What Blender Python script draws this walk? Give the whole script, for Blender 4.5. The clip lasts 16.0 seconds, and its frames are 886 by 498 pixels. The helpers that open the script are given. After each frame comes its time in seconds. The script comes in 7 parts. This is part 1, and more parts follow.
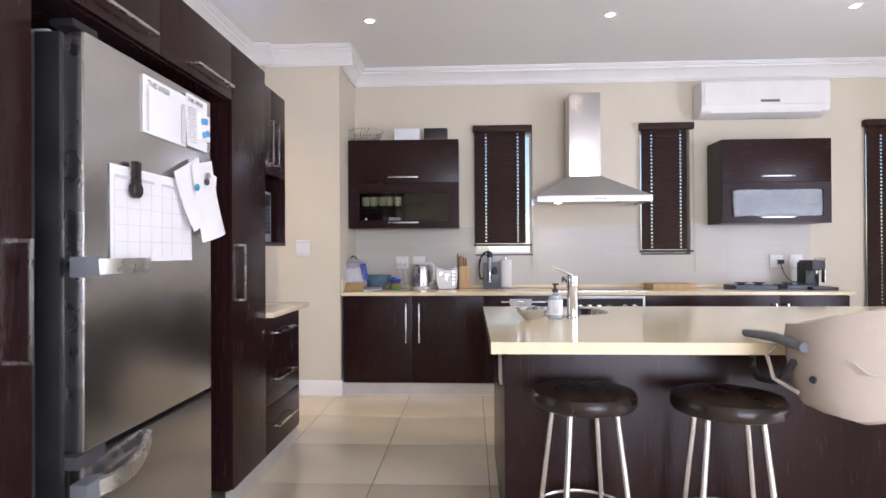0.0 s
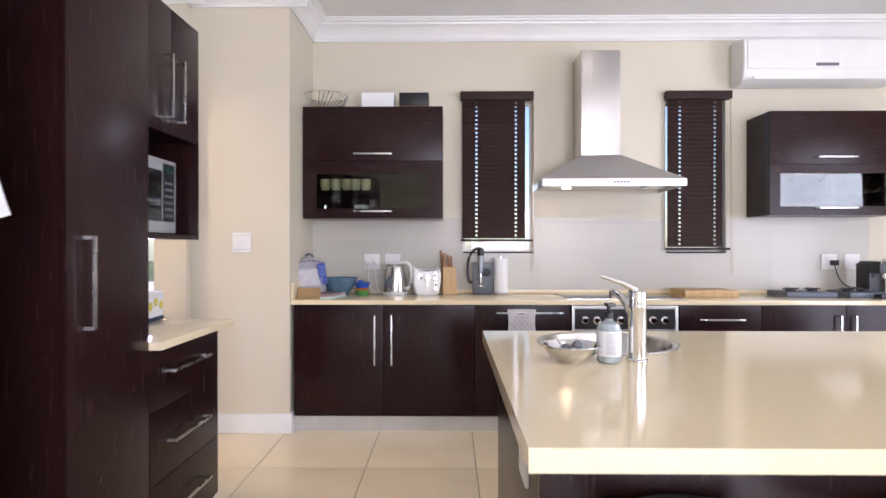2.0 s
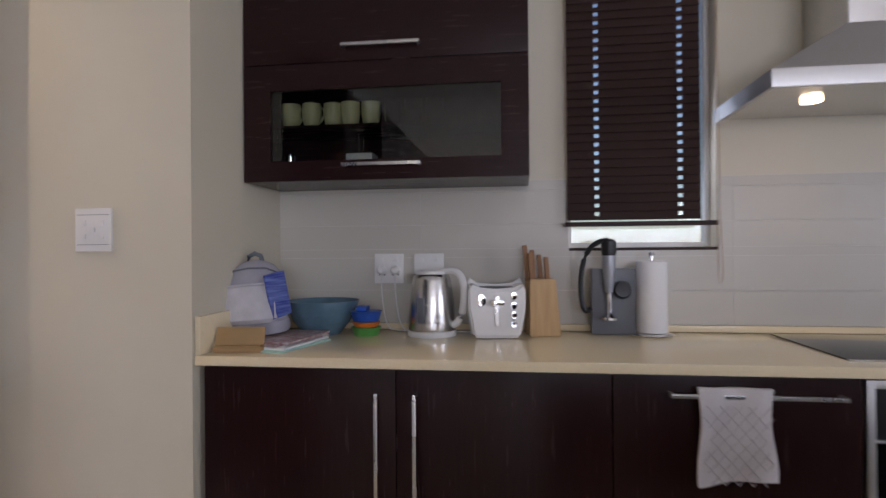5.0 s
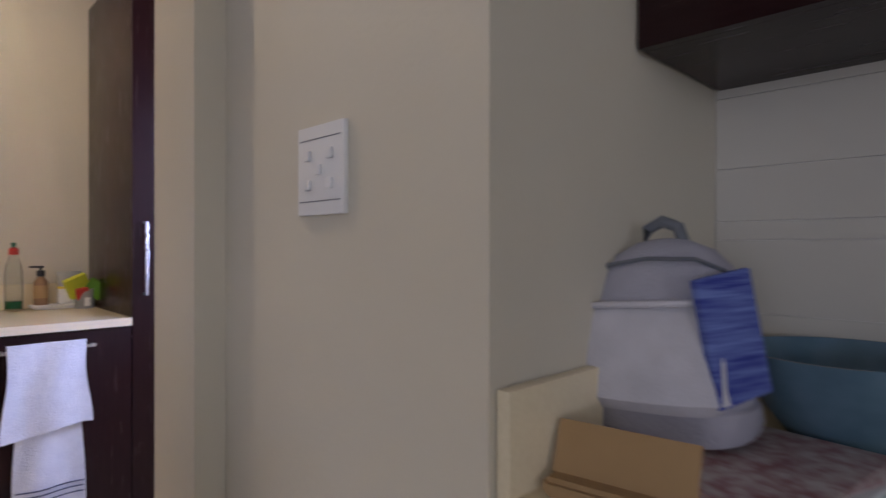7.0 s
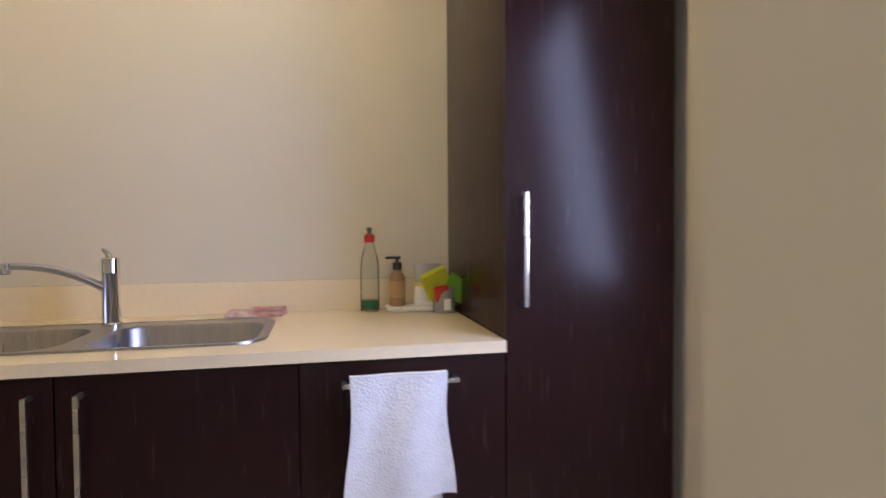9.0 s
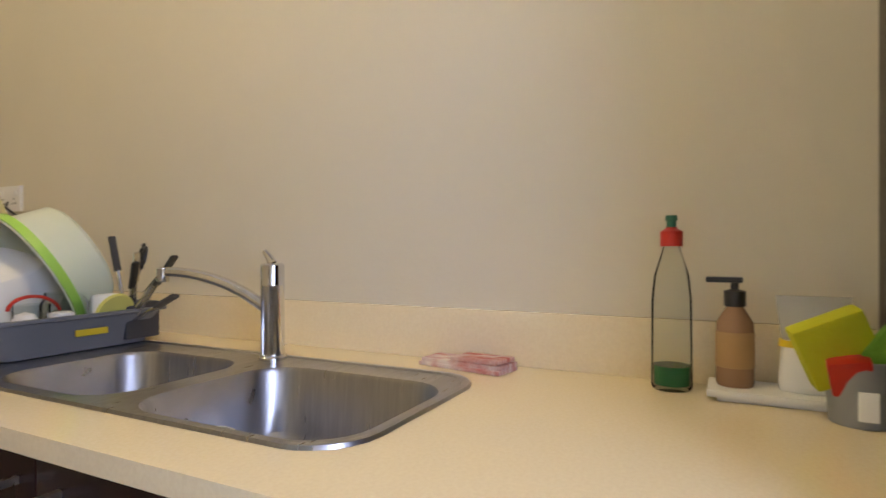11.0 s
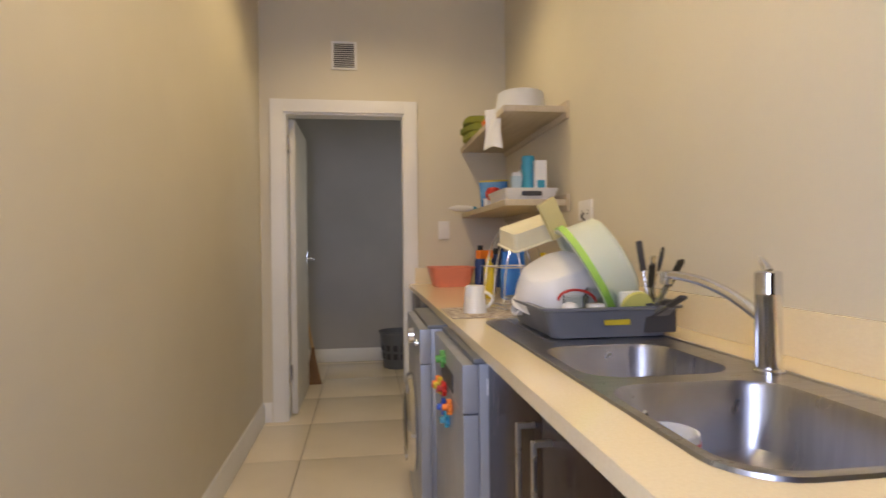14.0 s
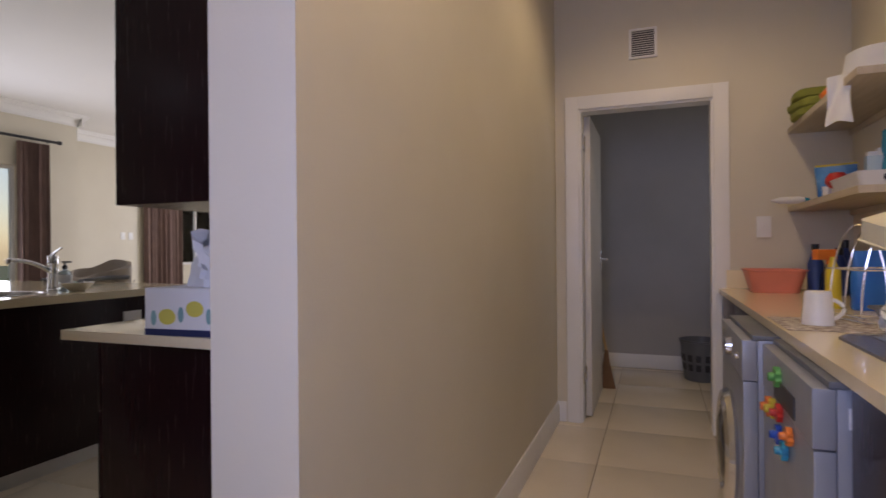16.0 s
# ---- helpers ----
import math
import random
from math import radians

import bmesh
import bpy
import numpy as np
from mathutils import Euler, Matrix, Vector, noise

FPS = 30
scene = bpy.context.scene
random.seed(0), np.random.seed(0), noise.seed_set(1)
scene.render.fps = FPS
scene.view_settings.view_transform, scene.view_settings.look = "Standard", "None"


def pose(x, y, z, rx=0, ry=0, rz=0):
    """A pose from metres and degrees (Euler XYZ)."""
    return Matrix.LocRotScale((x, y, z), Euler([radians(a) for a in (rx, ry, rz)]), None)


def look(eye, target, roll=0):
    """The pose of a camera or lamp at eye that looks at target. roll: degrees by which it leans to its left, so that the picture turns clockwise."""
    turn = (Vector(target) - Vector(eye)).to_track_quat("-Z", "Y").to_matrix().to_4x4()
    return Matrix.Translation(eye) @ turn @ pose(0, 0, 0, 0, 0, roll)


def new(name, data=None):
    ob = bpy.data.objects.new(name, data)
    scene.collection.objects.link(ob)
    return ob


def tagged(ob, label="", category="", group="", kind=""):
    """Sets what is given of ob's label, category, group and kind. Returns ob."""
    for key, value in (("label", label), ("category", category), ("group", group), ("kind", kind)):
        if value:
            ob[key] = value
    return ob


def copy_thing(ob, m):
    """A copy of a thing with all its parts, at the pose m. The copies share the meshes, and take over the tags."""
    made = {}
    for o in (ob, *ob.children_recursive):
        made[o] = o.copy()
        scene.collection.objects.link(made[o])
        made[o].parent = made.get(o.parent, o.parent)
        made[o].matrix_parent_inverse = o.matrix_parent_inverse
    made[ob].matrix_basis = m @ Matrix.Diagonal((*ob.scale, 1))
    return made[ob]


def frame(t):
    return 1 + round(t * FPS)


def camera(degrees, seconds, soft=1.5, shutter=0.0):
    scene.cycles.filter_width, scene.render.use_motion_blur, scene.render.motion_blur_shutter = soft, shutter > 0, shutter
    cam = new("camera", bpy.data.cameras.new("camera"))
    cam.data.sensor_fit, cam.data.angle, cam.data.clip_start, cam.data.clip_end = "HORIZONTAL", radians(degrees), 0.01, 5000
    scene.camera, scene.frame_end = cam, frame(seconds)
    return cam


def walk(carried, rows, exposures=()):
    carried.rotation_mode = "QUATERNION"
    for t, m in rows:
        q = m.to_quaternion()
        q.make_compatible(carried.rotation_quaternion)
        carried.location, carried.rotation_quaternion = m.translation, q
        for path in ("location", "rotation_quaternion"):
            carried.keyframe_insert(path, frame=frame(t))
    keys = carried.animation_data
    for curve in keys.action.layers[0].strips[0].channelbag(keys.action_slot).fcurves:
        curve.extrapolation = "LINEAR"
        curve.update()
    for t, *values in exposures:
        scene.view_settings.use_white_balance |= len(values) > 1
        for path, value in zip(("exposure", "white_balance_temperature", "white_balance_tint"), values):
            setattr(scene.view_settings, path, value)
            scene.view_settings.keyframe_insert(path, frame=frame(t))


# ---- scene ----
cam = camera(76.0, 16.0, shutter=0.4)
PATH = [
    (0, (0.009, 0.215, 1.251), (-0.089, 2.212, 1.261), -0.3),
    (0.5, (0.01, 0.413, 1.266), (-0.078, 2.411, 1.266), -0.2),
    (1, (-0.026, 0.666, 1.237), (-0.092, 2.665, 1.24), -0.2),
    (1.5, (-0.044, 0.956, 1.261), (-0.091, 2.956, 1.259), -0.2),
    (2, (-0.051, 1.297, 1.26), (-0.074, 3.297, 1.254), 0.0),
    (2.5, (-0.067, 1.631, 1.257), (-0.079, 3.631, 1.249), 0.0),
    (3, (-0.097, 1.963, 1.286), (-0.097, 3.963, 1.266), 0.1),
    (3.2, (-0.106, 2.089, 1.278), (-0.1, 4.089, 1.253), 0.2),
    (5.3, (-0.155, 3.749, 1.187), (-0.528, 5.714, 1.203), -0.4),
    (5.5, (-0.249, 3.903, 1.17), (-0.709, 5.849, 1.189), -0.3),
    (6, (-0.391, 4.227, 1.18), (-1.163, 6.072, 1.195), -0.1),
    (6.5, (-0.567, 4.478, 1.175), (-1.666, 6.149, 1.176), 0.0),
    (7, (-0.728, 4.66, 1.177), (-2.156, 6.061, 1.17), 0.1),
    (7.5, (-0.932, 4.774, 1.165), (-2.54, 5.963, 1.152), 0.0),
    (8, (-1.189, 4.905, 1.178), (-2.964, 5.823, 1.127), -0.1),
    (8.5, (-1.49, 4.889, 1.182), (-3.366, 5.581, 1.133), -0.1),
    (9, (-1.785, 4.886, 1.178), (-3.739, 5.306, 1.115), -0.4),
    (9.2, (-1.908, 4.866, 1.17), (-3.875, 5.224, 1.124), -0.3),
    (11.3, (-2.783, 5.163, 1.140), (-4.474, 4.095, 1.116), -0.2),
    (11.5, (-2.797, 5.168, 1.146), (-4.428, 4.010, 1.109), -0.2),
    (12, (-2.828, 5.210, 1.150), (-4.204, 3.759, 1.115), -0.2),
    (12.5, (-2.842, 5.255, 1.148), (-3.941, 3.584, 1.115), -0.4),
    (13, (-2.860, 5.290, 1.154), (-3.709, 3.480, 1.123), -0.5),
    (13.5, (-2.861, 5.310, 1.160), (-3.435, 3.395, 1.133), -0.6),
    (14, (-2.851, 5.302, 1.165), (-3.124, 3.321, 1.151), -0.6),
    (14.5, (-2.848, 5.257, 1.15), (-2.818, 3.257, 1.145), -0.4),
    (15, (-2.826, 5.232, 1.147), (-2.545, 3.252, 1.146), -0.5),
    (15.5, (-2.813, 5.235, 1.149), (-2.304, 3.301, 1.148), -0.5),
    (16, (-2.794, 5.236, 1.15), (-2.091, 3.364, 1.151), -0.5),
]
EXPOSURES = [(0.0, 1.08, 6600, 25), (1.5, 1.42, 6650, 25), (2.5, 1.02, 6650, 25), (3.0, 0.70, 6700, 24), (5.5, 0.08, 6450, 25), (6.5, -0.26, 6350, 25), (7.5, -0.24, 6600, 24),
             (9.0, -0.04, 7100, 16), (11.5, 0.02, 7750, 8), (13.0, 0.14, 7950, 8), (14.0, 0.30, 7800, 12), (14.7, 0.08, 7450, 18), (16.0, -0.38, 7050, 24)]
walk(cam, [(t, look(*p)) for t, *p in PATH], EXPOSURES)

# ---- world and light ----
world = bpy.data.worlds.new("sky")
scene.world = world
world.use_nodes = True
wn = world.node_tree.nodes
sky = wn.new("ShaderNodeTexSky")
sky.sky_type, sky.sun_disc = "NISHITA", False
sky.sun_elevation, sky.sun_rotation = radians(48), radians(120)
wn["Background"].inputs[1].default_value = 0.12
world.node_tree.links.new(sky.outputs[0], wn["Background"].inputs[0])
sun = new("sun", bpy.data.lights.new("sun", "SUN"))
sun.data.energy, sun.data.angle, sun.data.color = 3.0, radians(0.6), (1.0, 0.95, 0.87)
sun.matrix_world = look((0, 0, 0), (-0.25, 0.9, -1.1))


def area_lamp(name, m, sx, sy, power, color):
    ob = new(name, bpy.data.lights.new(name, "AREA"))
    ob.data.shape, ob.data.size, ob.data.size_y = "RECTANGLE", sx, sy
    ob.data.energy, ob.data.color = power, color
    ob.matrix_world = m
    return ob


WXW = -3.84
DAY = (0.74, 0.85, 1.0)
area_lamp("daylight_east_doors", look((4.62, 1.9, 1.25), (0, 1.9, 1.1)), 2.6, 2.1, 68, DAY)
area_lamp("daylight_south_doors", look((2.2, -4.05, 1.25), (2.2, 3, 1.2)), 3.4, 2.1, 150, DAY)
area_lamp("daylight_back_door", look((-2.52, 5.80, 1.48), (-2.52, 3, 0.9)), 0.50, 1.0, 25, (0.45, 0.57, 1.0))
# fill lamp added to brighten the store room, set in an unseen window
area_lamp("store_fill_lamp", look((WXW + 0.02, 0.52, 1.62), (0, 0.45, 1.75)), 0.7, 0.8, 3.0, (0.85, 0.92, 1.0))
area_lamp("daylight_north_window", look((0.3, 5.83, 1.85), (0.3, 3, 1.2)), 0.45, 1.0, 4.0, DAY)


def spot(name, x, y, z, power, color, size=120, blend=0.6):
    ob = new(name, bpy.data.lights.new(name, "SPOT"))
    ob.data.energy, ob.data.color, ob.data.spot_size, ob.data.spot_blend = power, color, radians(size), blend
    ob.data.shadow_soft_size = 0.035
    ob.matrix_world = look((x, y, z), (x, y + 0.001, 0))
    return ob


WARM = (1.0, 0.83, 0.52)
DOWNLIGHTS = [(-0.76, 4.55), (1.07, 4.55), (2.83, 4.5), (-0.76, 2.3), (1.07, 2.3), (2.83, 2.3)]
SCULLERY_LIGHTS = [(-2.95, 4.5), (-2.95, 2.5)]
for dx, dy in DOWNLIGHTS:
    spot("downlight_lamp", dx, dy, 3.07, 22, (1.0, 0.88, 0.72))
for dx, dy in SCULLERY_LIGHTS:
    spot("scullery_lamp", dx, dy, 2.92, 52 if dy > 4 else 28, WARM, 150)
spot("hood_lamp", 0.80, 5.50, 1.69, 0.6, WARM, 130)


# ---- materials ----
def mat(name, color, rough=0.5, metal=0.0, color2=None, scale=6.0, stretch=(1, 1, 1), bump=0.0, bump_scale=60.0,
        rough_var=0.08, trans=0.0, ior=1.45, coat=0.0, object_random=0.0, emit=0.0, alpha=1.0, spec=0.5):
    """A node material: two scales of noise mix the colours, finer noise gives relief."""
    m = bpy.data.materials.new(name)
    m.use_nodes = True
    n, l = m.node_tree.nodes, m.node_tree.links
    b = n["Principled BSDF"]
    b.inputs["Metallic"].default_value = metal
    b.inputs["Transmission Weight"].default_value = trans
    b.inputs["IOR"].default_value = ior
    b.inputs["Coat Weight"].default_value = coat
    b.inputs["Alpha"].default_value = alpha
    b.inputs["Specular IOR Level"].default_value = spec
    tc = n.new("ShaderNodeTexCoord")
    mp = n.new("ShaderNodeMapping")
    mp.inputs["Scale"].default_value = stretch
    l.new(tc.outputs["Object"], mp.inputs[0])
    big = n.new("ShaderNodeTexNoise")
    big.inputs["Scale"].default_value, big.inputs["Detail"].default_value = scale, 6
    l.new(mp.outputs[0], big.inputs["Vector"])
    mix = n.new("ShaderNodeMix")
    mix.data_type = "RGBA"
    c2 = color2 or tuple(c * 0.88 for c in color)
    mix.inputs["A"].default_value, mix.inputs["B"].default_value = (*color, 1), (*c2, 1)
    ramp = n.new("ShaderNodeMapRange")
    ramp.inputs["From Min"].default_value, ramp.inputs["From Max"].default_value = 0.35, 0.65
    l.new(big.outputs["Fac"], ramp.inputs["Value"])
    l.new(ramp.outputs["Result"], mix.inputs["Factor"])
    out = mix.outputs["Result"]
    if object_random:
        info = n.new("ShaderNodeObjectInfo")
        hsv = n.new("ShaderNodeHueSaturation")
        mr = n.new("ShaderNodeMapRange")
        mr.inputs["To Min"].default_value, mr.inputs["To Max"].default_value = 1 - object_random, 1 + object_random
        l.new(info.outputs["Random"], mr.inputs["Value"])
        l.new(mr.outputs["Result"], hsv.inputs["Value"])
        l.new(out, hsv.inputs["Color"])
        out = hsv.outputs["Color"]
    l.new(out, b.inputs["Base Color"])
    fine = n.new("ShaderNodeTexNoise")
    fine.inputs["Scale"].default_value, fine.inputs["Detail"].default_value = bump_scale, 4
    l.new(mp.outputs[0], fine.inputs["Vector"])
    rr = n.new("ShaderNodeMapRange")
    rr.inputs["To Min"].default_value, rr.inputs["To Max"].default_value = max(rough - rough_var, 0.0), min(rough + rough_var, 1.0)
    l.new(big.outputs["Fac"], rr.inputs["Value"])
    l.new(rr.outputs["Result"], b.inputs["Roughness"])
    if bump:
        bp = n.new("ShaderNodeBump")
        bp.inputs["Strength"].default_value, bp.inputs["Distance"].default_value = bump, 0.004
        l.new(fine.outputs["Fac"], bp.inputs["Height"])
        l.new(bp.outputs[0], b.inputs["Normal"])
    if emit:
        b.inputs["Emission Color"].default_value = (*color, 1)
        b.inputs["Emission Strength"].default_value = emit
    return m


M_WALL = mat("cream_wall_paint", (0.67, 0.615, 0.495), 0.55, color2=(0.64, 0.585, 0.465), scale=1.5, bump=0.12, bump_scale=90)
M_CEIL = mat("white_ceiling_paint", (0.83, 0.82, 0.81), 0.8, scale=1.2, color2=(0.81, 0.80, 0.79), bump=0.05)
M_WHITE = mat("white_gloss_trim", (0.82, 0.81, 0.79), 0.35, scale=3, color2=(0.78, 0.77, 0.75), bump=0.03)
M_WENGE = mat("dark_wenge_veneer", (0.019, 0.0066, 0.0068), 0.26, color2=(0.023, 0.0084, 0.0085), scale=14, stretch=(6, 6, 0.5), bump=0.025, bump_scale=30, rough_var=0.05, spec=0.24)
M_WENGE_H = mat("dark_wenge_veneer_across", (0.019, 0.0066, 0.0068), 0.26, color2=(0.023, 0.0084, 0.0085), scale=14, stretch=(0.5, 6, 6), bump=0.025, bump_scale=30, rough_var=0.05, spec=0.24)
M_QUARTZ = mat("cream_quartz", (0.83, 0.71, 0.49), 0.10, color2=(0.795, 0.67, 0.45), scale=180, rough_var=0.04, bump=0.012, bump_scale=40)
M_STEEL = mat("brushed_stainless", (0.62, 0.61, 0.60), 0.24, 1.0, color2=(0.57, 0.56, 0.55), scale=10, stretch=(1, 1, 30), bump=0.02, bump_scale=70, rough_var=0.05)
M_STEELH = mat("brushed_stainless_across", (0.58, 0.57, 0.56), 0.42, 1.0, color2=(0.55, 0.54, 0.53), scale=14, stretch=(14, 14, 1), bump=0.05, bump_scale=70)
# darker than the plain steel: dark reflections are put into the base colour
M_SINK = mat("darkened_sink_steel", (0.43, 0.43, 0.45), 0.30, 1.0, color2=(0.37, 0.37, 0.39), scale=9, stretch=(1, 12, 1), bump=0.03, bump_scale=80, rough_var=0.08)
M_CHROME = mat("polished_chrome", (0.78, 0.78, 0.79), 0.07, 1.0, scale=5, rough_var=0.04)
M_HANDLE = mat("satin_nickel", (0.66, 0.65, 0.63), 0.28, 1.0, scale=12)
M_FLOOR = mat("cream_porcelain_tile", (0.80, 0.70, 0.54), 0.12, color2=(0.76, 0.66, 0.50), scale=3.5, bump=0.02, bump_scale=30, object_random=0.03, rough_var=0.05)
M_GROUT = mat("brown_grout", (0.25, 0.19, 0.13), 0.9, scale=8, bump=0.2)
M_SPLASH = mat("grey_splash_tile", (0.56, 0.53, 0.47), 0.30, color2=(0.545, 0.515, 0.455), scale=3, object_random=0.012)
M_SGROUT = mat("white_grout", (0.70, 0.67, 0.62), 0.9, scale=10, bump=0.1)
M_PLINTH = mat("pale_aluminium_plinth", (0.68, 0.67, 0.66), 0.32, 0.35, scale=5)
M_BLACK = mat("black_plastic", (0.012, 0.012, 0.013), 0.35, scale=8, color2=(0.018, 0.018, 0.02))
M_BLACKGLASS = mat("black_glass", (0.006, 0.006, 0.007), 0.06, scale=3, rough_var=0.02)
M_PLASTIC = mat("white_plastic", (0.80, 0.79, 0.77), 0.32, scale=6, color2=(0.76, 0.75, 0.73))
M_SILVER = mat("silver_grey_enamel", (0.36, 0.38, 0.42), 0.36, 0.35, scale=8, color2=(0.33, 0.35, 0.39))
M_DOOR = mat("white_door_paint", (0.70, 0.68, 0.64), 0.42, scale=2, color2=(0.66, 0.64, 0.60), bump=0.03)
M_BLIND = mat("dark_stained_blind", (0.030, 0.015, 0.013), 0.42, color2=(0.042, 0.021, 0.018), scale=6, stretch=(0.5, 6, 6), bump=0.05, spec=0.2)
M_PAPER = mat("white_paper", (0.82, 0.82, 0.82), 0.7, scale=5, color2=(0.79, 0.79, 0.8), bump=0.05, bump_scale=25)
M_BEECH = mat("beech_wood", (0.58, 0.38, 0.18), 0.45, color2=(0.50, 0.31, 0.14), scale=7, stretch=(8, 8, 0.8), bump=0.1)
M_BRASSY = mat("shelf_laminate", (0.56, 0.48, 0.36), 0.5, color2=(0.51, 0.43, 0.31), scale=6, stretch=(6, 0.6, 6), bump=0.05)
M_INK = mat("grey_print", (0.16, 0.16, 0.18), 0.8, scale=9)


def glass(name, color=(0.9, 0.95, 0.95), rough=0.02, ior=1.5):
    m = bpy.data.materials.new(name)
    m.use_nodes = True
    n, l = m.node_tree.nodes, m.node_tree.links
    for x in list(n):
        if x.type != "OUTPUT_MATERIAL":
            n.remove(x)
    tr = n.new("ShaderNodeBsdfTransparent")
    tr.inputs[0].default_value = (*color, 1)
    gl = n.new("ShaderNodeBsdfGlossy")
    gl.inputs["Roughness"].default_value = rough
    fr = n.new("ShaderNodeFresnel")
    fr.inputs[0].default_value = ior
    mx = n.new("ShaderNodeMixShader")
    l.new(fr.outputs[0], mx.inputs[0])
    l.new(tr.outputs[0], mx.inputs[1])
    l.new(gl.outputs[0], mx.inputs[2])
    l.new(mx.outputs[0], n["Material Output"].inputs[0])
    return m


M_GLASS = glass("clear_glass")
M_SMOKE = glass("smoked_glass", (0.80, 0.82, 0.80))


# ---- mesh helpers ----
def box(bm, x0, y0, z0, x1, y1, z1, bevel=0.0, m=None):
    r = bmesh.ops.create_cube(bm, size=1)
    vs = r["verts"]
    for v in vs:
        v.co = Vector(((x0 + x1) / 2 + v.co.x * (x1 - x0), (y0 + y1) / 2 + v.co.y * (y1 - y0), (z0 + z1) / 2 + v.co.z * (z1 - z0)))
    if bevel:
        es = list({e for v in vs for e in v.link_edges})
        r2 = bmesh.ops.bevel(bm, geom=es, offset=bevel, segments=2, affect="EDGES", profile=0.7)
        vs = list({v for f in r2["faces"] for v in f.verts} | {v for v in vs if v.is_valid})
    if m is not None:
        bmesh.ops.transform(bm, matrix=m, verts=[v for v in vs if v.is_valid])
    return bm


def newbox(x0, y0, z0, x1, y1, z1, bevel=0.0, m=None):
    return box(bmesh.new(), x0, y0, z0, x1, y1, z1, bevel, m)


def lathe(bm, profile, seg=28, m=None, cap=True):
    """Turn (radius, z) points round the z axis."""
    rings = []
    for r, z in profile:
        if r < 1e-5:
            rings.append([bm.verts.new((0, 0, z))])
        else:
            rings.append([bm.verts.new((r * math.cos(2 * math.pi * i / seg), r * math.sin(2 * math.pi * i / seg), z)) for i in range(seg)])
    for a, b in zip(rings, rings[1:]):
        for i in range(seg):
            j = (i + 1) % seg
            if len(a) == 1 and len(b) == 1:
                continue
            if len(a) == 1:
                bm.faces.new((a[0], b[i], b[j]))
            elif len(b) == 1:
                bm.faces.new((a[i], a[j], b[0]))
            else:
                bm.faces.new((a[i], a[j], b[j], b[i]))
    if m is not None:
        bmesh.ops.transform(bm, matrix=m, verts=[v for ring in rings for v in ring])
    return bm


def tube(bm, pts, r, seg=10, closed=False):
    """A round bar along points."""
    pts = [Vector(p) for p in pts]
    rings = []
    up = Vector((0, 0, 1))
    for i, p in enumerate(pts):
        a = pts[i - 1] if (i or closed) else p
        b = pts[(i + 1) % len(pts)] if (i < len(pts) - 1 or closed) else p
        d = (b - a).normalized()
        u = d.cross(up if abs(d.dot(up)) < 0.95 else Vector((1, 0, 0))).normalized()
        w = d.cross(u).normalized()
        rr = r[i] if isinstance(r, (list, tuple)) else r
        rings.append([bm.verts.new(p + rr * (u * math.cos(2 * math.pi * k / seg) + w * math.sin(2 * math.pi * k / seg))) for k in range(seg)])
    n = len(rings)
    for i in range(n if closed else n - 1):
        a, b = rings[i], rings[(i + 1) % n]
        for k in range(seg):
            j = (k + 1) % seg
            bm.faces.new((a[k], a[j], b[j], b[k]))
    if not closed:
        bm.faces.new(rings[0])
        bm.faces.new(rings[-1])
    return bm


def bend(p0, p1, p2, n=8):
    """Points of a quadratic curve."""
    p0, p1, p2 = Vector(p0), Vector(p1), Vector(p2)
    return [p0 * (1 - t) ** 2 + p1 * 2 * t * (1 - t) + p2 * t * t for t in [i / n for i in range(n + 1)]]


def prism(bm, pts, z0, z1, m=None):
    """An outline of (x, y) points raised from z0 to z1."""
    a = [bm.verts.new((x, y, z0)) for x, y in pts]
    b = [bm.verts.new((x, y, z1)) for x, y in pts]
    n = len(pts)
    bm.faces.new(a), bm.faces.new(b)
    for i in range(n):
        j = (i + 1) % n
        bm.faces.new((a[i], a[j], b[j], b[i]))
    if m is not None:
        bmesh.ops.transform(bm, matrix=m, verts=a + b)
    return bm


def mesh(name, bm, material, smooth=True):
    bmesh.ops.recalc_face_normals(bm, faces=bm.faces)
    me = bpy.data.meshes.new(name)
    bm.to_mesh(me)
    bm.free()
    me.materials.append(material)
    if smooth:
        me.polygons.foreach_set("use_smooth", [True] * len(me.polygons))
        me.set_sharp_from_angle(angle=radians(35))
    return me


def part(name, bm, material, parent, label=""):
    ob = new(name, mesh(name, bm, material))
    ob.parent = parent
    return tagged(ob, label)


def thing(name, m, label, category, group=""):
    ob = new(name)
    ob.empty_display_size = 0.05
    ob.matrix_basis = m
    return tagged(ob, label, category, group)


def solid(name, bm, material, label, category, m=None, group="", kind=""):
    ob = new(name, mesh(name, bm, material))
    if m is not None:
        ob.matrix_basis = m
    return tagged(ob, label, category, group, kind)


def structure(name, bm, material, label, category):
    return solid(name, bm, material, label, category, kind="structure")


def handle_bar(bm, p0, p1, out, w=0.011, leg=0.03):
    """A flat bar handle from p0 to p1 on the face y = 0, standing out towards -y."""
    (x0, z0), (x1, z1) = p0, p1
    if abs(x1 - x0) > abs(z1 - z0):
        box(bm, x0, -out - 0.008, z0 - w / 2, x1, -out, z0 + w / 2, 0.0015)
        for x in (x0, x1 - 0.010):
            box(bm, x, -out, z0 - w / 2 + 0.001, x + 0.010, 0, z0 + w / 2 - 0.001)
    else:
        box(bm, x0 - w / 2, -out - 0.008, z0, x0 + w / 2, -out, z1, 0.0015)
        for z in (z0, z1 - 0.010):
            box(bm, x0 - w / 2 + 0.001, -out, z, x0 + w / 2 - 0.001, 0, z + 0.010)
    return bm


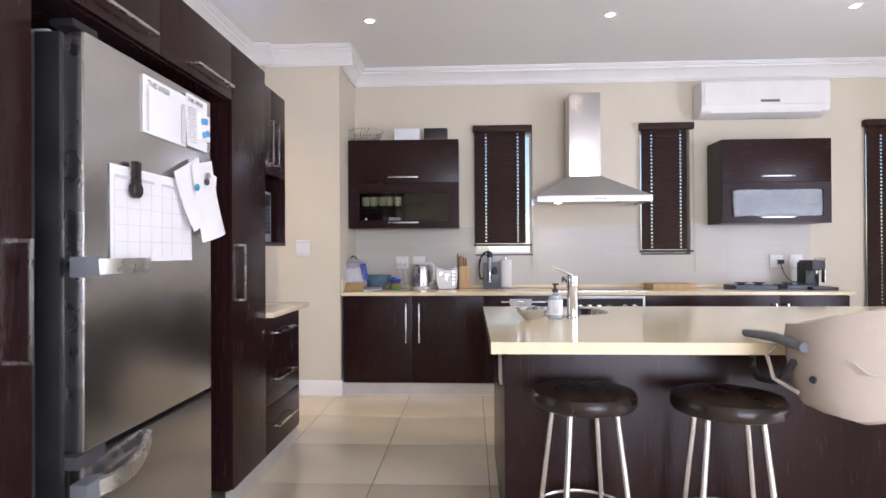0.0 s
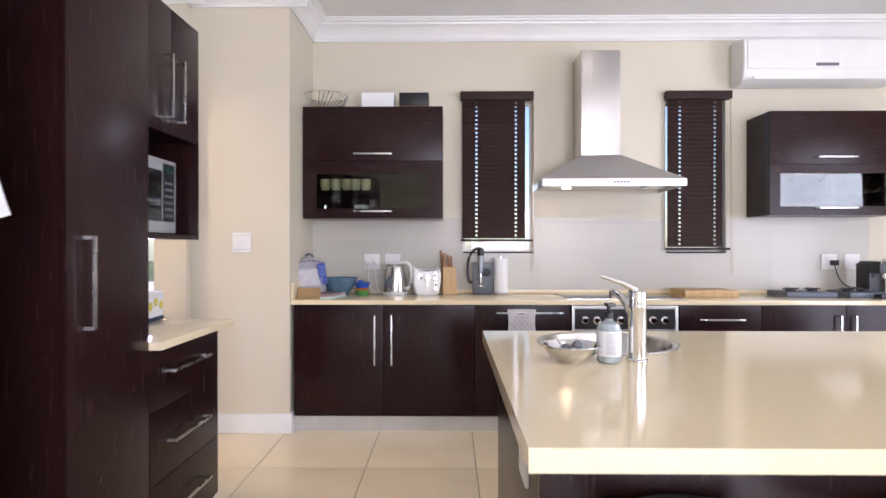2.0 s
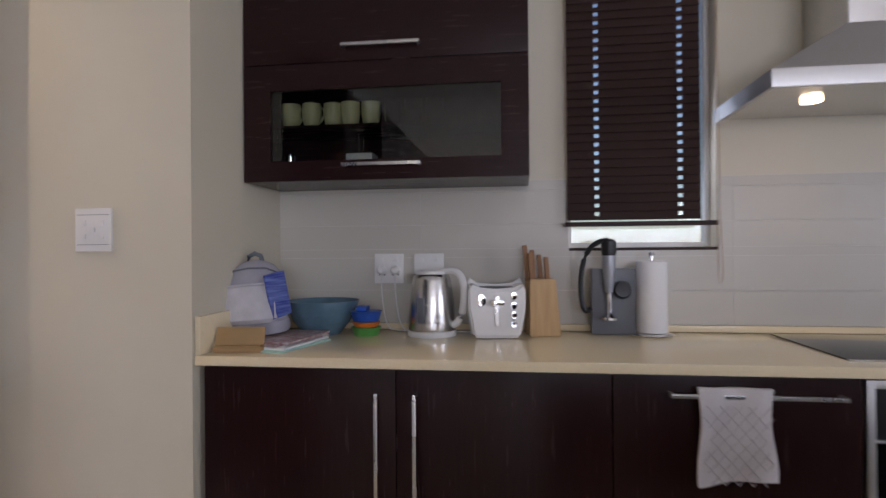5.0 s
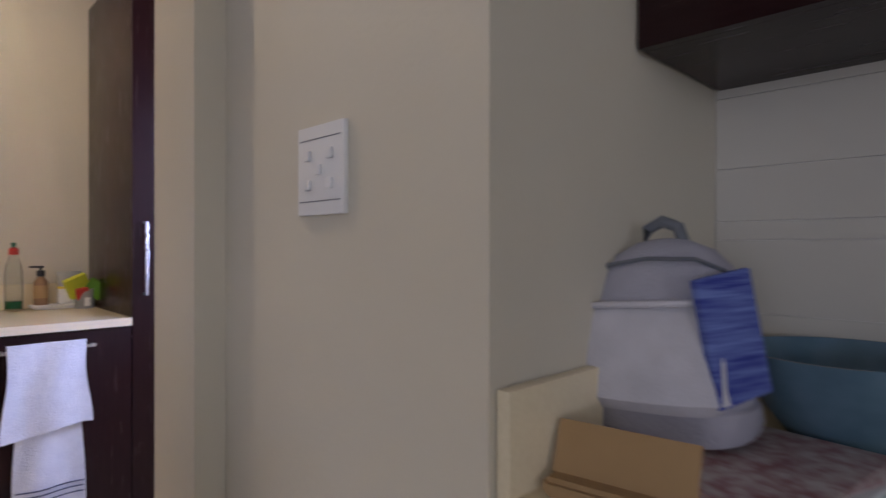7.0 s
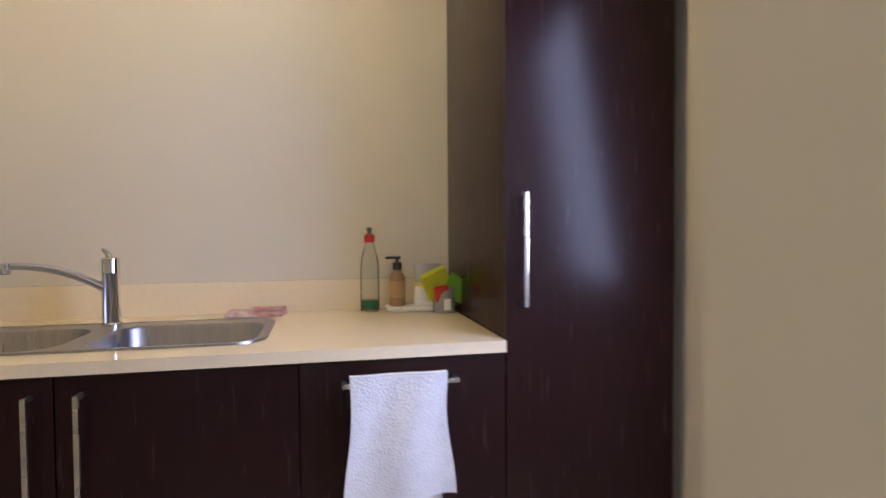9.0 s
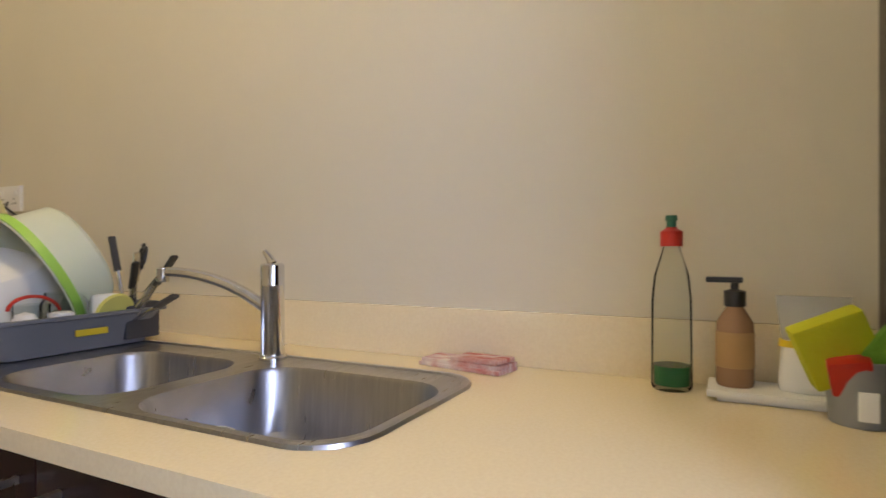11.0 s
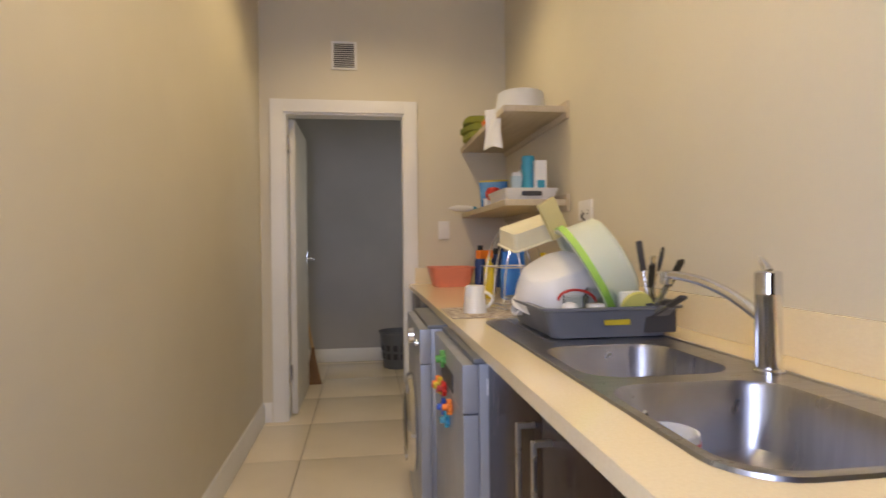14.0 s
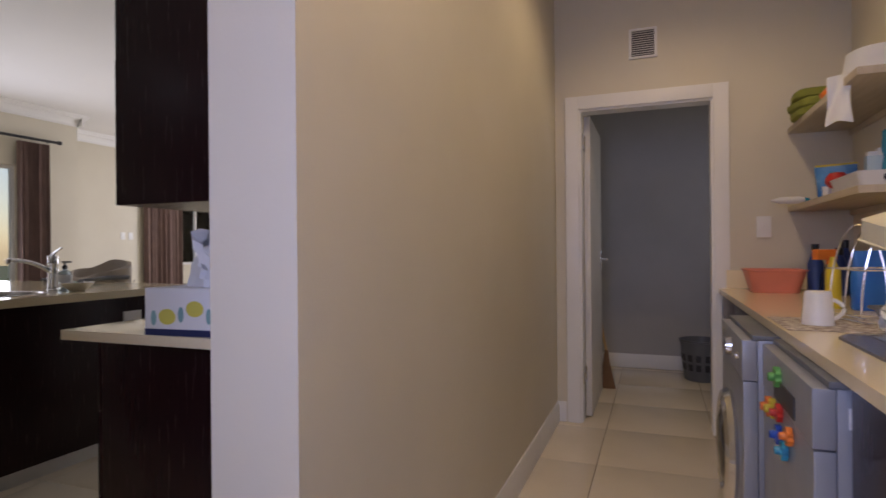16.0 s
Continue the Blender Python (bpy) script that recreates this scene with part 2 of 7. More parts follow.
def cabinet(name, m, w, z0, z1, d, fronts, label, category="cabinet", group="", plinth=0.0, kind_front="door", hollow=False):
    """A cabinet unit: local x along the front, front at y = 0, depth to +y. fronts: (x0, z0, x1, z1, handle or None)."""
    e = thing(name, m, label, category, group)
    b = bmesh.new()
    if hollow:
        t = 0.018
        for nm, q in [("side_panel", (0, 0.02, z0, t, d, z1)), ("side_panel", (w - t, 0.02, z0, w, d, z1)), ("bottom_panel", (t, 0.02, z0, w - t, d, z0 + t)), ("back_panel", (t, d - 0.01, z0 + t, w - t, d, z1))]:
            part(nm, newbox(*q), M_WENGE, e)
        b.free()
    else:
        box(b, 0.001, 0.02, z0, w - 0.001, d, z1, 0.001)
        part("body", b, M_WENGE, e)
    for fx0, fz0, fx1, fz1, h in fronts:
        g = 0.0015
        f = part(kind_front, newbox(fx0 + g, 0, fz0 + g, fx1 - g, 0.019, fz1 - g, 0.0015), M_WENGE, e)
        if h:
            part("handle", handle_bar(bmesh.new(), h[0], h[1], 0.028), M_HANDLE, f, "satin nickel bar handle")
    if plinth:
        part("plinth", newbox(0, 0.022, 0.0, w, 0.037, plinth), M_PLINTH, e, "pale aluminium plinth")
    return e


# ---- structure ----
def wall_with_openings(name, axis, at0, at1, u0, u1, z0, z1, openings, material, label):
    """A wall along x (axis 'x') or y; openings: (u0, u1, z0, z1)."""
    bm = bmesh.new()

    def put(a, b, c, d):
        if b - a < 1e-4 or d - c < 1e-4:
            return
        if axis == "x":
            box(bm, a, at0, c, b, at1, d)
        else:
            box(bm, at0, a, c, at1, b, d)
    cur = u0
    for a, b, c, d in sorted(openings):
        put(cur, a, z0, z1)
        put(a, b, z0, c)
        put(a, b, d, z1)
        cur = b
    put(cur, u1, z0, z1)
    return structure(name, bm, material, label, "wall")


KC, SC = 3.04, 2.95
WX, EX = -3.84, -2.17
W1, W2, W3 = (0.055, 0.615, 1.225, 2.42), (1.65, 2.12, 1.225, 2.42), (3.76, 4.36, 0.30, 2.42)
wall_north = wall_with_openings("wall_north", "x", 5.79, 5.97, -1.135, 4.85, 0, KC, [W1, W2, W3], M_WALL, "cream painted kitchen wall with three blinded windows")
structure("wall_pier", newbox(-1.8095, 5.13, 0, -1.135, 5.97, KC), M_WALL, "cream painted wall pier with a light switch", "wall")
structure("wall_nib", newbox(-2.03, 5.07, 0, -1.81, 6.02, KC), M_WALL, "cream painted door nib beside the scullery opening", "wall")
wall_with_openings("wall_between", "y", EX, -1.965, -4.2, 4.345, 0, KC, [], M_WALL, "cream painted wall between kitchen and scullery")
structure("lintel", newbox(EX, 4.345, 2.6, -1.965, 5.07, KC), M_WALL, "cream painted lintel over the scullery opening", "wall")
wall_with_openings("wall_east", "y", 4.7, 4.85, -0.34, 5.79, 0, KC, [(0.45, 3.4, 0.02, 2.25)], M_WALL, "pale painted wall with glazed sliding doors")
wall_with_openings("wall_east_recess", "y", 5.6, 5.75, -4.2, -0.19, 0, KC, [(-4.0, -2.95, 0.9, 2.3)], M_WALL, "pale painted wall of the sitting area")
structure("wall_return", newbox(4.85, -0.34, 0, 5.6, -0.19, KC), M_WALL, "pale painted wall return", "wall")
wall_with_openings("wall_south", "x", -4.35, -4.2, EX, 5.75, 0, KC, [(0.4, 4.0, 0.02, 2.3)], M_WALL, "pale painted wall with glazed doors")
# the opening is added for the unseen store room window
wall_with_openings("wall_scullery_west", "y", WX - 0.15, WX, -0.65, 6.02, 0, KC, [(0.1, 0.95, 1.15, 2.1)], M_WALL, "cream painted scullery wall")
wall_with_openings("wall_scullery_north", "x", 5.87, 6.02, WX, -2.03, 0, KC, [(-2.95, -2.10, 0.0, 2.06)], M_WALL, "cream painted wall with the back door")
wall_with_openings("wall_scullery_south", "x", 1.30, 1.42, WX, EX, 0, KC, [(-3.127, -2.323, 0.0, 2.06)], M_WALL, "cream painted wall with an open door")
M_FAR = mat("grey_wall_paint", (0.46, 0.45, 0.45), 0.6, scale=1.5, bump=0.1, bump_scale=90)
structure("wall_store", newbox(WX, -0.65, 0, EX, -0.50, KC), M_FAR, "grey painted wall of the store room", "wall")
structure("ceiling", newbox(-2.0, -4.35, KC, 5.75, 6.02, KC + 0.1), M_CEIL, "white painted plaster ceiling", "ceiling")
structure("ceiling_scullery", newbox(WX - 0.15, -0.65, SC, -2.0, 6.02, SC + 0.1), M_CEIL, "white painted scullery ceiling", "ceiling")
ground = structure("ground", newbox(-60, -60, -0.45, 60, 60, -0.16), mat("dry_lawn", (0.09, 0.11, 0.05), 0.9, scale=3, bump=0.3), "lawn outside the house", "ground")

CORN = [(0.0, 0.0), (0.0, -0.155), (0.014, -0.155), (0.014, -0.138), (0.022, -0.134), (0.026, -0.112), (0.036, -0.10), (0.052, -0.07), (0.078, -0.05), (0.088, -0.046), (0.092, -0.030), (0.112, -0.026), (0.116, -0.014), (0.128, -0.012), (0.13, 0.0)]


def molding(name, a, b, normal, z, profile, material, label, category):
    """A straight moulding from a to b; profile points go out along normal and up from z."""
    a, b, n = Vector((*a, z)), Vector((*b, z)), Vector((*normal, 0))
    bm = bmesh.new()
    ends = []
    for p in (a, b):
        ends.append([bm.verts.new(p + n * o + Vector((0, 0, h))) for o, h in profile])
    k = len(profile)
    bm.faces.new(ends[0]), bm.faces.new(ends[1])
    for i in range(k):
        j = (i + 1) % k
        bm.faces.new((ends[0][i], ends[0][j], ends[1][j], ends[1][i]))
    ob = structure(name, bm, material, label, category)
    return ob


for a, b, n in [((-1.135, 5.788), (4.7, 5.788), (0, -1)), ((-1.133, 5.13), (-1.133, 5.79), (1, 0)), ((-1.81, 5.128), (-1.01, 5.128), (0, -1)),
                ((-1.808, 5.07), (-1.808, 5.13), (1, 0)), ((-1.963, -4.2), (-1.963, 5.07), (1, 0)), ((-1.965, 5.068), (-1.69, 5.068), (0, -1)), ((4.698, -0.34), (4.698, 5.79), (-1, 0)),
                ((5.598, -4.2), (5.598, -0.34), (-1, 0)), ((4.6, -0.342), (5.6, -0.342), (0, -1)), ((-2.0, -4.198), (5.6, -4.198), (0, 1))]:
    molding("cornice", a, b, n, KC - 0.001, CORN, M_WHITE, "white moulded plaster cornice", "cornice")
BASE = [(0.0, 0.0), (0.016, 0.0), (0.016, 0.095), (0.012, 0.105), (0.012, 0.115), (0.006, 0.13), (0.0, 0.13)]
for a, b, n in [((-1.81, 5.129), (-1.119, 5.129), (0, -1)), ((-1.134, 5.129), (-1.134, 5.2), (1, 0)), ((-1.809, 5.07), (-1.809, 5.114), (1, 0)), ((-2.03, 5.069), (-1.794, 5.069), (0, -1)),
                ((-2.0305, 5.07), (-2.0305, 5.87), (-1, 0)), ((EX - 0.001, 1.42), (EX - 0.001, 4.345), (-1, 0)), ((-2.232, 1.421), (EX, 1.421), (0, 1)),
                ((WX, -0.499), (EX, -0.499), (0, 1)), ((4.699, 3.4), (4.699, 5.79), (-1, 0)), ((EX, 4.346), (-1.965, 4.346), (0, 1))]:
    molding("baseboard", a, b, n, 0.0015, BASE, M_WHITE, "white moulded skirting board", "skirting")

# cornice and skirting are done; doors and windows
fr = thing("door_1", pose(0, 1.36, 0), "white door frame with an open white door", "door")
tagged(fr, kind="structure")
b = bmesh.new()
for x0, x1, z0, z1 in [(-2.323, -2.238, 0, 2.145), (-3.212, -3.127, 0, 2.145), (-3.127, -2.323, 2.06, 2.145)]:
    box(b, x0, 0.06, z0, x1, 0.078, z1, 0.003)
    box(b, x0, -0.078, z0, x1, -0.06, z1, 0.003)
part("architrave", b, M_WHITE, fr)
b = bmesh.new()
box(b, -2.338, -0.06, 0, -2.323, 0.06, 2.06), box(b, -3.127, -0.06, 0, -3.112, 0.06, 2.06), box(b, -3.112, -0.06, 2.045, -2.338, 0.06, 2.06)
part("door_lining", b, M_WHITE, fr)
leaf = part("door_leaf", newbox(-2.382, -0.86, 0.012, -2.342, -0.065, 2.04, 0.002), M_DOOR, fr, "white painted door leaf standing open")
b = bmesh.new()
for hz in (0.30, 1.86):
    box(b, -2.345, -0.06, hz - 0.05, -2.3395, 0.035, hz + 0.05)
    lathe(b, [(0, -0.052), (0.006, -0.052), (0.006, 0.052), (0, 0.052)], 10, pose(-2.346, -0.062, hz))
part("hinge", b, M_STEEL, fr, "steel butt hinges")
b = bmesh.new()
box(b, -2.388, -0.82, 0.93, -2.382, -0.78, 1.13, 0.002)
tube(b, [(-2.384, -0.80, 1.06), (-2.43, -0.80, 1.06), (-2.435, -0.79, 1.06), (-2.435, -0.68, 1.06)], 0.009)
part("door_handle", b, M_CHROME, leaf, "chrome lever handle")

bd = thing("door_2", pose(-2.525, 5.94, 0), "white back door with a glazed upper panel", "door")
tagged(bd, kind="structure")
b = bmesh.new()
for x0, x1, z0, z1 in [(-0.46, -0.40, 0, 2.10), (0.40, 0.46, 0, 2.10), (-0.40, 0.40, 2.04, 2.10)]:
    box(b, x0, -0.085, z0, x1, 0.03, z1, 0.004)
part("door_frame", b, M_WHITE, bd)
b = bmesh.new()
for x0, x1, z0, z1 in [(-0.398, -0.28, 0.01, 2.038), (0.28, 0.398, 0.01, 2.038), (-0.28, 0.28, 0.01, 0.25), (-0.28, 0.28, 0.62, 0.98), (-0.28, 0.28, 1.92, 2.038)]:
    box(b, x0, -0.045, z0, x1, -0.005, z1, 0.003)
box(b, -0.28, -0.032, 0.25, 0.28, -0.018, 0.62)
part("door_leaf", b, M_WHITE, bd)
pn = part("pane", newbox(-0.28, -0.028, 0.98, 0.28, -0.022, 1.92), M_GLASS, bd)
pn.visible_shadow = False


def window(name, axis, at, u0, u1, z0, z1, label, mullions=1, t=0.05, material=None):
    material = material or M_WHITE
    e = thing(name, pose(0, 0, 0), label, "window")
    tagged(e, kind="structure")
    b = bmesh.new()
    us = [u0 + (u1 - u0) * i / (mullions + 1) for i in range(mullions + 2)]

    def put(bmx, a, c, zz0, zz1, d0, d1, bev=0.003):
        if axis == "x":
            box(bmx, a, at + d0, zz0, c, at + d1, zz1, bev)
        else:
            box(bmx, at + d0, a, zz0, at + d1, c, zz1, bev)
    w = 0.02 if z0 > 1.2 and axis == "x" else 0.045
    for i, u in enumerate(us):
        a = u if i == 0 else (u - w if i == len(us) - 1 else u - w / 2)
        put(b, a, a + w, z0, z1, -t / 2, t / 2)
    for i in range(len(us) - 1):
        put(b, us[i] + w * (1 if i == 0 else 0.5), us[i + 1] - w * (1 if i == len(us) - 2 else 0.5), z0, z0 + w, -t / 2, t / 2)
        put(b, us[i] + w * (1 if i == 0 else 0.5), us[i + 1] - w * (1 if i == len(us) - 2 else 0.5), z1 - w, z1, -t / 2, t / 2)
    part("window_frame", b, material, e)
    for i in range(len(us) - 1):
        b = bmesh.new()
        put(b, us[i] + w, us[i + 1] - w, z0 + w, z1 - w, -0.003, 0.003, 0)
        p = part("pane", b, M_GLASS, e)
        p.visible_shadow = False
    return e


window("window_1", "x", 5.90, *W1, "white framed kitchen window behind a dark blind", 0)
window("window_2", "x", 5.90, *W2, "white framed kitchen window behind a dark blind", 0)
window("window_3", "x", 5.90, *W3, "white framed tall window behind a dark blind", 0)
window("window_4", "y", 4.78, 0.45, 3.4, 0.02, 2.25, "white framed glazed sliding doors", 2)
window("window_5", "y", 5.68, -4.0, -2.95, 0.9, 2.3, "white framed sitting room window", 1)
window("window_6", "x", -4.28, 0.4, 4.0, 0.02, 2.3, "white framed glazed patio doors", 2)
# unseen window added round the store room fill lamp
window("added_store_window", "y", WX - 0.08, 0.1, 0.95, 1.15, 2.1, "unseen white framed window added to light the store room", 1)


# ---- kitchen cabinets ----
FY = 5.16      # face of the base units
UNITS = [(-1.115, -0.505, [("door", (0.555, 0.46), (0.555, 0.80))]), (-0.505, 0.12, [("door", (0.06, 0.46), (0.06, 0.80))]), (0.12, 0.77, "towel"), (1.51, 2.06, "drawers"), (2.06, 2.63, "doorL"), (2.63, 3.20, "doorR")]
for x0, x1, kind in UNITS:
    w = x1 - x0
    if kind == "towel":
        fronts = [(0, 0.11, w, 0.865, ((0.15, 0.815), (w - 0.05, 0.815)))]
    elif kind == "drawers":
        fronts = [(0, 0.66, w, 0.865, ((0.12, 0.77), (w - 0.12, 0.77))), (0, 0.385, w, 0.66, ((0.12, 0.53), (w - 0.12, 0.53))), (0, 0.11, w, 0.385, ((0.12, 0.25), (w - 0.12, 0.25)))]
    elif kind == "doorL":
        fronts = [(0, 0.11, w, 0.865, ((w - 0.05, 0.46), (w - 0.05, 0.80)))]
    elif kind == "doorR":
        fronts = [(0, 0.11, w, 0.865, ((0.05, 0.46), (0.05, 0.80)))]
    else:
        fronts = [(0, 0.11, w, 0.865, kind[0][1:])]
    cabinet("base_cabinet", pose(x0, FY, 0), w, 0.105, 0.868, 0.62, fronts, "dark wenge base cabinet with satin bar handle", "cabinet", "kitchen base units", 0.10)
b = newbox(-1.132, 5.137, 0.87, 3.23, 5.787, 0.90, 0.002)
ct = solid("countertop", b, M_QUARTZ, "long cream quartz kitchen countertop", "countertop")
part("upstand", newbox(-1.132, 5.14, 0.9005, -1.114, 5.775, 1.02, 0.002), M_QUARTZ, ct)
part("upstand", newbox(-1.113, 5.772, 0.9005, 3.23, 5.786, 0.925, 0.001), M_QUARTZ, ct)

# wall cabinets


def flap_cabinet(x0, x1, z0, zm, z1, label, g, content=None):
    w = x1 - x0
    e = thing("wall_cabinet", pose(x0, 5.46, 0), label, "cabinet", "kitchen wall cabinets")
    t, d = 0.018, 0.325
    for nm, q in [("side_panel", (0, 0.02, z0, t, d, z1)), ("side_panel", (w - t, 0.02, z0, w, d, z1)), ("bottom_panel", (t, 0.02, z0, w - t, d, z0 + t)), ("top_panel", (t, 0.02, z1 - t, w - t, d, z1)), ("back_panel", (t, d - 0.01, z0 + t, w - t, d, z1 - t)), ("shelf", (t, 0.03, zm - t / 2, w - t, d - 0.01, zm + t / 2)), ("shelf", (t, 0.05, (z0 + zm) / 2 - 0.009, w - t, d - 0.01, (z0 + zm) / 2 + 0.001))]:
        part(nm, newbox(*q), M_WENGE_H, e)
    f = part("flap_door", newbox(0.001, 0, zm + 0.0015, w - 0.001, 0.019, z1, 0.0015), M_WENGE_H, e)
    part("handle", handle_bar(bmesh.new(), (w / 2 - 0.14, zm + 0.05), (w / 2 + 0.14, zm + 0.05), 0.026), M_HANDLE, f, "satin nickel bar handle")
    gx0, gz0, gx1, gz1 = g
    b = bmesh.new()
    outer = [(0.001, z0), (w - 0.001, z0), (w - 0.001, zm - 0.0015), (0.001, zm - 0.0015)]
    inner = [(gx0, gz0), (gx1, gz0), (gx1, gz1), (gx0, gz1)]
    rings = [[b.verts.new((x, y, z)) for x, z in ring] for ring in (outer, inner) for y in (0, 0.019)]
    for i in range(4):
        k = (i + 1) % 4
        o0, o1, i0, i1 = rings
        for quad in ((o0[i], o0[k], i0[k], i0[i]), (o1[i], o1[k], i1[k], i1[i]), (o0[i], o0[k], o1[k], o1[i]), (i0[i], i0[k], i1[k], i1[i])):
            b.faces.new(quad)
    f = part("glazed_flap", b, M_WENGE_H, e)
    part("handle", handle_bar(bmesh.new(), (w / 2 - 0.14, z0 + 0.052), (w / 2 + 0.14, z0 + 0.052), 0.026), M_HANDLE, f, "satin nickel bar handle")
    part("pane", newbox(gx0 - 0.004, 0.009, gz0 - 0.004, gx1 + 0.004, 0.013, gz1 + 0.004), M_SMOKE, f, "smoked glass pane")
    return e


flap_cabinet(-1.13, -0.10, 1.472, 1.895, 2.295, "dark wenge wall cabinet with a smoked glass flap", (0.10, 1.545, 0.935, 1.80))
flap_cabinet(2.285, 3.243, 1.495, 1.867, 2.255, "dark wenge wall cabinet with a glazed flap", (0.075, 1.56, 0.885, 1.80))

# ---- fridge wall ----
FX = -1.138
# local x of these units runs along world y, their fronts face the room


def side_unit(name, y0, y1, *a, **k):
    return cabinet(name, pose(FX, y0, 0, 0, 0, 90), y1 - y0, *a, **k)


side_unit("tall_cabinet", 0.80, 1.645, 0.105, 2.27, 0.80, [(0, 0.11, 0.845, 2.265, ((0.80, 0.97), (0.80, 1.29)))], "dark wenge tall cupboard with bar handle", "cabinet", "", 0.10)
side_unit("bridge_cabinet", 1.645, 2.89, 1.98, 2.27, 0.80, [(0, 1.985, 0.62, 2.265, ((0.20, 2.037), (0.55, 2.037))), (0.62, 1.985, 1.245, 2.265, ((0.85, 2.037), (1.20, 2.037)))], "dark wenge cabinet bridging over the fridge", "cabinet")
side_unit("tall_cabinet", 2.89, 3.335, 0.105, 2.27, 0.80, [(0, 0.11, 0.445, 2.265, ((0.082, 1.013), (0.082, 1.294)))], "dark wenge tall cupboard beside the fridge", "cabinet", "", 0.10)
side_unit("drawer_unit", 3.337, 3.945, 0.105, 0.883, 0.81, [(0, 0.65, 0.608, 0.881, ((0.13, 0.785), (0.46, 0.785))), (0, 0.38, 0.608, 0.65, ((0.13, 0.515), (0.46, 0.515))), (0, 0.11, 0.608, 0.38, ((0.13, 0.245), (0.46, 0.245)))], "dark wenge drawer unit under a cream top", "drawers", "", 0.10, kind_front="drawer")
SWZ = 0.915
solid("worktop", newbox(-1.964, 3.34, 0.885, -1.095, 4.03, SWZ, 0.002), M_QUARTZ, "short cream quartz worktop over the drawers", "countertop")
MX = -1.228
e = thing("microwave_cabinet", pose(MX, 3.34, 0, 0, 0, 90), "dark wenge wall cabinet with an open microwave niche", "cabinet")
for nm, q in [("side_panel", (0, 0.0, 1.295, 0.018, 0.69, 1.745)), ("side_panel", (0.588, 0.0, 1.295, 0.606, 0.69, 1.745)), ("bottom_panel", (0.018, 0.0, 1.295, 0.588, 0.69, 1.315)), ("back_panel", (0.018, 0.67, 1.315, 0.588, 0.69, 1.745)), ("body", (0, 0.02, 1.745, 0.606, 0.69, 2.27))]:
    part(nm, newbox(*q), M_WENGE, e)
for x0, x1, hx in ((0, 0.346, 0.296), (0.346, 0.606, 0.40)):
    f = part("door", newbox(x0 + 0.0015, 0, 1.735, x1 - 0.0015, 0.019, 2.268, 0.0015), M_WENGE, e)
    part("handle", handle_bar(bmesh.new(), (hx, 1.795), (hx, 2.062), 0.028), M_HANDLE, f, "satin nickel bar handle")

# ---- island ----
IZ = 0.93
isl = thing("kitchen_island", pose(0.14, 2.50, 0), "dark wenge kitchen island carcass on a pale plinth", "island")
for nm, q in [("front_panel", (0, 0, 0.08, 3.35, 0.02, 0.886)), ("end_panel", (0, 0.02, 0.08, 0.02, 1.03, 0.886)), ("end_panel", (3.33, 0.02, 0.08, 3.35, 1.03, 0.886)), ("bottom_panel", (0.02, 0.02, 0.08, 3.33, 1.03, 0.10)), ("door", (0.022, 1.01, 0.10, 0.84, 1.03, 0.884)), ("door", (0.844, 1.01, 0.10, 1.66, 1.03, 0.884)), ("door", (1.664, 1.01, 0.10, 2.49, 1.03, 0.884)), ("door", (2.494, 1.01, 0.10, 3.328, 1.03, 0.884))]:
    part(nm, newbox(*q, 0.001), M_WENGE, isl)
part("plinth", newbox(0.03, 0.03, 0, 3.32, 1.0, 0.08), M_PLINTH, isl)

# island top with a round cut-out
SX, SY, SR = 0.493, 3.27, 0.222
IX0, IX1, IY0, IY1 = 0.079, 3.6, 2.23, 3.54


def slab_with_hole(x0, y0, x1, y1, z0, z1, cx, cy, rx, ry, seg=48, power=2.0):
    """A slab with a rounded hole through it."""
    bm = bmesh.new()
    outer, inner = [], []
    for i in range(seg):
        a = 2 * math.pi * (i + 0.5) / seg
        c, s = math.cos(a), math.sin(a)
        k = (abs(c) ** power + abs(s) ** power) ** (-1 / power)
        inner.append((cx + rx * c * k, cy + ry * s * k))
        tx = ((x1 if c > 0 else x0) - cx) / c if abs(c) > 1e-6 else 1e9
        ty = ((y1 if s > 0 else y0) - cy) / s if abs(s) > 1e-6 else 1e9
        t = min(tx, ty)
        outer.append((cx + t * c, cy + t * s))
    for corner in ((x0, y0), (x1, y0), (x1, y1), (x0, y1)):
        i = min(range(seg), key=lambda q: (outer[q][0] - corner[0]) ** 2 + (outer[q][1] - corner[1]) ** 2)
        outer[i] = corner
    vs = [[bm.verts.new((*p, z)) for p in ring] for ring in (outer, inner) for z in (z0, z1)]
    o0, o1, i0, i1 = vs
    for i in range(seg):
        j = (i + 1) % seg
        bm.faces.new((o1[i], o1[j], i1[j], i1[i]))
        bm.faces.new((o0[i], i0[i], i0[j], o0[j]))
        bm.faces.new((o0[i], o0[j], o1[j], o1[i]))
        bm.faces.new((i0[i], i1[i], i1[j], i0[j]))
    return bm


IT = solid("island_top", slab_with_hole(IX0, IY0, IX1, IY1, IZ - 0.042, IZ, SX, SY, SR, SR), M_QUARTZ, "thick cream quartz island worktop with a round sink hole", "countertop")


def colour(name, c, rough=0.4, **k):
    return mat(name, c, rough, **k)


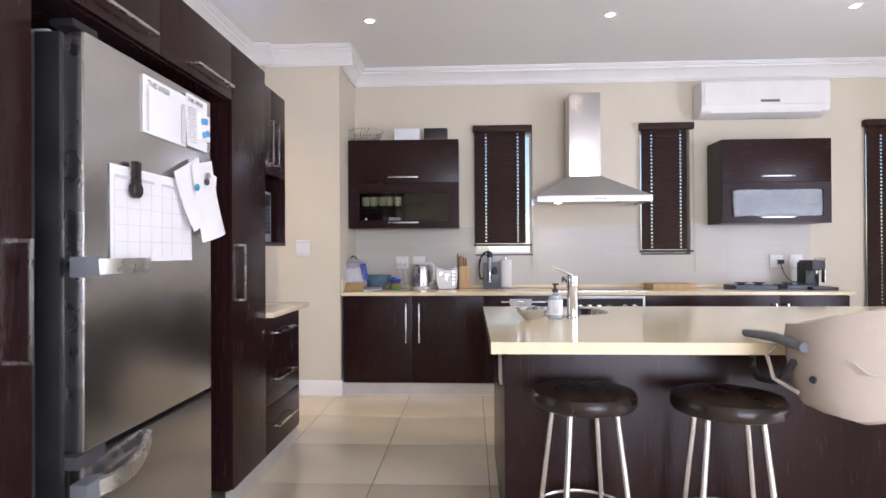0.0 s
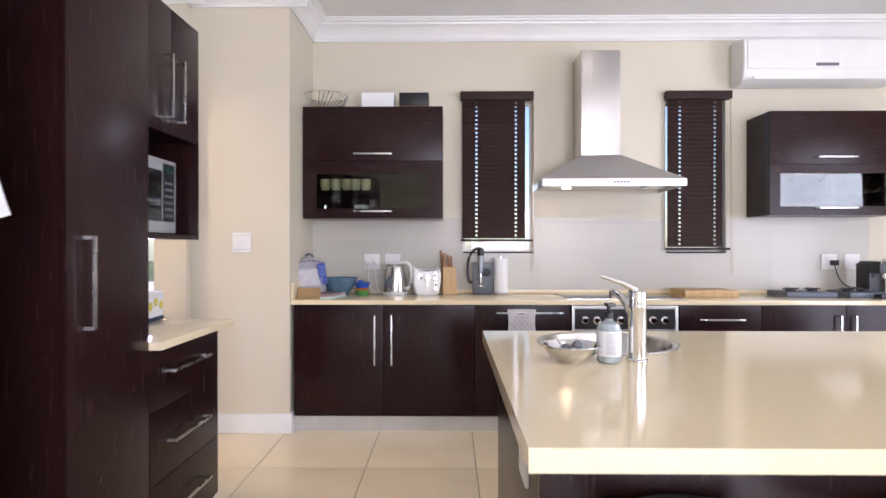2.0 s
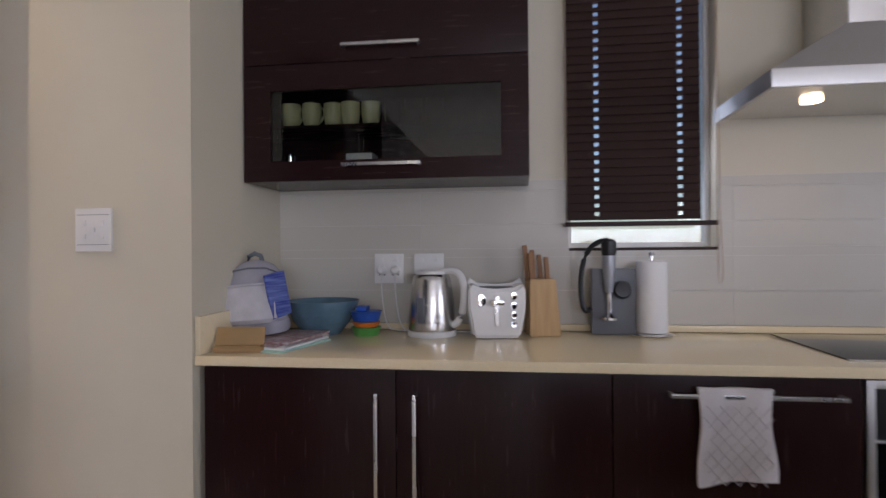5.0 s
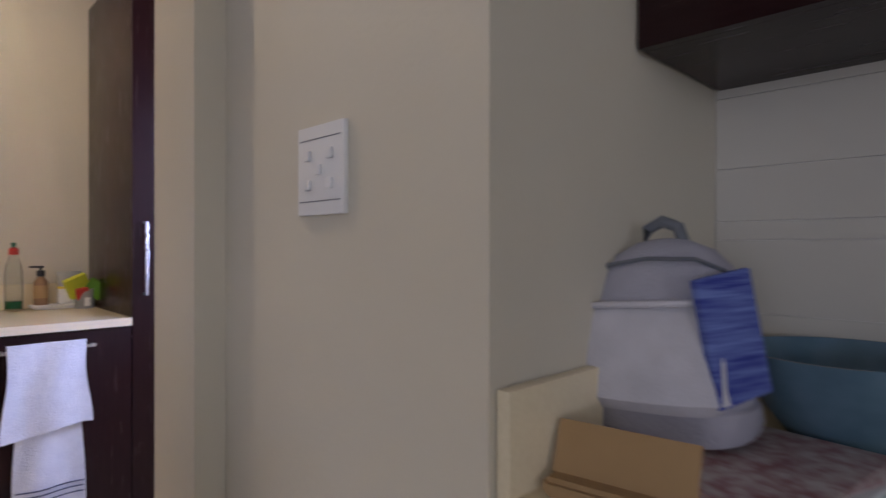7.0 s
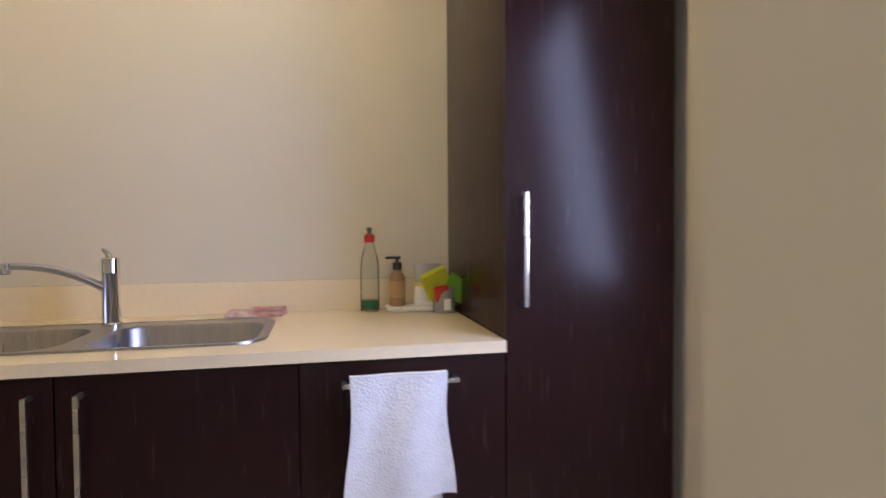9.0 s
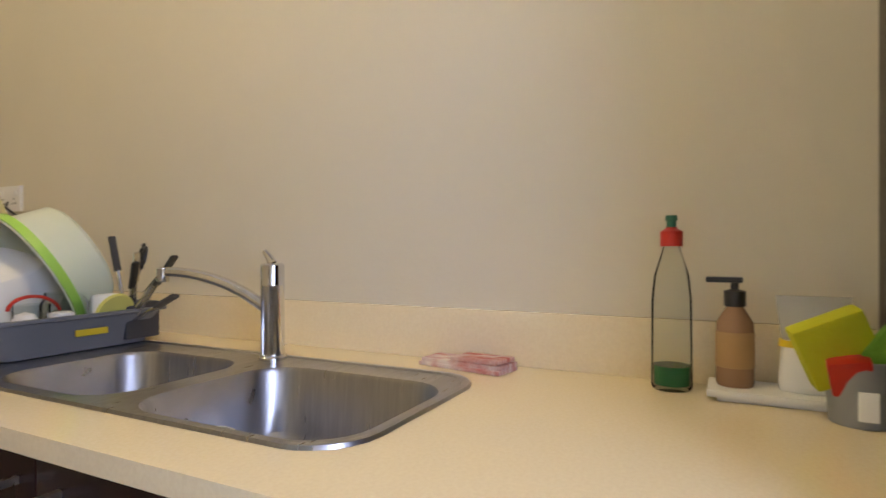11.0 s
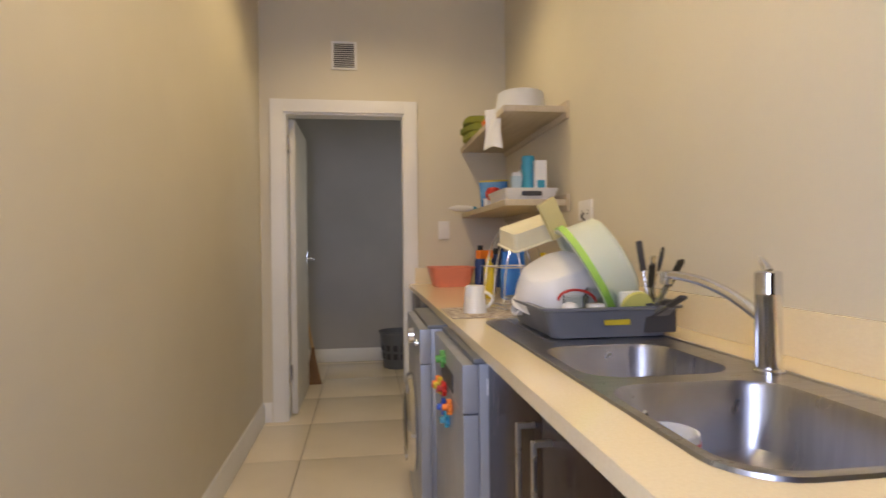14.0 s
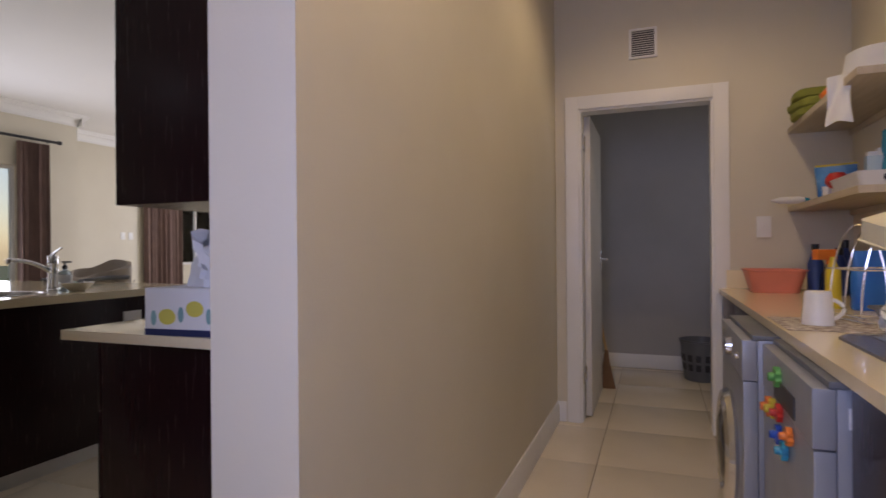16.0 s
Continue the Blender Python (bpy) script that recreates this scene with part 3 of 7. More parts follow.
M_BROWN_LEATHER = colour("dark_brown_leather", (0.018, 0.010, 0.008), 0.28, bump=0.15, bump_scale=120)
M_STONE_CLOTH = colour("beige_canvas", (0.50, 0.44, 0.38), 0.85, color2=(0.45, 0.39, 0.33), bump=0.3, bump_scale=160)
M_BLUE = colour("blue_plastic", (0.02, 0.09, 0.42), 0.35)
M_CYAN = colour("turquoise_plastic", (0.03, 0.30, 0.45), 0.25)
M_RED = colour("red_plastic", (0.55, 0.03, 0.02), 0.35)
M_ORANGE = colour("orange_plastic", (0.80, 0.20, 0.03), 0.4)
M_CORAL = colour("coral_plastic", (0.86, 0.27, 0.18), 0.45)
M_YELLOW = colour("yellow_plastic", (0.70, 0.52, 0.04), 0.45)
M_GREEN = colour("green_plastic", (0.10, 0.36, 0.08), 0.5)
M_LIME = colour("lime_sponge", (0.50, 0.52, 0.03), 0.9, bump=0.4, bump_scale=140)
M_OLIVE = colour("olive_towel", (0.24, 0.26, 0.05), 0.95, bump=0.6, bump_scale=130)
M_GREY = colour("mid_grey_plastic", (0.15, 0.16, 0.18), 0.4)
M_DGREY = colour("dark_grey_plastic", (0.05, 0.05, 0.055), 0.5)
M_TOWEL = colour("white_towelling", (0.78, 0.79, 0.82), 0.95, color2=(0.72, 0.73, 0.77), scale=30, bump=0.7, bump_scale=180)
M_STRIPE = colour("navy_stripe", (0.05, 0.07, 0.14), 0.9)
M_KRAFT = colour("kraft_paper", (0.42, 0.26, 0.12), 0.8, bump=0.1)
M_MINT = colour("mint_cover", (0.42, 0.66, 0.58), 0.5)
M_MAG = colour("printed_cover", (0.30, 0.12, 0.12), 0.4, color2=(0.55, 0.50, 0.48), scale=40)
M_MESH = colour("lilac_grey_fabric", (0.42, 0.41, 0.46), 0.9, color2=(0.36, 0.35, 0.40), scale=12, bump=0.4, bump_scale=190)
M_MESHL = colour("pale_mesh_fabric", (0.60, 0.58, 0.61), 0.9, scale=20, bump=0.4, bump_scale=220)
M_BLUEFAB = colour("blue_printed_fabric", (0.03, 0.045, 0.27), 0.85, color2=(0.16, 0.22, 0.52), scale=26, stretch=(0.3, 0.3, 5))
M_BOWLBLUE = colour("blue_grey_ceramic", (0.13, 0.22, 0.29), 0.18, color2=(0.09, 0.165, 0.22), scale=14)
M_CREAMCUP = colour("cream_cup_glaze", (0.66, 0.62, 0.36), 0.3)
M_CLEAR = glass("clear_plastic", (0.93, 0.95, 0.94), 0.05, 1.12)
M_AMBER = colour("amber_liquid", (0.42, 0.20, 0.09), 0.25)
M_GREENLIQ = colour("green_liquid", (0.02, 0.16, 0.05), 0.15)
M_FROST = mat("frosted_plastic", (0.84, 0.87, 0.74), 0.38, scale=8, color2=(0.80, 0.85, 0.68), trans=0.3, ior=1.25)
M_FROSTW = mat("translucent_white_plastic", (0.86, 0.87, 0.88), 0.32, scale=8, color2=(0.82, 0.83, 0.85), trans=0.25, ior=1.3)
M_CURTAIN = colour("mauve_brown_curtain", (0.20, 0.13, 0.11), 0.85, color2=(0.17, 0.11, 0.095), bump=0.2, bump_scale=150)
M_LAMP = mat("lamp_glow", (1.0, 0.93, 0.82), 0.5, emit=18.0)
M_LAMPW = mat("lamp_glow_warm", (1.0, 0.80, 0.50), 0.5, emit=7.0)
M_BOARD = colour("cream_plastic_board", (0.72, 0.66, 0.46), 0.5)
M_WOODBROWN = colour("brown_broom_fibre", (0.22, 0.12, 0.06), 0.9, bump=0.5)


def writing(parent, text, m, size, material):
    """Raised lettering in the built-in font, turned to mesh."""
    cu = bpy.data.curves.new("lettering", "FONT")
    cu.body, cu.size, cu.extrude = text, size, 0.0004
    tmp = bpy.data.objects.new("lettering", cu)
    me = bpy.data.meshes.new_from_object(tmp)
    bpy.data.objects.remove(tmp)
    me.materials.append(material)
    ob = new("lettering", me)
    ob.parent = parent
    ob.matrix_basis = m
    return ob


# ---- fridge ----
f = thing("fridge", pose(-1.06, 1.70, 0, 0, 0, 90), "tall stainless steel fridge freezer with papers on its door", "fridge")
part("body", newbox(0.0, 0.075, 0.03, 0.805, 0.78, 1.865, 0.004), M_SILVER, f)
b = bmesh.new()
for q in [(0.035, 0, 0.70, 0.80, 0.062, 1.87)]:
    box(b, *q, 0.008)
up = part("upper_door", b, M_STEEL, f, "brushed steel upper door")
lo = part("lower_door", newbox(0.035, 0, 0.06, 0.80, 0.062, 0.685, 0.008), M_STEEL, f, "brushed steel freezer door")
part("seal", newbox(0.02, 0.0625, 0.06, 0.79, 0.074, 1.86), M_BLACK, f, "black door seal")
# black strip put in for the shade of the gap beside the fridge
part("side_trim", newbox(-0.020, 0.03, 0.03, -0.002, 0.10, 1.85, 0.003), M_BLACK, f, "black vertical strip for the shade in the side gap")
part("door_edge", newbox(0.031, 0.004, 0.702, 0.0345, 0.058, 1.868, 0.001), M_HANDLE, f, "bright steel door edge")
part("hinge_cover", newbox(-0.002, 0.005, 1.872, 0.10, 0.07, 1.892, 0.004), M_BLACK, f)
part("hinge_cover", newbox(-0.001, -0.004, 0.663, 0.12, 0.05, 0.699, 0.004), M_DGREY, f)
part("foot", newbox(0.04, 0.1, 0.0, 0.765, 0.7, 0.029), M_BLACK, f)


def grip(z, dz, parent):
    bb = bmesh.new()
    n = 14
    prev = None
    for i in range(n + 1):
        t = i / n
        x = 0.02 + 0.30 * t
        y = -0.012 - 0.05 * math.sin(math.pi * min(1, t * 0.9 + 0.1)) * (1 - 0.25 * t)
        zz = z + dz * t * t
        ring = [bb.verts.new(v) for v in ((x, y - 0.012, zz - 0.022), (x, y - 0.014, zz + 0.022), (x, y + 0.004, zz + 0.022), (x, y + 0.004, zz - 0.022))]
        if prev:
            for k in range(4):
                bb.faces.new((prev[k], prev[(k + 1) % 4], ring[(k + 1) % 4], ring[k]))
        else:
            bb.faces.new(ring)
        prev = ring
    bb.faces.new(prev)
    h = part("handle", bb, M_HANDLE, parent, "curved satin grip handle")
    part("handle_mount", newbox(-0.02, -0.045, z - 0.028, 0.06, 0.004, z + 0.028, 0.004), M_GREY, parent, "grey handle mount")
    return h


grip(1.215, 0.0, up)
grip(0.605, 0.05, lo)


def sheet(w, h, seed, curl=0.01, n=8):
    """A sheet of paper on the face y = 0, slightly curled, with thickness."""
    rnd = random.Random(seed)
    bm = bmesh.new()
    ph = rnd.random() * 6
    g = [[None] * (n + 1) for _ in range(n + 1)]
    for s in (0, 1):
        for i in range(n + 1):
            for j in range(n + 1):
                u, v = i / n, j / n
                y = -0.003 - curl * ((1 - v) ** 2) * (0.5 + 0.5 * math.sin(ph + 3 * u)) - 0.0007 * s
                g[i][j] = (g[i][j] or []) + [bm.verts.new((u * w, y, v * h))]
    for i in range(n):
        for j in range(n):
            for s in (0, 1):
                bm.faces.new((g[i][j][s], g[i + 1][j][s], g[i + 1][j + 1][s], g[i][j + 1][s]))
    for k in range(n):
        for a, c in (((k, 0), (k + 1, 0)), ((k, n), (k + 1, n)), ((0, k), (0, k + 1)), ((n, k), (n, k + 1))):
            bm.faces.new((g[a[0]][a[1]][0], g[c[0]][c[1]][0], g[c[0]][c[1]][1], g[a[0]][a[1]][1]))
    return bm


def fridge_m(y, z, rot=0.0, off=0.0):
    return pose(-1.0595 + off, y, z, 0, 0, 90) @ pose(0, 0, 0, 0, rot, 0)


p = solid("weekly_planner", newbox(0, -0.006, 0, 0.275, -0.001, 0.19, 0.001), M_PAPER, "white weekly planner magnet with printed lines", "planner", fridge_m(2.012, 1.648))
writing(p, "THIS WEEK", pose(0.02, -0.0065, 0.158, 90, 0, 0), 0.028, M_INK)
b = bmesh.new()
for i in range(18):
    box(b, 0.012, -0.0072, 0.012 + i * 0.0083, 0.02, -0.006, 0.0135 + i * 0.0083)
    box(b, 0.245, -0.0072, 0.012 + i * 0.0083, 0.268, -0.006, 0.0135 + i * 0.0083)
box(b, 0.024, -0.0072, 0.008, 0.025, -0.006, 0.15), box(b, 0.24, -0.0072, 0.008, 0.241, -0.006, 0.15)
part("ruled_lines", b, M_INK, p)
p = solid("weekly_planner", sheet(0.17, 0.20, 3, 0.004), M_PAPER, "white printed weekly list with a blue photo magnet", "planner", fridge_m(2.285, 1.655, 0, 0.003))
writing(p, "THIS WEEK", pose(0.01, -0.006, 0.17, 90, 0, 0), 0.024, M_INK)
b = bmesh.new()
for i in range(14):
    box(b, 0.012, -0.0068, 0.02 + i * 0.0098, 0.075, -0.0058, 0.0215 + i * 0.0098)
part("ruled_lines", b, M_INK, p)
p = solid("photo_magnet", newbox(0, -0.012, 0, 0.085, -0.004, 0.10, 0.001), M_PAPER, "small blue and white photo magnet", "magnet", fridge_m(2.385, 1.70))
b = bmesh.new()
for i, (x, z) in enumerate([(0.02, 0.07), (0.045, 0.075), (0.06, 0.03), (0.03, 0.02)]):
    lathe(b, [(0, 0), (0.014, 0), (0.012, 0.006), (0, 0.008)], 12, pose(x, -0.012, z, 90))
part("blue_spots", b, colour("sky_blue_print", (0.10, 0.35, 0.65), 0.4), p)
p = solid("wall_calendar", sheet(0.485, 0.295, 5, 0.006), M_PAPER, "large white monthly calendar sheet on the fridge", "calendar", fridge_m(1.84, 1.225))
b = bmesh.new()
for i in range(1, 5):
    box(b, 0.01, -0.0115, 0.01 + i * 0.052, 0.475, -0.0105, 0.0112 + i * 0.052)
for i in range(8):
    box(b, 0.01 + i * 0.0655, -0.0115, 0.01, 0.0109 + i * 0.0655, -0.0105, 0.262)
box(b, 0.018, -0.0115, 0.255, 0.225, -0.0100, 0.264), box(b, 0.27, -0.0115, 0.255, 0.465, -0.0100, 0.264)
part("ruled_lines", b, colour("pale_grey_print", (0.60, 0.60, 0.63), 0.8), p)
b = bmesh.new()
box(b, -0.016, -0.03, 0, 0.016, -0.012, 0.10, 0.006), lathe(b, [(0, 0), (0.026, 0), (0.026, 0.016), (0.02, 0.02), (0, 0.02)], 20, pose(0, -0.012, 0.01, 90))
solid("clip_magnet", b, M_BROWN_LEATHER, "dark brown clip magnet holding the calendar", "magnet", fridge_m(1.945, 1.44))
for i, (y, z, w, h, r, off) in enumerate([(2.33, 1.37, 0.15, 0.24, 14, 0.006), (2.27, 1.33, 0.20, 0.23, -24, 0.014), (2.36, 1.29, 0.17, 0.30, -14, 0.022)]):
    solid("paper_note", sheet(w, h, 20 + i, 0.03), M_PAPER, "loose crumpled white paper note on the fridge", "paper", fridge_m(y, z, r, off), "fridge notes")
for y, z, m2 in ((2.31, 1.50, M_CYAN), (2.40, 1.555, M_MAG), (2.39, 1.53, M_DGREY)):
    solid("button_magnet", lathe(bmesh.new(), [(0, 0), (0.013, 0), (0.013, 0.006), (0.009, 0.01), (0, 0.011)], 16), m2, "small round fridge magnet", "magnet", fridge_m(y, z, 0, 0.033) @ pose(0, 0, 0, 90), "fridge magnets")

# ---- microwave and tissues ----
mw = thing("microwave_oven", pose(-1.295, 3.37, 1.3152, 0, 0, 90) @ Matrix.Diagonal((0.9, 0.9, 0.95, 1)), "silver microwave oven with a black glass door", "microwave")
part("body", newbox(0, 0.012, 0.008, 0.545, 0.42, 0.345, 0.005), M_SILVER, mw)
part("front_frame", newbox(0, 0.0, 0.008, 0.545, 0.0115, 0.345, 0.004), colour("silver_paint", (0.55, 0.56, 0.57), 0.32, metal=0.5), mw)
part("window", newbox(0.03, -0.004, 0.06, 0.40, -0.0005, 0.29, 0.002), M_BLACKGLASS, mw, "black glass door window")
pan = part("control_panel", newbox(0.415, -0.004, 0.06, 0.52, -0.0005, 0.325, 0.002), M_BLACK, mw)
b = bmesh.new()
for i in range(6):
    for j in range(3):
        box(b, 0.428 + j * 0.029, -0.0065, 0.08 + i * 0.03, 0.447 + j * 0.029, -0.004, 0.094 + i * 0.03, 0.001)
part("buttons", b, M_GREY, pan)
part("display", newbox(0.43, -0.0062, 0.285, 0.505, -0.004, 0.312), colour("green_display", (0.02, 0.06, 0.04), 0.2), pan)
part("foot", newbox(0.05, 0.03, 0.0, 0.5, 0.38, 0.0075), M_BLACK, mw)

tb = thing("tissue_box", pose(-1.60, 3.935, SWZ + 0.0005, 0, 0, 4) @ Matrix.Scale(1.4, 4), "lemon patterned tissue box with a white tissue standing out", "tissue box")
part("carton", newbox(-0.12, -0.06, 0.012, 0.12, 0.06, 0.095, 0.002), M_PAPER, tb)
part("base_band", newbox(-0.1205, -0.0605, 0, 0.1205, 0.0605, 0.013), colour("navy_band", (0.02, 0.03, 0.10), 0.5), tb)
M_LEMON, M_TEAL = colour("lemon_print", (0.70, 0.62, 0.12), 0.6), colour("teal_leaf_print", (0.22, 0.42, 0.42), 0.6)
rl = random.Random(4)
for face in range(2):
    for i in range(7):
        bb = bmesh.new()
        x, z = -0.10 + i * 0.033, 0.03 + 0.045 * rl.random()
        r = 0.016 if i % 2 else 0.012
        sgn = -1 if face == 0 else 1
        lathe(bb, [(0, 0), (r, 0), (r, 0.0006), (0, 0.0006)], 14, pose(x, sgn * 0.0602 - (0.0006 if sgn < 0 else 0), z, 90 if sgn < 0 else -90) @ Matrix.Diagonal((1.3 if i % 2 else 0.55, 1.0 if i % 2 else 1.3, 1, 1)))
        part("lemon" if i % 2 else "leaf", bb, M_LEMON if i % 2 else M_TEAL, tb)
for i in range(3):
    for sg in (-1, 1):
        bb = bmesh.new()
        lathe(bb, [(0, 0), (0.015, 0), (0.015, 0.0006), (0, 0.0006)], 14, pose(sg * 0.1202, -0.04 + 0.04 * i, 0.05 + 0.012 * (i % 2), 0, sg * 90, 0))
        part("lemon", bb, M_LEMON, tb)
bb = bmesh.new()
rl = random.Random(9)
n, rings = 18, []
for k in range(6):
    t = k / 5
    rings.append([bb.verts.new(((0.05 + 0.018 * math.sin(3 * a + k) - 0.02 * t) * math.cos(a), (0.018 + 0.012 * math.sin(5 * a + 2 * k) + 0.02 * t) * math.sin(a) , 0.093 + 0.10 * t + 0.022 * t * math.sin(2 * a + 1))) for a in [2 * math.pi * i / n for i in range(n)]])
for a, c in zip(rings, rings[1:]):
    for i in range(n):
        bb.faces.new((a[i], a[(i + 1) % n], c[(i + 1) % n], c[i]))
part("tissue", bb, M_PAPER, tb, "white paper tissue")

# ---- cooker hood, hob, oven ----
hd = thing("cooker_hood", pose(1.105, 5.785, 0.0), "stainless steel pyramid cooker hood", "cooker hood")
part("chimney", newbox(-0.185, -0.30, 1.93, 0.10, -0.001, 2.71, 0.002), M_STEEL, hd)
b = bmesh.new()
lo_ = [(-0.50, -0.50), (0.50, -0.50), (0.50, -0.002), (-0.50, -0.002)]
hi_ = [(-0.19, -0.305), (0.105, -0.305), (0.105, -0.002), (-0.19, -0.002)]
v0 = [b.verts.new((x, y, 1.745)) for x, y in lo_]
v1 = [b.verts.new((x, y, 1.94)) for x, y in hi_]
b.faces.new(v0), b.faces.new(v1)
for i in range(4):
    b.faces.new((v0[i], v0[(i + 1) % 4], v1[(i + 1) % 4], v1[i]))
part("canopy", b, M_STEELH, hd)
b = bmesh.new()
for q in [(-0.505, -0.505, 1.69, 0.505, -0.49, 1.744), (-0.505, -0.49, 1.69, -0.49, -0.002, 1.744), (0.49, -0.49, 1.69, 0.505, -0.002, 1.744)]:
    box(b, *q, 0.001)
rim = part("rim", b, M_STEELH, hd)
part("filter", newbox(-0.489, -0.489, 1.705, 0.489, -0.003, 1.715), M_STEEL, hd, "mesh grease filter")
for x in (-0.29, 0.29):
    part("lamp", lathe(bmesh.new(), [(0, 0), (0.032, 0), (0.032, 0.008), (0, 0.008)], 20, pose(x, -0.28, 1.694)), M_LAMPW if x < 0 else M_PLASTIC, hd, "round hood lamp")
b = bmesh.new()
for i in range(5):
    lathe(b, [(0, 0), (0.009, 0), (0.008, 0.004), (0, 0.004)], 12, pose(0.0 + i * 0.024, -0.505, 1.717, 90))
part("buttons", b, M_GREY, rim)
hb = thing("hob", pose(1.17, 5.47, 0.9003), "black ceramic hob set into the countertop", "hob")
part("glass_top", newbox(-0.40, -0.25, 0, 0.40, 0.25, 0.005, 0.002), M_BLACKGLASS, hb)
part("trim", newbox(-0.405, -0.257, 0, 0.405, -0.2505, 0.006), M_STEEL, hb)
ov = thing("built_in_oven", pose(0.78, FY - 0.004, 0), "built-in steel and black glass oven", "oven")
part("body", newbox(0, 0.03, 0.11, 0.72, 0.6, 0.866), M_BLACK, ov)
b = bmesh.new()
for q in [(0, 0, 0.11, 0.02, 0.03, 0.862), (0.70, 0, 0.11, 0.72, 0.03, 0.862), (0.02, 0, 0.84, 0.70, 0.03, 0.862), (0.02, 0, 0.695, 0.70, 0.012, 0.702)]:
    box(b, *q, 0.002)
part("steel_frame", b, M_STEELH, ov)
pn = part("control_panel", newbox(0.021, 0.008, 0.703, 0.699, 0.03, 0.839), M_BLACK, ov)
for i, x in enumerate((0.09, 0.17, 0.25, 0.33, 0.55, 0.63)):
    bb = lathe(bmesh.new(), [(0, 0), (0.027, 0), (0.026, 0.008), (0.019, 0.012), (0.018, 0.028), (0, 0.03)], 20, pose(x, 0.008, 0.765, 90))
    box(bb, x - 0.003, -0.03, 0.75, x + 0.003, -0.018, 0.78)
    part("knob", bb, M_CHROME, pn, "chrome control knob")
part("oven_door", newbox(0.021, 0.004, 0.13, 0.699, 0.03, 0.694, 0.003), M_BLACKGLASS, ov)
part("plinth", newbox(0, 0.022, 0, 0.72, 0.03, 0.1), M_PLINTH, ov)
bb = bmesh.new()
rl = random.Random(7)
for i in range(7):
    a = rl.uniform(-0.6, 0.6)
    m2 = pose(0.42 + rl.uniform(-0.02, 0.02), -0.012, 0.80 - i * 0.02, 0, math.degrees(a), rl.uniform(-20, 20))
    prism(bb, [(-0.025, 0), (-0.01, 0.012), (0.02, 0.004), (0.028, -0.002), (0, -0.01)], -0.002, 0.002, m2 @ pose(0, 0, 0, 90))
solid("green_ribbon", bb, M_GREEN, "crumpled bright green ribbon hanging on the oven knobs", "ribbon", pose(0.78, FY - 0.01, -0.02))


def draped(w, h, t0=0.012, seed=1, folds=3, m_=None, taper=0.0):
    """A cloth hanging over a bar: front face with soft folds, and thickness."""
    rnd = random.Random(seed)
    ph = rnd.random() * 6
    bm = bmesh.new()
    nx, nz = 22, 26
    g = []
    for i in range(nx + 1):
        col = []
        for j in range(nz + 1):
            u, v = i / nx, j / nz
            amp = 0.010 * v + 0.002
            y = -0.006 - amp * (1 + math.sin(ph + folds * 2 * math.pi * u + 1.2 * v)) - 0.004 * math.sin(9 * u + 7 * v)
            x = (u - 0.5) * w * (1 + taper * v) + 0.006 * math.sin(5 * v + 3 * u)
            z = -v * h * (1 + 0.05 * math.sin(ph + 4 * u)) + 0.012 * (1 - v) ** 8
            col.append((bm.verts.new((x, y, z)), bm.verts.new((x, min(y + t0, 0.012), z))))
        g.append(col)
    for i in range(nx):
        for j in range(nz):
            for s in (0, 1):
                bm.faces.new((g[i][j][s], g[i + 1][j][s], g[i + 1][j + 1][s], g[i][j + 1][s]))
    for j in range(nz):
        for i in (0, nx):
            bm.faces.new((g[i][j][0], g[i][j + 1][0], g[i][j + 1][1], g[i][j][1]))
    for i in range(nx):
        for j in (0, nz):
            bm.faces.new((g[i][j][0], g[i + 1][j][0], g[i + 1][j][1], g[i][j][1]))
    return bm


M_QUILT = mat("quilted_cotton", (0.66, 0.63, 0.64), 0.9, scale=8, bump=0.3, bump_scale=40)
tt = solid("oven_cloth", draped(0.19, 0.24, 0.016, 3, 1), M_QUILT, "pale quilted oven cloth over a cabinet rail", "cloth", pose(0.435, FY - 0.030, 0.828))
bb = bmesh.new()
for i in range(-6, 7):
    for sg in (-1, 1):
        x0, z0 = i * 0.035, -0.24
        pts = []
        for t in range(9):
            x, z = x0 + sg * t * 0.0265, z0 + t * 0.03
            if abs(x) < 0.092 and z < -0.005:
                pts.append((x, -0.030, z))
        if len(pts) > 1:
            tube(bb, pts, 0.0012, 4)
part("quilt_stitching", bb, colour("mauve_thread", (0.42, 0.38, 0.40), 0.9), tt)


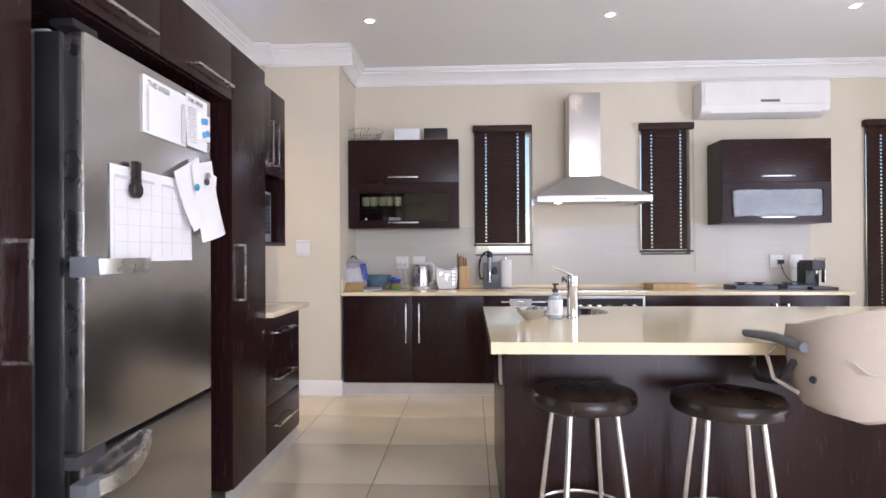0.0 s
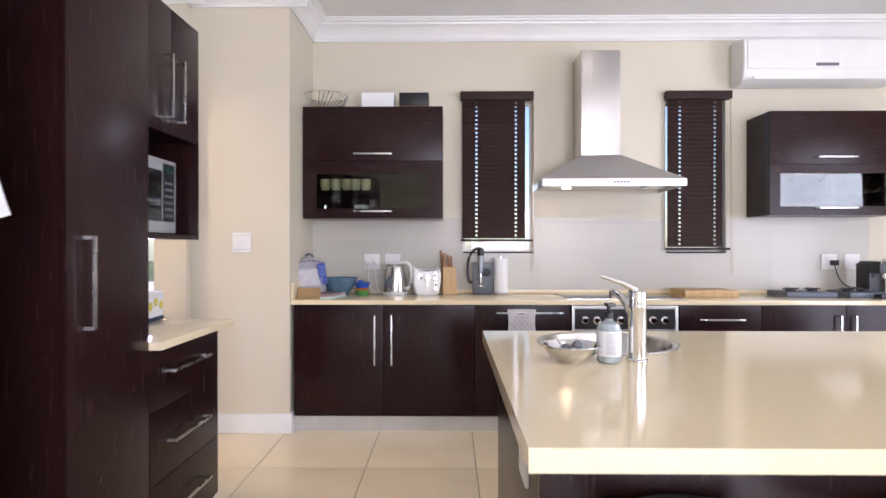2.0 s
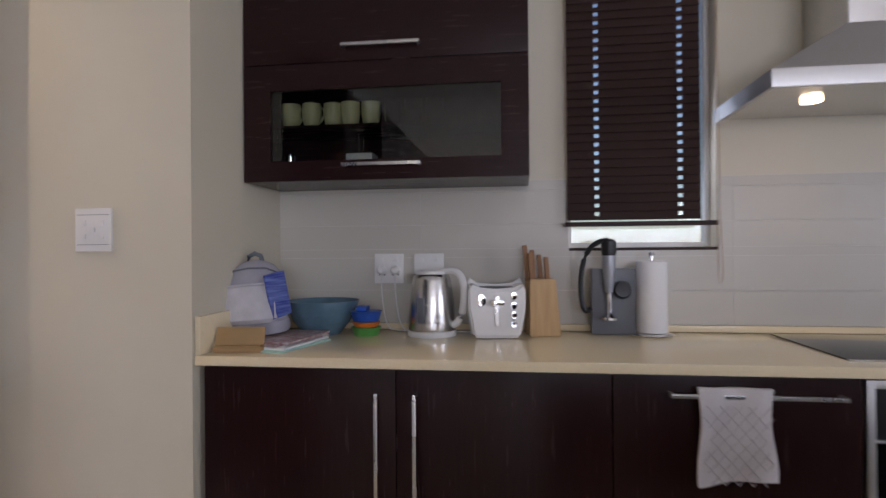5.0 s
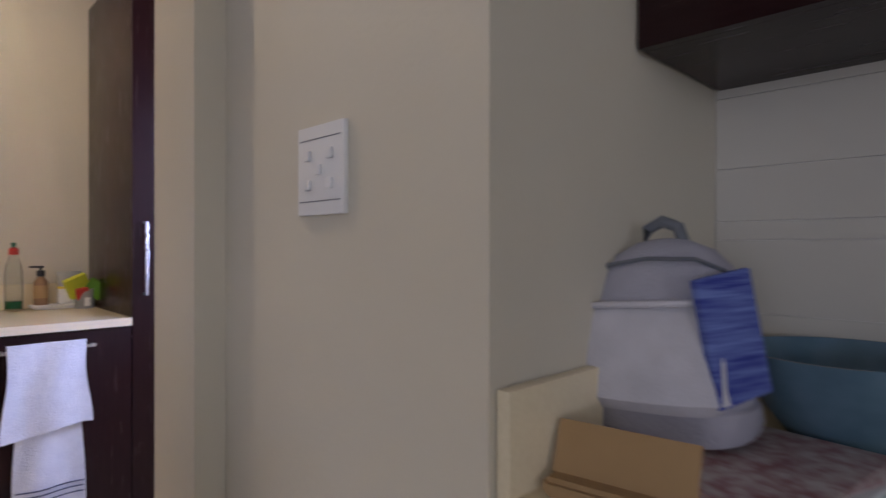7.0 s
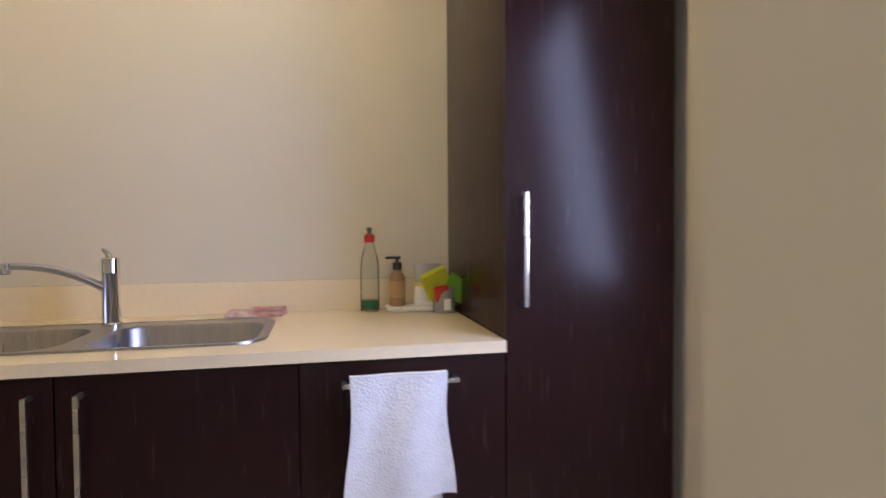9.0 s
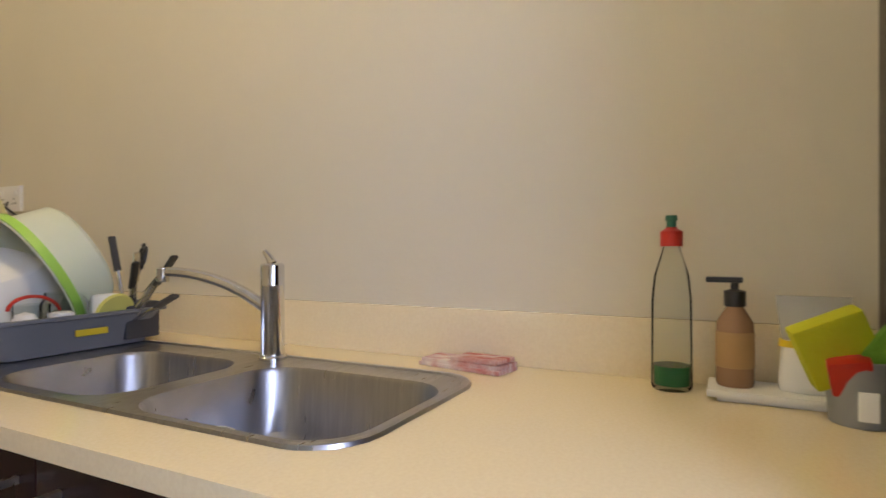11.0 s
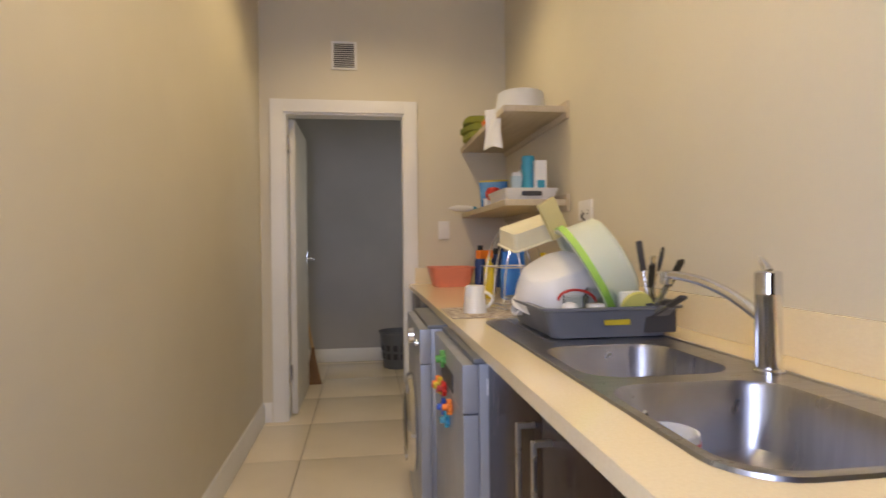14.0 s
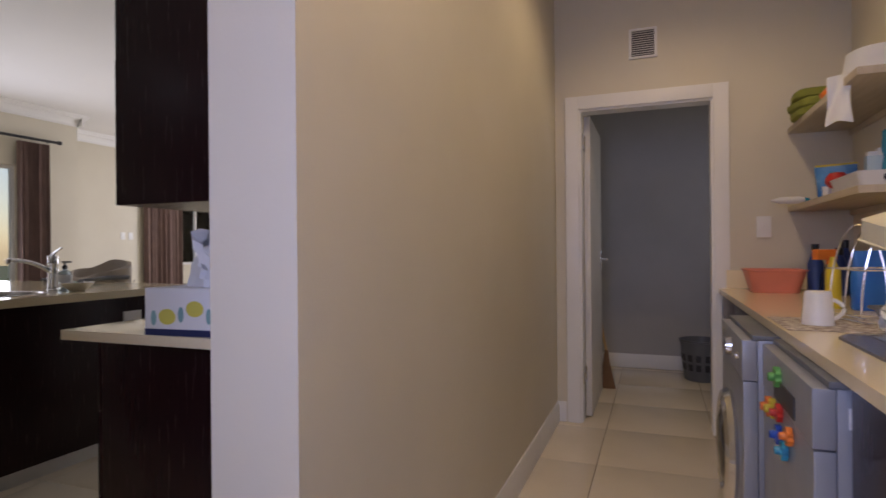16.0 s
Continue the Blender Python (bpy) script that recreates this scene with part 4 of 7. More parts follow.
# ---- blinds ----
def blind(x0, x1, z0, z1, label):
    w = x1 - x0
    e = thing("venetian_blind", pose(x0, 5.77, 0), label, "blind", "kitchen blinds")
    part("headrail", newbox(0, -0.055, z1 - 0.06, w, 0.017, z1, 0.002), M_BLIND, e)
    n = int((z1 - 0.065 - z0 - 0.03) / 0.0335)
    bm = bmesh.new()
    cuts = [0.006, w * 0.22, w * 0.76, w - 0.055]
    for a, c in zip(cuts, cuts[1:]):
        box(bm, a + 0.009, -0.0015, -0.0215, c - 0.009, 0.0015, 0.0215)
    for a in cuts[1:3]:
        box(bm, a - 0.009, -0.0015, -0.0215, a + 0.009, 0.0015, -0.006)
        box(bm, a - 0.009, -0.0015, 0.010, a + 0.009, 0.0015, 0.0215)
    me = mesh("slat", bm, M_BLIND)
    for i in range(n):
        s = new("slat", me)
        s.parent = e
        s.matrix_basis = pose(0, -0.022, z1 - 0.085 - i * 0.0335, -14)
    zb = z1 - 0.085 - n * 0.0335
    part("bottom_rail", newbox(0.005, -0.035, zb - 0.012, w - 0.005, -0.008, zb + 0.006, 0.002), M_BLIND, e)
    bb = tube(bmesh.new(), [(w * 0.96, -0.06, z1 - 0.06), (w * 0.965, -0.064, z0 + 0.1), (w * 0.97, -0.062, z0 - 0.16), (w * 0.985, -0.06, z0 - 0.19), (w * 1.0, -0.062, z0 - 0.16), (w * 0.985, -0.064, z0 + 0.1), (w * 0.97, -0.06, z1 - 0.06)], 0.0014, 5)
    part("pull_cord", bb, M_KRAFT, e, "thin pull cord")
    return e


blind(0.035, 0.605, 1.275, 2.475, "dark wooden venetian blind, closed, over the kitchen window")
blind(1.635, 2.14, 1.235, 2.475, "dark wooden venetian blind, closed, beside the cooker hood")
blind(3.725, 4.40, 0.32, 2.475, "tall dark wooden venetian blind, closed")

# ---- air conditioner, downlights, switches ----
ac = thing("air_conditioner", pose(2.735, 5.785, 2.505) @ Matrix.Diagonal((1, 1, 1.24, 1)), "white wall-mounted split air conditioner", "air conditioner")
b = bmesh.new()
prof = [(-0.001, 0.0), (-0.15, 0.0), (-0.195, 0.03), (-0.21, 0.08), (-0.21, 0.24), (-0.19, 0.265), (-0.001, 0.265)]
a0 = [b.verts.new((-0.58, y, z)) for y, z in prof]
a1 = [b.verts.new((0.58, y, z)) for y, z in prof]
b.faces.new(a0), b.faces.new(a1)
for i in range(len(prof)):
    j = (i + 1) % len(prof)
    b.faces.new((a0[i], a0[j], a1[j], a1[i]))
bmesh.ops.bevel(b, geom=list(b.edges), offset=0.006, segments=2, affect="EDGES")
part("casing", b, M_PLASTIC, ac)
part("front_panel", newbox(-0.555, -0.2185, 0.075, 0.555, -0.2105, 0.245, 0.003), M_PLASTIC, ac)
part("louvre", newbox(-0.50, -0.20, 0.015, 0.50, -0.192, 0.06, 0.003, pose(0, 0, 0)), M_PLASTIC, ac)
part("display", newbox(-0.05, -0.221, 0.09, 0.12, -0.2186, 0.108), M_GREY, ac, "dark display strip")
for i, (dx, dy) in enumerate(DOWNLIGHTS + SCULLERY_LIGHTS):
    zc = KC if i < len(DOWNLIGHTS) else SC
    e = thing("downlight", pose(dx, dy, zc), "small recessed round ceiling downlight, lit", "ceiling light", "downlights")
    part("ring", lathe(bmesh.new(), [(0.033, -0.001), (0.034, -0.006), (0.046, -0.006), (0.05, -0.0005), (0.033, -0.0005)], 24), M_WHITE, e)
    part("bulb", lathe(bmesh.new(), [(0, -0.0045), (0.031, -0.0045), (0.031, -0.0008), (0, -0.0008)], 20), M_LAMP, e, "glowing bulb")


def plate(name, m, w, h, label, cat, rockers=(), sockets=(), group=""):
    """A wall plate; local x across, z up, front towards -y."""
    e = thing(name, m, label, cat, group)
    pl = part("plate", newbox(-w / 2, -0.010, -h / 2, w / 2, -0.0005, h / 2, 0.003), M_PLASTIC, e)
    for x, z in rockers:
        part("rocker", newbox(x - 0.008, -0.0155, z - 0.008, x + 0.008, -0.010, z + 0.008, 0.003), M_PLASTIC, pl)
    for x, z in sockets:
        bb = bmesh.new()
        for px, pz in ((-0.01, -0.005), (0.01, -0.005), (0, 0.01)):
            lathe(bb, [(0, 0), (0.0035, 0), (0.0035, 0.0012), (0, 0.0012)], 10, pose(x + px, -0.010, z + pz, 90))
        part("socket_holes", bb, M_DGREY, pl)
    return e


sp = plate("light_switch", pose(-1.46, 5.13, 1.292), 0.124, 0.135, "white five-rocker light switch plate on the pier", "light switch", [(-0.03, 0.022), (0.03, 0.022), (0, 0.0), (-0.03, -0.022), (0.03, -0.022)])
for z in (0.046, -0.0475):
    part("groove", newbox(-0.055, -0.0108, z, 0.055, -0.0100, z + 0.0015), M_GREY, sp)
plate("wall_socket", pose(-0.665, 5.78, 1.147), 0.12, 0.12, "white double wall socket with two white plugs", "socket", [(-0.03, 0.035), (0.03, 0.035)], [(-0.028, -0.02), (0.028, -0.02)], "splash sockets")
plate("wall_socket", pose(-0.50, 5.78, 1.147), 0.12, 0.12, "white wall socket plate on the grey tiles", "socket", [(-0.03, 0.035), (0.03, 0.035)], [(-0.028, -0.02), (0.028, -0.02)], "splash sockets")
plate("wall_socket", pose(2.92, 5.78, 1.147), 0.12, 0.12, "white wall socket with a black plug", "socket", [(-0.03, 0.035)], [(0.028, -0.02)], "splash sockets")
plate("wall_socket", pose(3.10, 5.78, 1.147), 0.12, 0.12, "white wall socket plate on the grey tiles", "socket", [(-0.03, 0.035)], [(0.028, -0.02)], "splash sockets")
for x in (-0.693, -0.637):
    pg = thing("plug", pose(x, 5.772, 1.14), "white three-pin plug in a wall socket", "plug", "plugs")
    part("plug_body", lathe(bmesh.new(), [(0, 0), (0.02, 0), (0.019, 0.012), (0.012, 0.03), (0, 0.032)], 16, pose(0, 0, 0, 90)), M_PLASTIC, pg)
    pts = bend((0, -0.02, -0.01), (0.01, -0.05, -0.2), (0.04, -0.03, -0.235), 8) + bend((0.04, -0.03, -0.235), (0.10, -0.06, -0.238), (0.17 if x < -0.66 else 0.38, -0.08, -0.237), 6)[1:]
    part("flex", tube(bmesh.new(), pts, 0.003, 6), M_PLASTIC, pg)
pg = thing("plug", pose(2.948, 5.772, 1.14), "black plug with a hanging black cable", "plug", "plugs")
part("plug_body", newbox(-0.022, -0.045, -0.02, 0.022, 0, 0.02, 0.006), M_BLACK, pg)
part("flex", tube(bmesh.new(), bend((0, -0.03, -0.02), (0.03, -0.03, -0.2), (0.16, -0.03, -0.19), 10) + [(0.24, -0.06, -0.17)], 0.004, 6), M_BLACK, pg)

# ---- things on the island ----
sk = thing("round_sink", pose(SX, SY, IZ), "round stainless steel sink set into the island", "sink")
part("bowl", lathe(bmesh.new(), [(0.238, 0.001), (0.236, 0.004), (0.222, 0.0035), (0.215, 0.0), (0.208, -0.02), (0.19, -0.11), (0.16, -0.125), (0.03, -0.13), (0.0, -0.13)], 48), M_STEEL, sk)
part("drain", lathe(bmesh.new(), [(0, -0.126), (0.025, -0.126), (0.03, -0.128), (0.03, -0.1295)], 20), M_CHROME, sk)


def mixer_tap(m, label, spout, h=0.19, r=0.024, lever=(0.0, 0.06, 0.05)):
    e = thing("mixer_tap", m, label, "tap")
    part("column", lathe(bmesh.new(), [(0, 0), (r * 1.15, 0), (r * 1.15, 0.006), (r, 0.010), (r, h - 0.045), (r * 1.03, h - 0.043), (r * 1.03, h - 0.04), (r, h - 0.038), (r, h), (r * 0.8, h + 0.004), (0, h + 0.005)], 28), M_CHROME, e)
    sx, sy, sz = spout
    pts = bend((sx * 0.06, sy * 0.06, h * 0.55), (sx * 0.5, sy * 0.5, h * 0.55 + sz * 1.05), (sx, sy, h * 0.55 + sz), 12)
    sp_ = part("spout", tube(bmesh.new(), pts, [0.014 - 0.004 * i / 12 for i in range(13)], 12), M_CHROME, e)
    part("nozzle", lathe(bmesh.new(), [(0, -0.022), (0.012, -0.022), (0.0135, -0.018), (0.0135, 0.008), (0, 0.011)], 16, pose(sx, sy, h * 0.55 + sz)), M_CHROME, sp_)
    lx, ly, lz = lever
    bb = tube(bmesh.new(), [(0, 0, h + 0.003), (lx * 0.4, ly * 0.4, h + lz * 0.55), (lx, ly, h + lz)], [0.010, 0.008, 0.005], 10)
    part("lever", bb, M_CHROME, e)
    return e


mixer_tap(pose(0.492, 2.945, IZ + 0.0005), "chrome single lever mixer tap on the island", (0.0, 0.24, 0.07), 0.20, 0.026, (-0.10, 0.02, 0.045))
sb = thing("soap_dispenser", pose(0.408, 2.935, IZ + 0.0005), "clear plastic soap bottle with a black pump and pale label", "soap bottle")
part("bottle", lathe(bmesh.new(), [(0, 0), (0.030, 0), (0.034, 0.004), (0.034, 0.095), (0.028, 0.112), (0.012, 0.118), (0.012, 0.125), (0, 0.126)], 28), mat("aqua_clear_plastic", (0.72, 0.84, 0.86), 0.15, trans=0.6, scale=3), sb)
part("label", lathe(bmesh.new(), [(0.0345, 0.02), (0.0348, 0.021), (0.0348, 0.09), (0.0345, 0.091)], 28), M_PAPER, sb)
b = bmesh.new()
for i in range(12):
    a = -1.35 + 0.0
    for k in range(6):
        an = math.radians(-115 + k * 9 + (i % 3) * 2)
        box(b, -0.0024, -0.0005, 0, 0.0024, 0.0005, 0.0014, 0, pose(0.0352 * math.cos(an), 0.0352 * math.sin(an), 0.026 + i * 0.0052, 0, 0, math.degrees(an) + 90))
part("print_lines", b, M_INK, sb)
b = lathe(bmesh.new(), [(0, 0.126), (0.014, 0.126), (0.014, 0.142), (0.006, 0.146), (0.006, 0.16), (0, 0.16)], 18)
box(b, -0.012, -0.035, 0.16, 0.012, 0.012, 0.17, 0.003)
part("pump", b, M_BLACK, sb, "black pump head")
bw = thing("metal_bowl", pose(0.30, 2.94, IZ + 0.0005) @ Matrix.Scale(0.9, 4), "small stainless bowl holding scourers", "bowl")
part("bowl", lathe(bmesh.new(), [(0, 0), (0.04, 0), (0.045, 0.004), (0.075, 0.028), (0.092, 0.052), (0.098, 0.054), (0.096, 0.057), (0.089, 0.055), (0.072, 0.032), (0.042, 0.008), (0, 0.006)], 36), M_CHROME, bw)
rl = random.Random(3)
for i in range(6):
    bb = lathe(bmesh.new(), [(0, -0.014), (0.014, -0.010), (0.018, 0), (0.013, 0.011), (0, 0.014)], 10, pose(rl.uniform(-0.04, 0.04), rl.uniform(-0.035, 0.035), 0.035 + 0.004 * i, rl.uniform(0, 60), rl.uniform(0, 60), 0))
    part("scourer", bb, [M_MINT, M_PAPER, M_GREY][i % 3], bw)
pl = plate("wall_socket", pose(0.14, 2.72, 0.74, 0, 0, -90), 0.12, 0.12, "white socket plate on the island end", "socket")


# ---- stools and clip-on baby seat ----
def stool(m):
    e = thing("bar_stool", m, "bar stool with dark leather round seat and steel legs", "stool", "island stools")
    part("seat", lathe(bmesh.new(), [(0, 0.692), (0.166, 0.692), (0.181, 0.698), (0.187, 0.71), (0.187, 0.733), (0.179, 0.747), (0.14, 0.753), (0, 0.749)], 40), M_BROWN_LEATHER, e)
    for k in range(4):
        a = math.radians(45 + 90 * k)
        c, s = math.cos(a), math.sin(a)
        part("leg", tube(bmesh.new(), [(0.12 * c, 0.12 * s, 0.69), (0.21 * c, 0.21 * s, 0.0)], 0.0105, 12), M_STEEL, e)
    n = 32
    part("footring", tube(bmesh.new(), [(0.177 * math.cos(2 * math.pi * i / n), 0.177 * math.sin(2 * math.pi * i / n), 0.31) for i in range(n)], 0.008, 8, True), M_STEEL, e)
    return e


st = stool(pose(0.415, 2.30, 0, 0, 0, 12))
for x, y, r in ((0.90, 2.24, -8), (1.66, 2.28, 30)):
    copy_thing(st, pose(x, y, 0, 0, 0, r))

bs = thing("clip_on_baby_seat", pose(0.99, 2.25, 0), "beige canvas baby seat clipped onto the island edge", "baby seat")


def seat_shell():
    """A soft canvas tub: lofted rings, rounded front, raised back."""
    bm = bmesh.new()
    n, rings = 28, []
    for k, (z, sx, sy, top) in enumerate([(0.60, 0.10, 0.09, 0), (0.625, 0.15, 0.14, 0), (0.70, 0.185, 0.17, 0), (0.80, 0.195, 0.18, 0), (0.90, 0.20, 0.185, 0.35), (0.97, 0.195, 0.18, 1.0), (0.975, 0.175, 0.16, 1.0), (0.90, 0.165, 0.15, 0.4), (0.75, 0.16, 0.145, 0), (0.68, 0.13, 0.12, 0), (0.665, 0.05, 0.05, 0)]):
        ring = []
        for i in range(n):
            a = 2 * math.pi * i / n
            c, s = math.cos(a), math.sin(a)
            lift = top * (0.055 * (-s) + 0.01 * math.sin(3 * a))
            ring.append(bm.verts.new((0.245 + sx * math.copysign(abs(c) ** 0.8, c) * 1.05, -0.20 + sy * math.copysign(abs(s) ** 0.8, s), 0.735 + (z - 0.6) * 0.78 + lift + 0.006 * math.sin(4 * a + k))))
        rings.append(ring)
    for a, b2 in zip(rings, rings[1:]):
        for i in range(n):
            bm.faces.new((a[i], a[(i + 1) % n], b2[(i + 1) % n], b2[i]))
    bm.faces.new(rings[0]), bm.faces.new(rings[-1])
    return bm


part("canvas_tub", seat_shell(), M_STONE_CLOTH, bs)
part("pocket_seam", tube(bmesh.new(), [(0.10, -0.372, 0.93), (0.13, -0.388, 0.90), (0.25, -0.394, 0.885), (0.37, -0.388, 0.90), (0.40, -0.372, 0.93)], 0.004, 6), M_STONE_CLOTH, bs)
part("side_seam", tube(bmesh.new(), [(0.25, -0.385, 0.78), (0.25, -0.394, 0.84), (0.25, -0.396, 0.885)], 0.003, 6), M_STONE_CLOTH, bs)
for x in (0.03, 0.46):
    ar = part("clamp_arm", tube(bmesh.new(), [(x, -0.26, 0.955), (x, -0.10, 0.96), (x, 0.0, 0.955), (x, 0.11, 0.947)], [0.016, 0.017, 0.016, 0.014], 12), M_GREY, bs, "grey padded arm resting on the worktop")
    part("clamp_foot", tube(bmesh.new(), [(x, -0.20, 0.90), (x, -0.12, 0.82), (x, 0.02, 0.80), (x, 0.06, 0.83), (x, 0.06, 0.866)], 0.012, 10), M_DGREY, bs, "dark clamp under the worktop")
part("strap", tube(bmesh.new(), [(0.02, -0.12, 0.94), (0.0, -0.10, 0.90), (0.01, -0.12, 0.83), (0.05, -0.19, 0.80)], 0.007, 8), M_STONE_CLOTH, bs)
part("snap_button", lathe(bmesh.new(), [(0, 0), (0.012, 0), (0.010, 0.004), (0, 0.005)], 14, pose(0.045, -0.275, 0.86, 90, 0, -60)), M_DGREY, bs)

# ---- things on the kitchen countertop ----
Z0 = 0.9005
kt = thing("kettle", pose(-0.465, 5.62, Z0, 0, 0, -20) @ Matrix.Diagonal((1.16, 1.16, 1.04, 1)), "stainless steel electric kettle with pale plastic handle", "kettle")
part("base", lathe(bmesh.new(), [(0, 0), (0.078, 0), (0.080, 0.006), (0.078, 0.02), (0, 0.021)], 32), M_PLASTIC, kt)
part("jug", lathe(bmesh.new(), [(0, 0.021), (0.076, 0.021), (0.077, 0.03), (0.072, 0.12), (0.062, 0.20), (0.058, 0.215), (0.05, 0.222), (0, 0.224)], 36), M_STEEL, kt)
part("lid", lathe(bmesh.new(), [(0, 0.223), (0.052, 0.222), (0.048, 0.232), (0.015, 0.236), (0, 0.236)], 28), M_PLASTIC, kt)
part("handle", tube(bmesh.new(), bend((0.035, 0, 0.228), (0.125, 0, 0.262), (0.115, 0, 0.13), 10) + bend((0.115, 0, 0.13), (0.108, 0, 0.05), (0.075, 0, 0.04), 6)[1:], 0.012, 10), M_PLASTIC, kt)
b = bmesh.new()
prism(b, [(-0.055, -0.02), (-0.095, 0), (-0.055, 0.02)], 0.185, 0.222)
part("spout", b, M_CHROME, kt)
part("gauge", newbox(-0.012, -0.0765, 0.05, 0.012, -0.062, 0.14, 0.004), M_GREY, kt, "dark water gauge")

ts = thing("toaster", pose(-0.225, 5.61, Z0, 0, 0, 6) @ Matrix.Diagonal((0.80, 0.86, 1.03, 1)), "white two-slot toaster with round buttons", "toaster")
b = bmesh.new()
prism(b, [(-0.105, 0), (-0.075, -0.002), (0.075, -0.002), (0.105, 0), (0.13, 0.11), (0.128, 0.175), (0.115, 0.19), (0.09, 0.175), (0, 0.168), (-0.09, 0.175), (-0.115, 0.19), (-0.128, 0.175), (-0.13, 0.11)], -0.085, 0.085, pose(0, 0, 0.004, 90))
bmesh.ops.bevel(b, geom=list(b.edges), offset=0.010, segments=3, affect="EDGES")
part("body", b, M_PLASTIC, ts)
part("slot", newbox(-0.085, -0.045, 0.160, 0.085, 0.045, 0.178, 0.004), M_BLACK, ts, "dark bread slots")
part("lever_track", newbox(-0.012, -0.0885, 0.045, 0.012, -0.0835, 0.15, 0.003), M_HANDLE, ts)
part("lever", newbox(-0.03, -0.115, 0.118, 0.03, -0.0886, 0.136, 0.005), M_CHROME, ts)
for i in range(4):
    part("button", lathe(bmesh.new(), [(0, 0), (0.015, 0), (0.013, 0.007), (0, 0.008)], 18, pose(0.075, -0.0835, 0.05 + i * 0.033, 90)), M_CHROME, ts)
part("dial", lathe(bmesh.new(), [(0, 0), (0.022, 0), (0.020, 0.012), (0, 0.013)], 22, pose(-0.07, -0.0835, 0.135, 90)), M_CHROME, ts)
part("print_bar", newbox(-0.095, -0.0845, 0.07, -0.045, -0.0838, 0.076), M_INK, ts)

kb = thing("knife_block", pose(-0.05, 5.66, Z0, 0, 0, 8) @ Matrix.Diagonal((0.92, 0.92, 1, 1)), "pale wooden knife block with wooden handled knives", "knife block")
b = bmesh.new()
prism(b, [(-0.062, 0), (0.062, 0), (0.042, 0.21), (-0.062, 0.21)], -0.055, 0.055, pose(0, 0, 0, 90))
bmesh.ops.bevel(b, geom=list(b.edges), offset=0.004, segments=2, affect="EDGES")
part("block", b, M_BEECH, kb)
M_KNIFEWOOD = colour("brown_knife_wood", (0.30, 0.14, 0.05), 0.45, bump=0.1)
for i, (x, y, h) in enumerate([(-0.048, 0.02, 0.13), (-0.02, 0.02, 0.11), (0.008, 0.02, 0.09), (0.028, -0.02, 0.08), (-0.035, -0.02, 0.10)]):
    part("knife_handle", newbox(x - 0.009, y - 0.012, 0.205, x + 0.009, y + 0.012, 0.21 + h, 0.005, pose(0, 0, 0, 0, -4, 0)), M_KNIFEWOOD, kb)

sbk = thing("stick_blender", pose(0.20, 5.70, Z0), "silver and black stick blender hung on a grey holder", "blender")
part("holder", newbox(-0.07, -0.02, 0, 0.09, 0.03, 0.245, 0.004), M_GREY, sbk, "grey upright holder")
part("motor_body", lathe(bmesh.new(), [(0, 0.16), (0.014, 0.16), (0.018, 0.19), (0.024, 0.25), (0.024, 0.295), (0, 0.297)], 22, pose(-0.012, -0.055, 0)), M_SILVER, sbk)
part("grip", lathe(bmesh.new(), [(0, 0.295), (0.025, 0.295), (0.028, 0.315), (0.026, 0.345), (0.016, 0.355), (0, 0.356)], 22, pose(-0.012, -0.055, 0)), M_BLACK, sbk)
part("shaft", lathe(bmesh.new(), [(0, 0.06), (0.03, 0.06), (0.028, 0.068), (0.010, 0.082), (0.009, 0.16), (0, 0.16)], 18, pose(-0.012, -0.055, 0)), M_CHROME, sbk)
part("attachment", lathe(bmesh.new(), [(0, 0), (0.03, 0.0), (0.034, 0.02), (0.028, 0.04), (0, 0.042)], 18, pose(0.035, -0.03, 0.165, 80)), M_BLACK, sbk)
part("cable", tube(bmesh.new(), bend((-0.012, -0.05, 0.352), (-0.12, -0.03, 0.35), (-0.11, -0.03, 0.15), 10) + bend((-0.11, -0.03, 0.15), (-0.10, -0.03, 0.06), (-0.075, -0.03, 0.10), 6)[1:], 0.010, 8), M_BLACK, sbk)
pt = thing("paper_towel_holder", pose(0.345, 5.68, Z0), "white paper towel roll on a chrome stand", "paper towel")
part("stand", lathe(bmesh.new(), [(0, 0), (0.075, 0), (0.077, 0.004), (0.07, 0.008), (0.006, 0.010), (0.006, 0.29), (0.012, 0.295), (0.010, 0.305), (0, 0.307)], 28), M_CHROME, pt)
part("roll", lathe(bmesh.new(), [(0.018, 0.012), (0.053, 0.012), (0.055, 0.016), (0.055, 0.268), (0.053, 0.272), (0.018, 0.272)], 32), M_PAPER, pt)

bp = thing("mesh_backpack", pose(-1.06, 5.42, Z0 + 0.0275, 0, -4, 4) @ Matrix.Scale(0.97, 4), "small lilac grey mesh backpack with a blue printed panel", "bag")


def loft(rows, n=24, power=0.75):
    """Rounded rings (z, half x, half y, shift y) joined into a soft body."""
    bm = bmesh.new()
    rings = []
    for k, (z, sx, sy, oy) in enumerate(rows):
        ring = []
        for i in range(n):
            a = 2 * math.pi * i / n
            c, s = math.cos(a), math.sin(a)
            wob = 1 + 0.03 * math.sin(3 * a + k * 1.3)
            ring.append(bm.verts.new((sx * wob * math.copysign(abs(c) ** power, c), oy + sy * wob * math.copysign(abs(s) ** power, s), z)))
        rings.append(ring)
    for a, b2 in zip(rings, rings[1:]):
        for i in range(n):
            bm.faces.new((a[i], a[(i + 1) % n], b2[(i + 1) % n], b2[i]))
    bm.faces.new(rings[0]), bm.faces.new(rings[-1])
    return bm


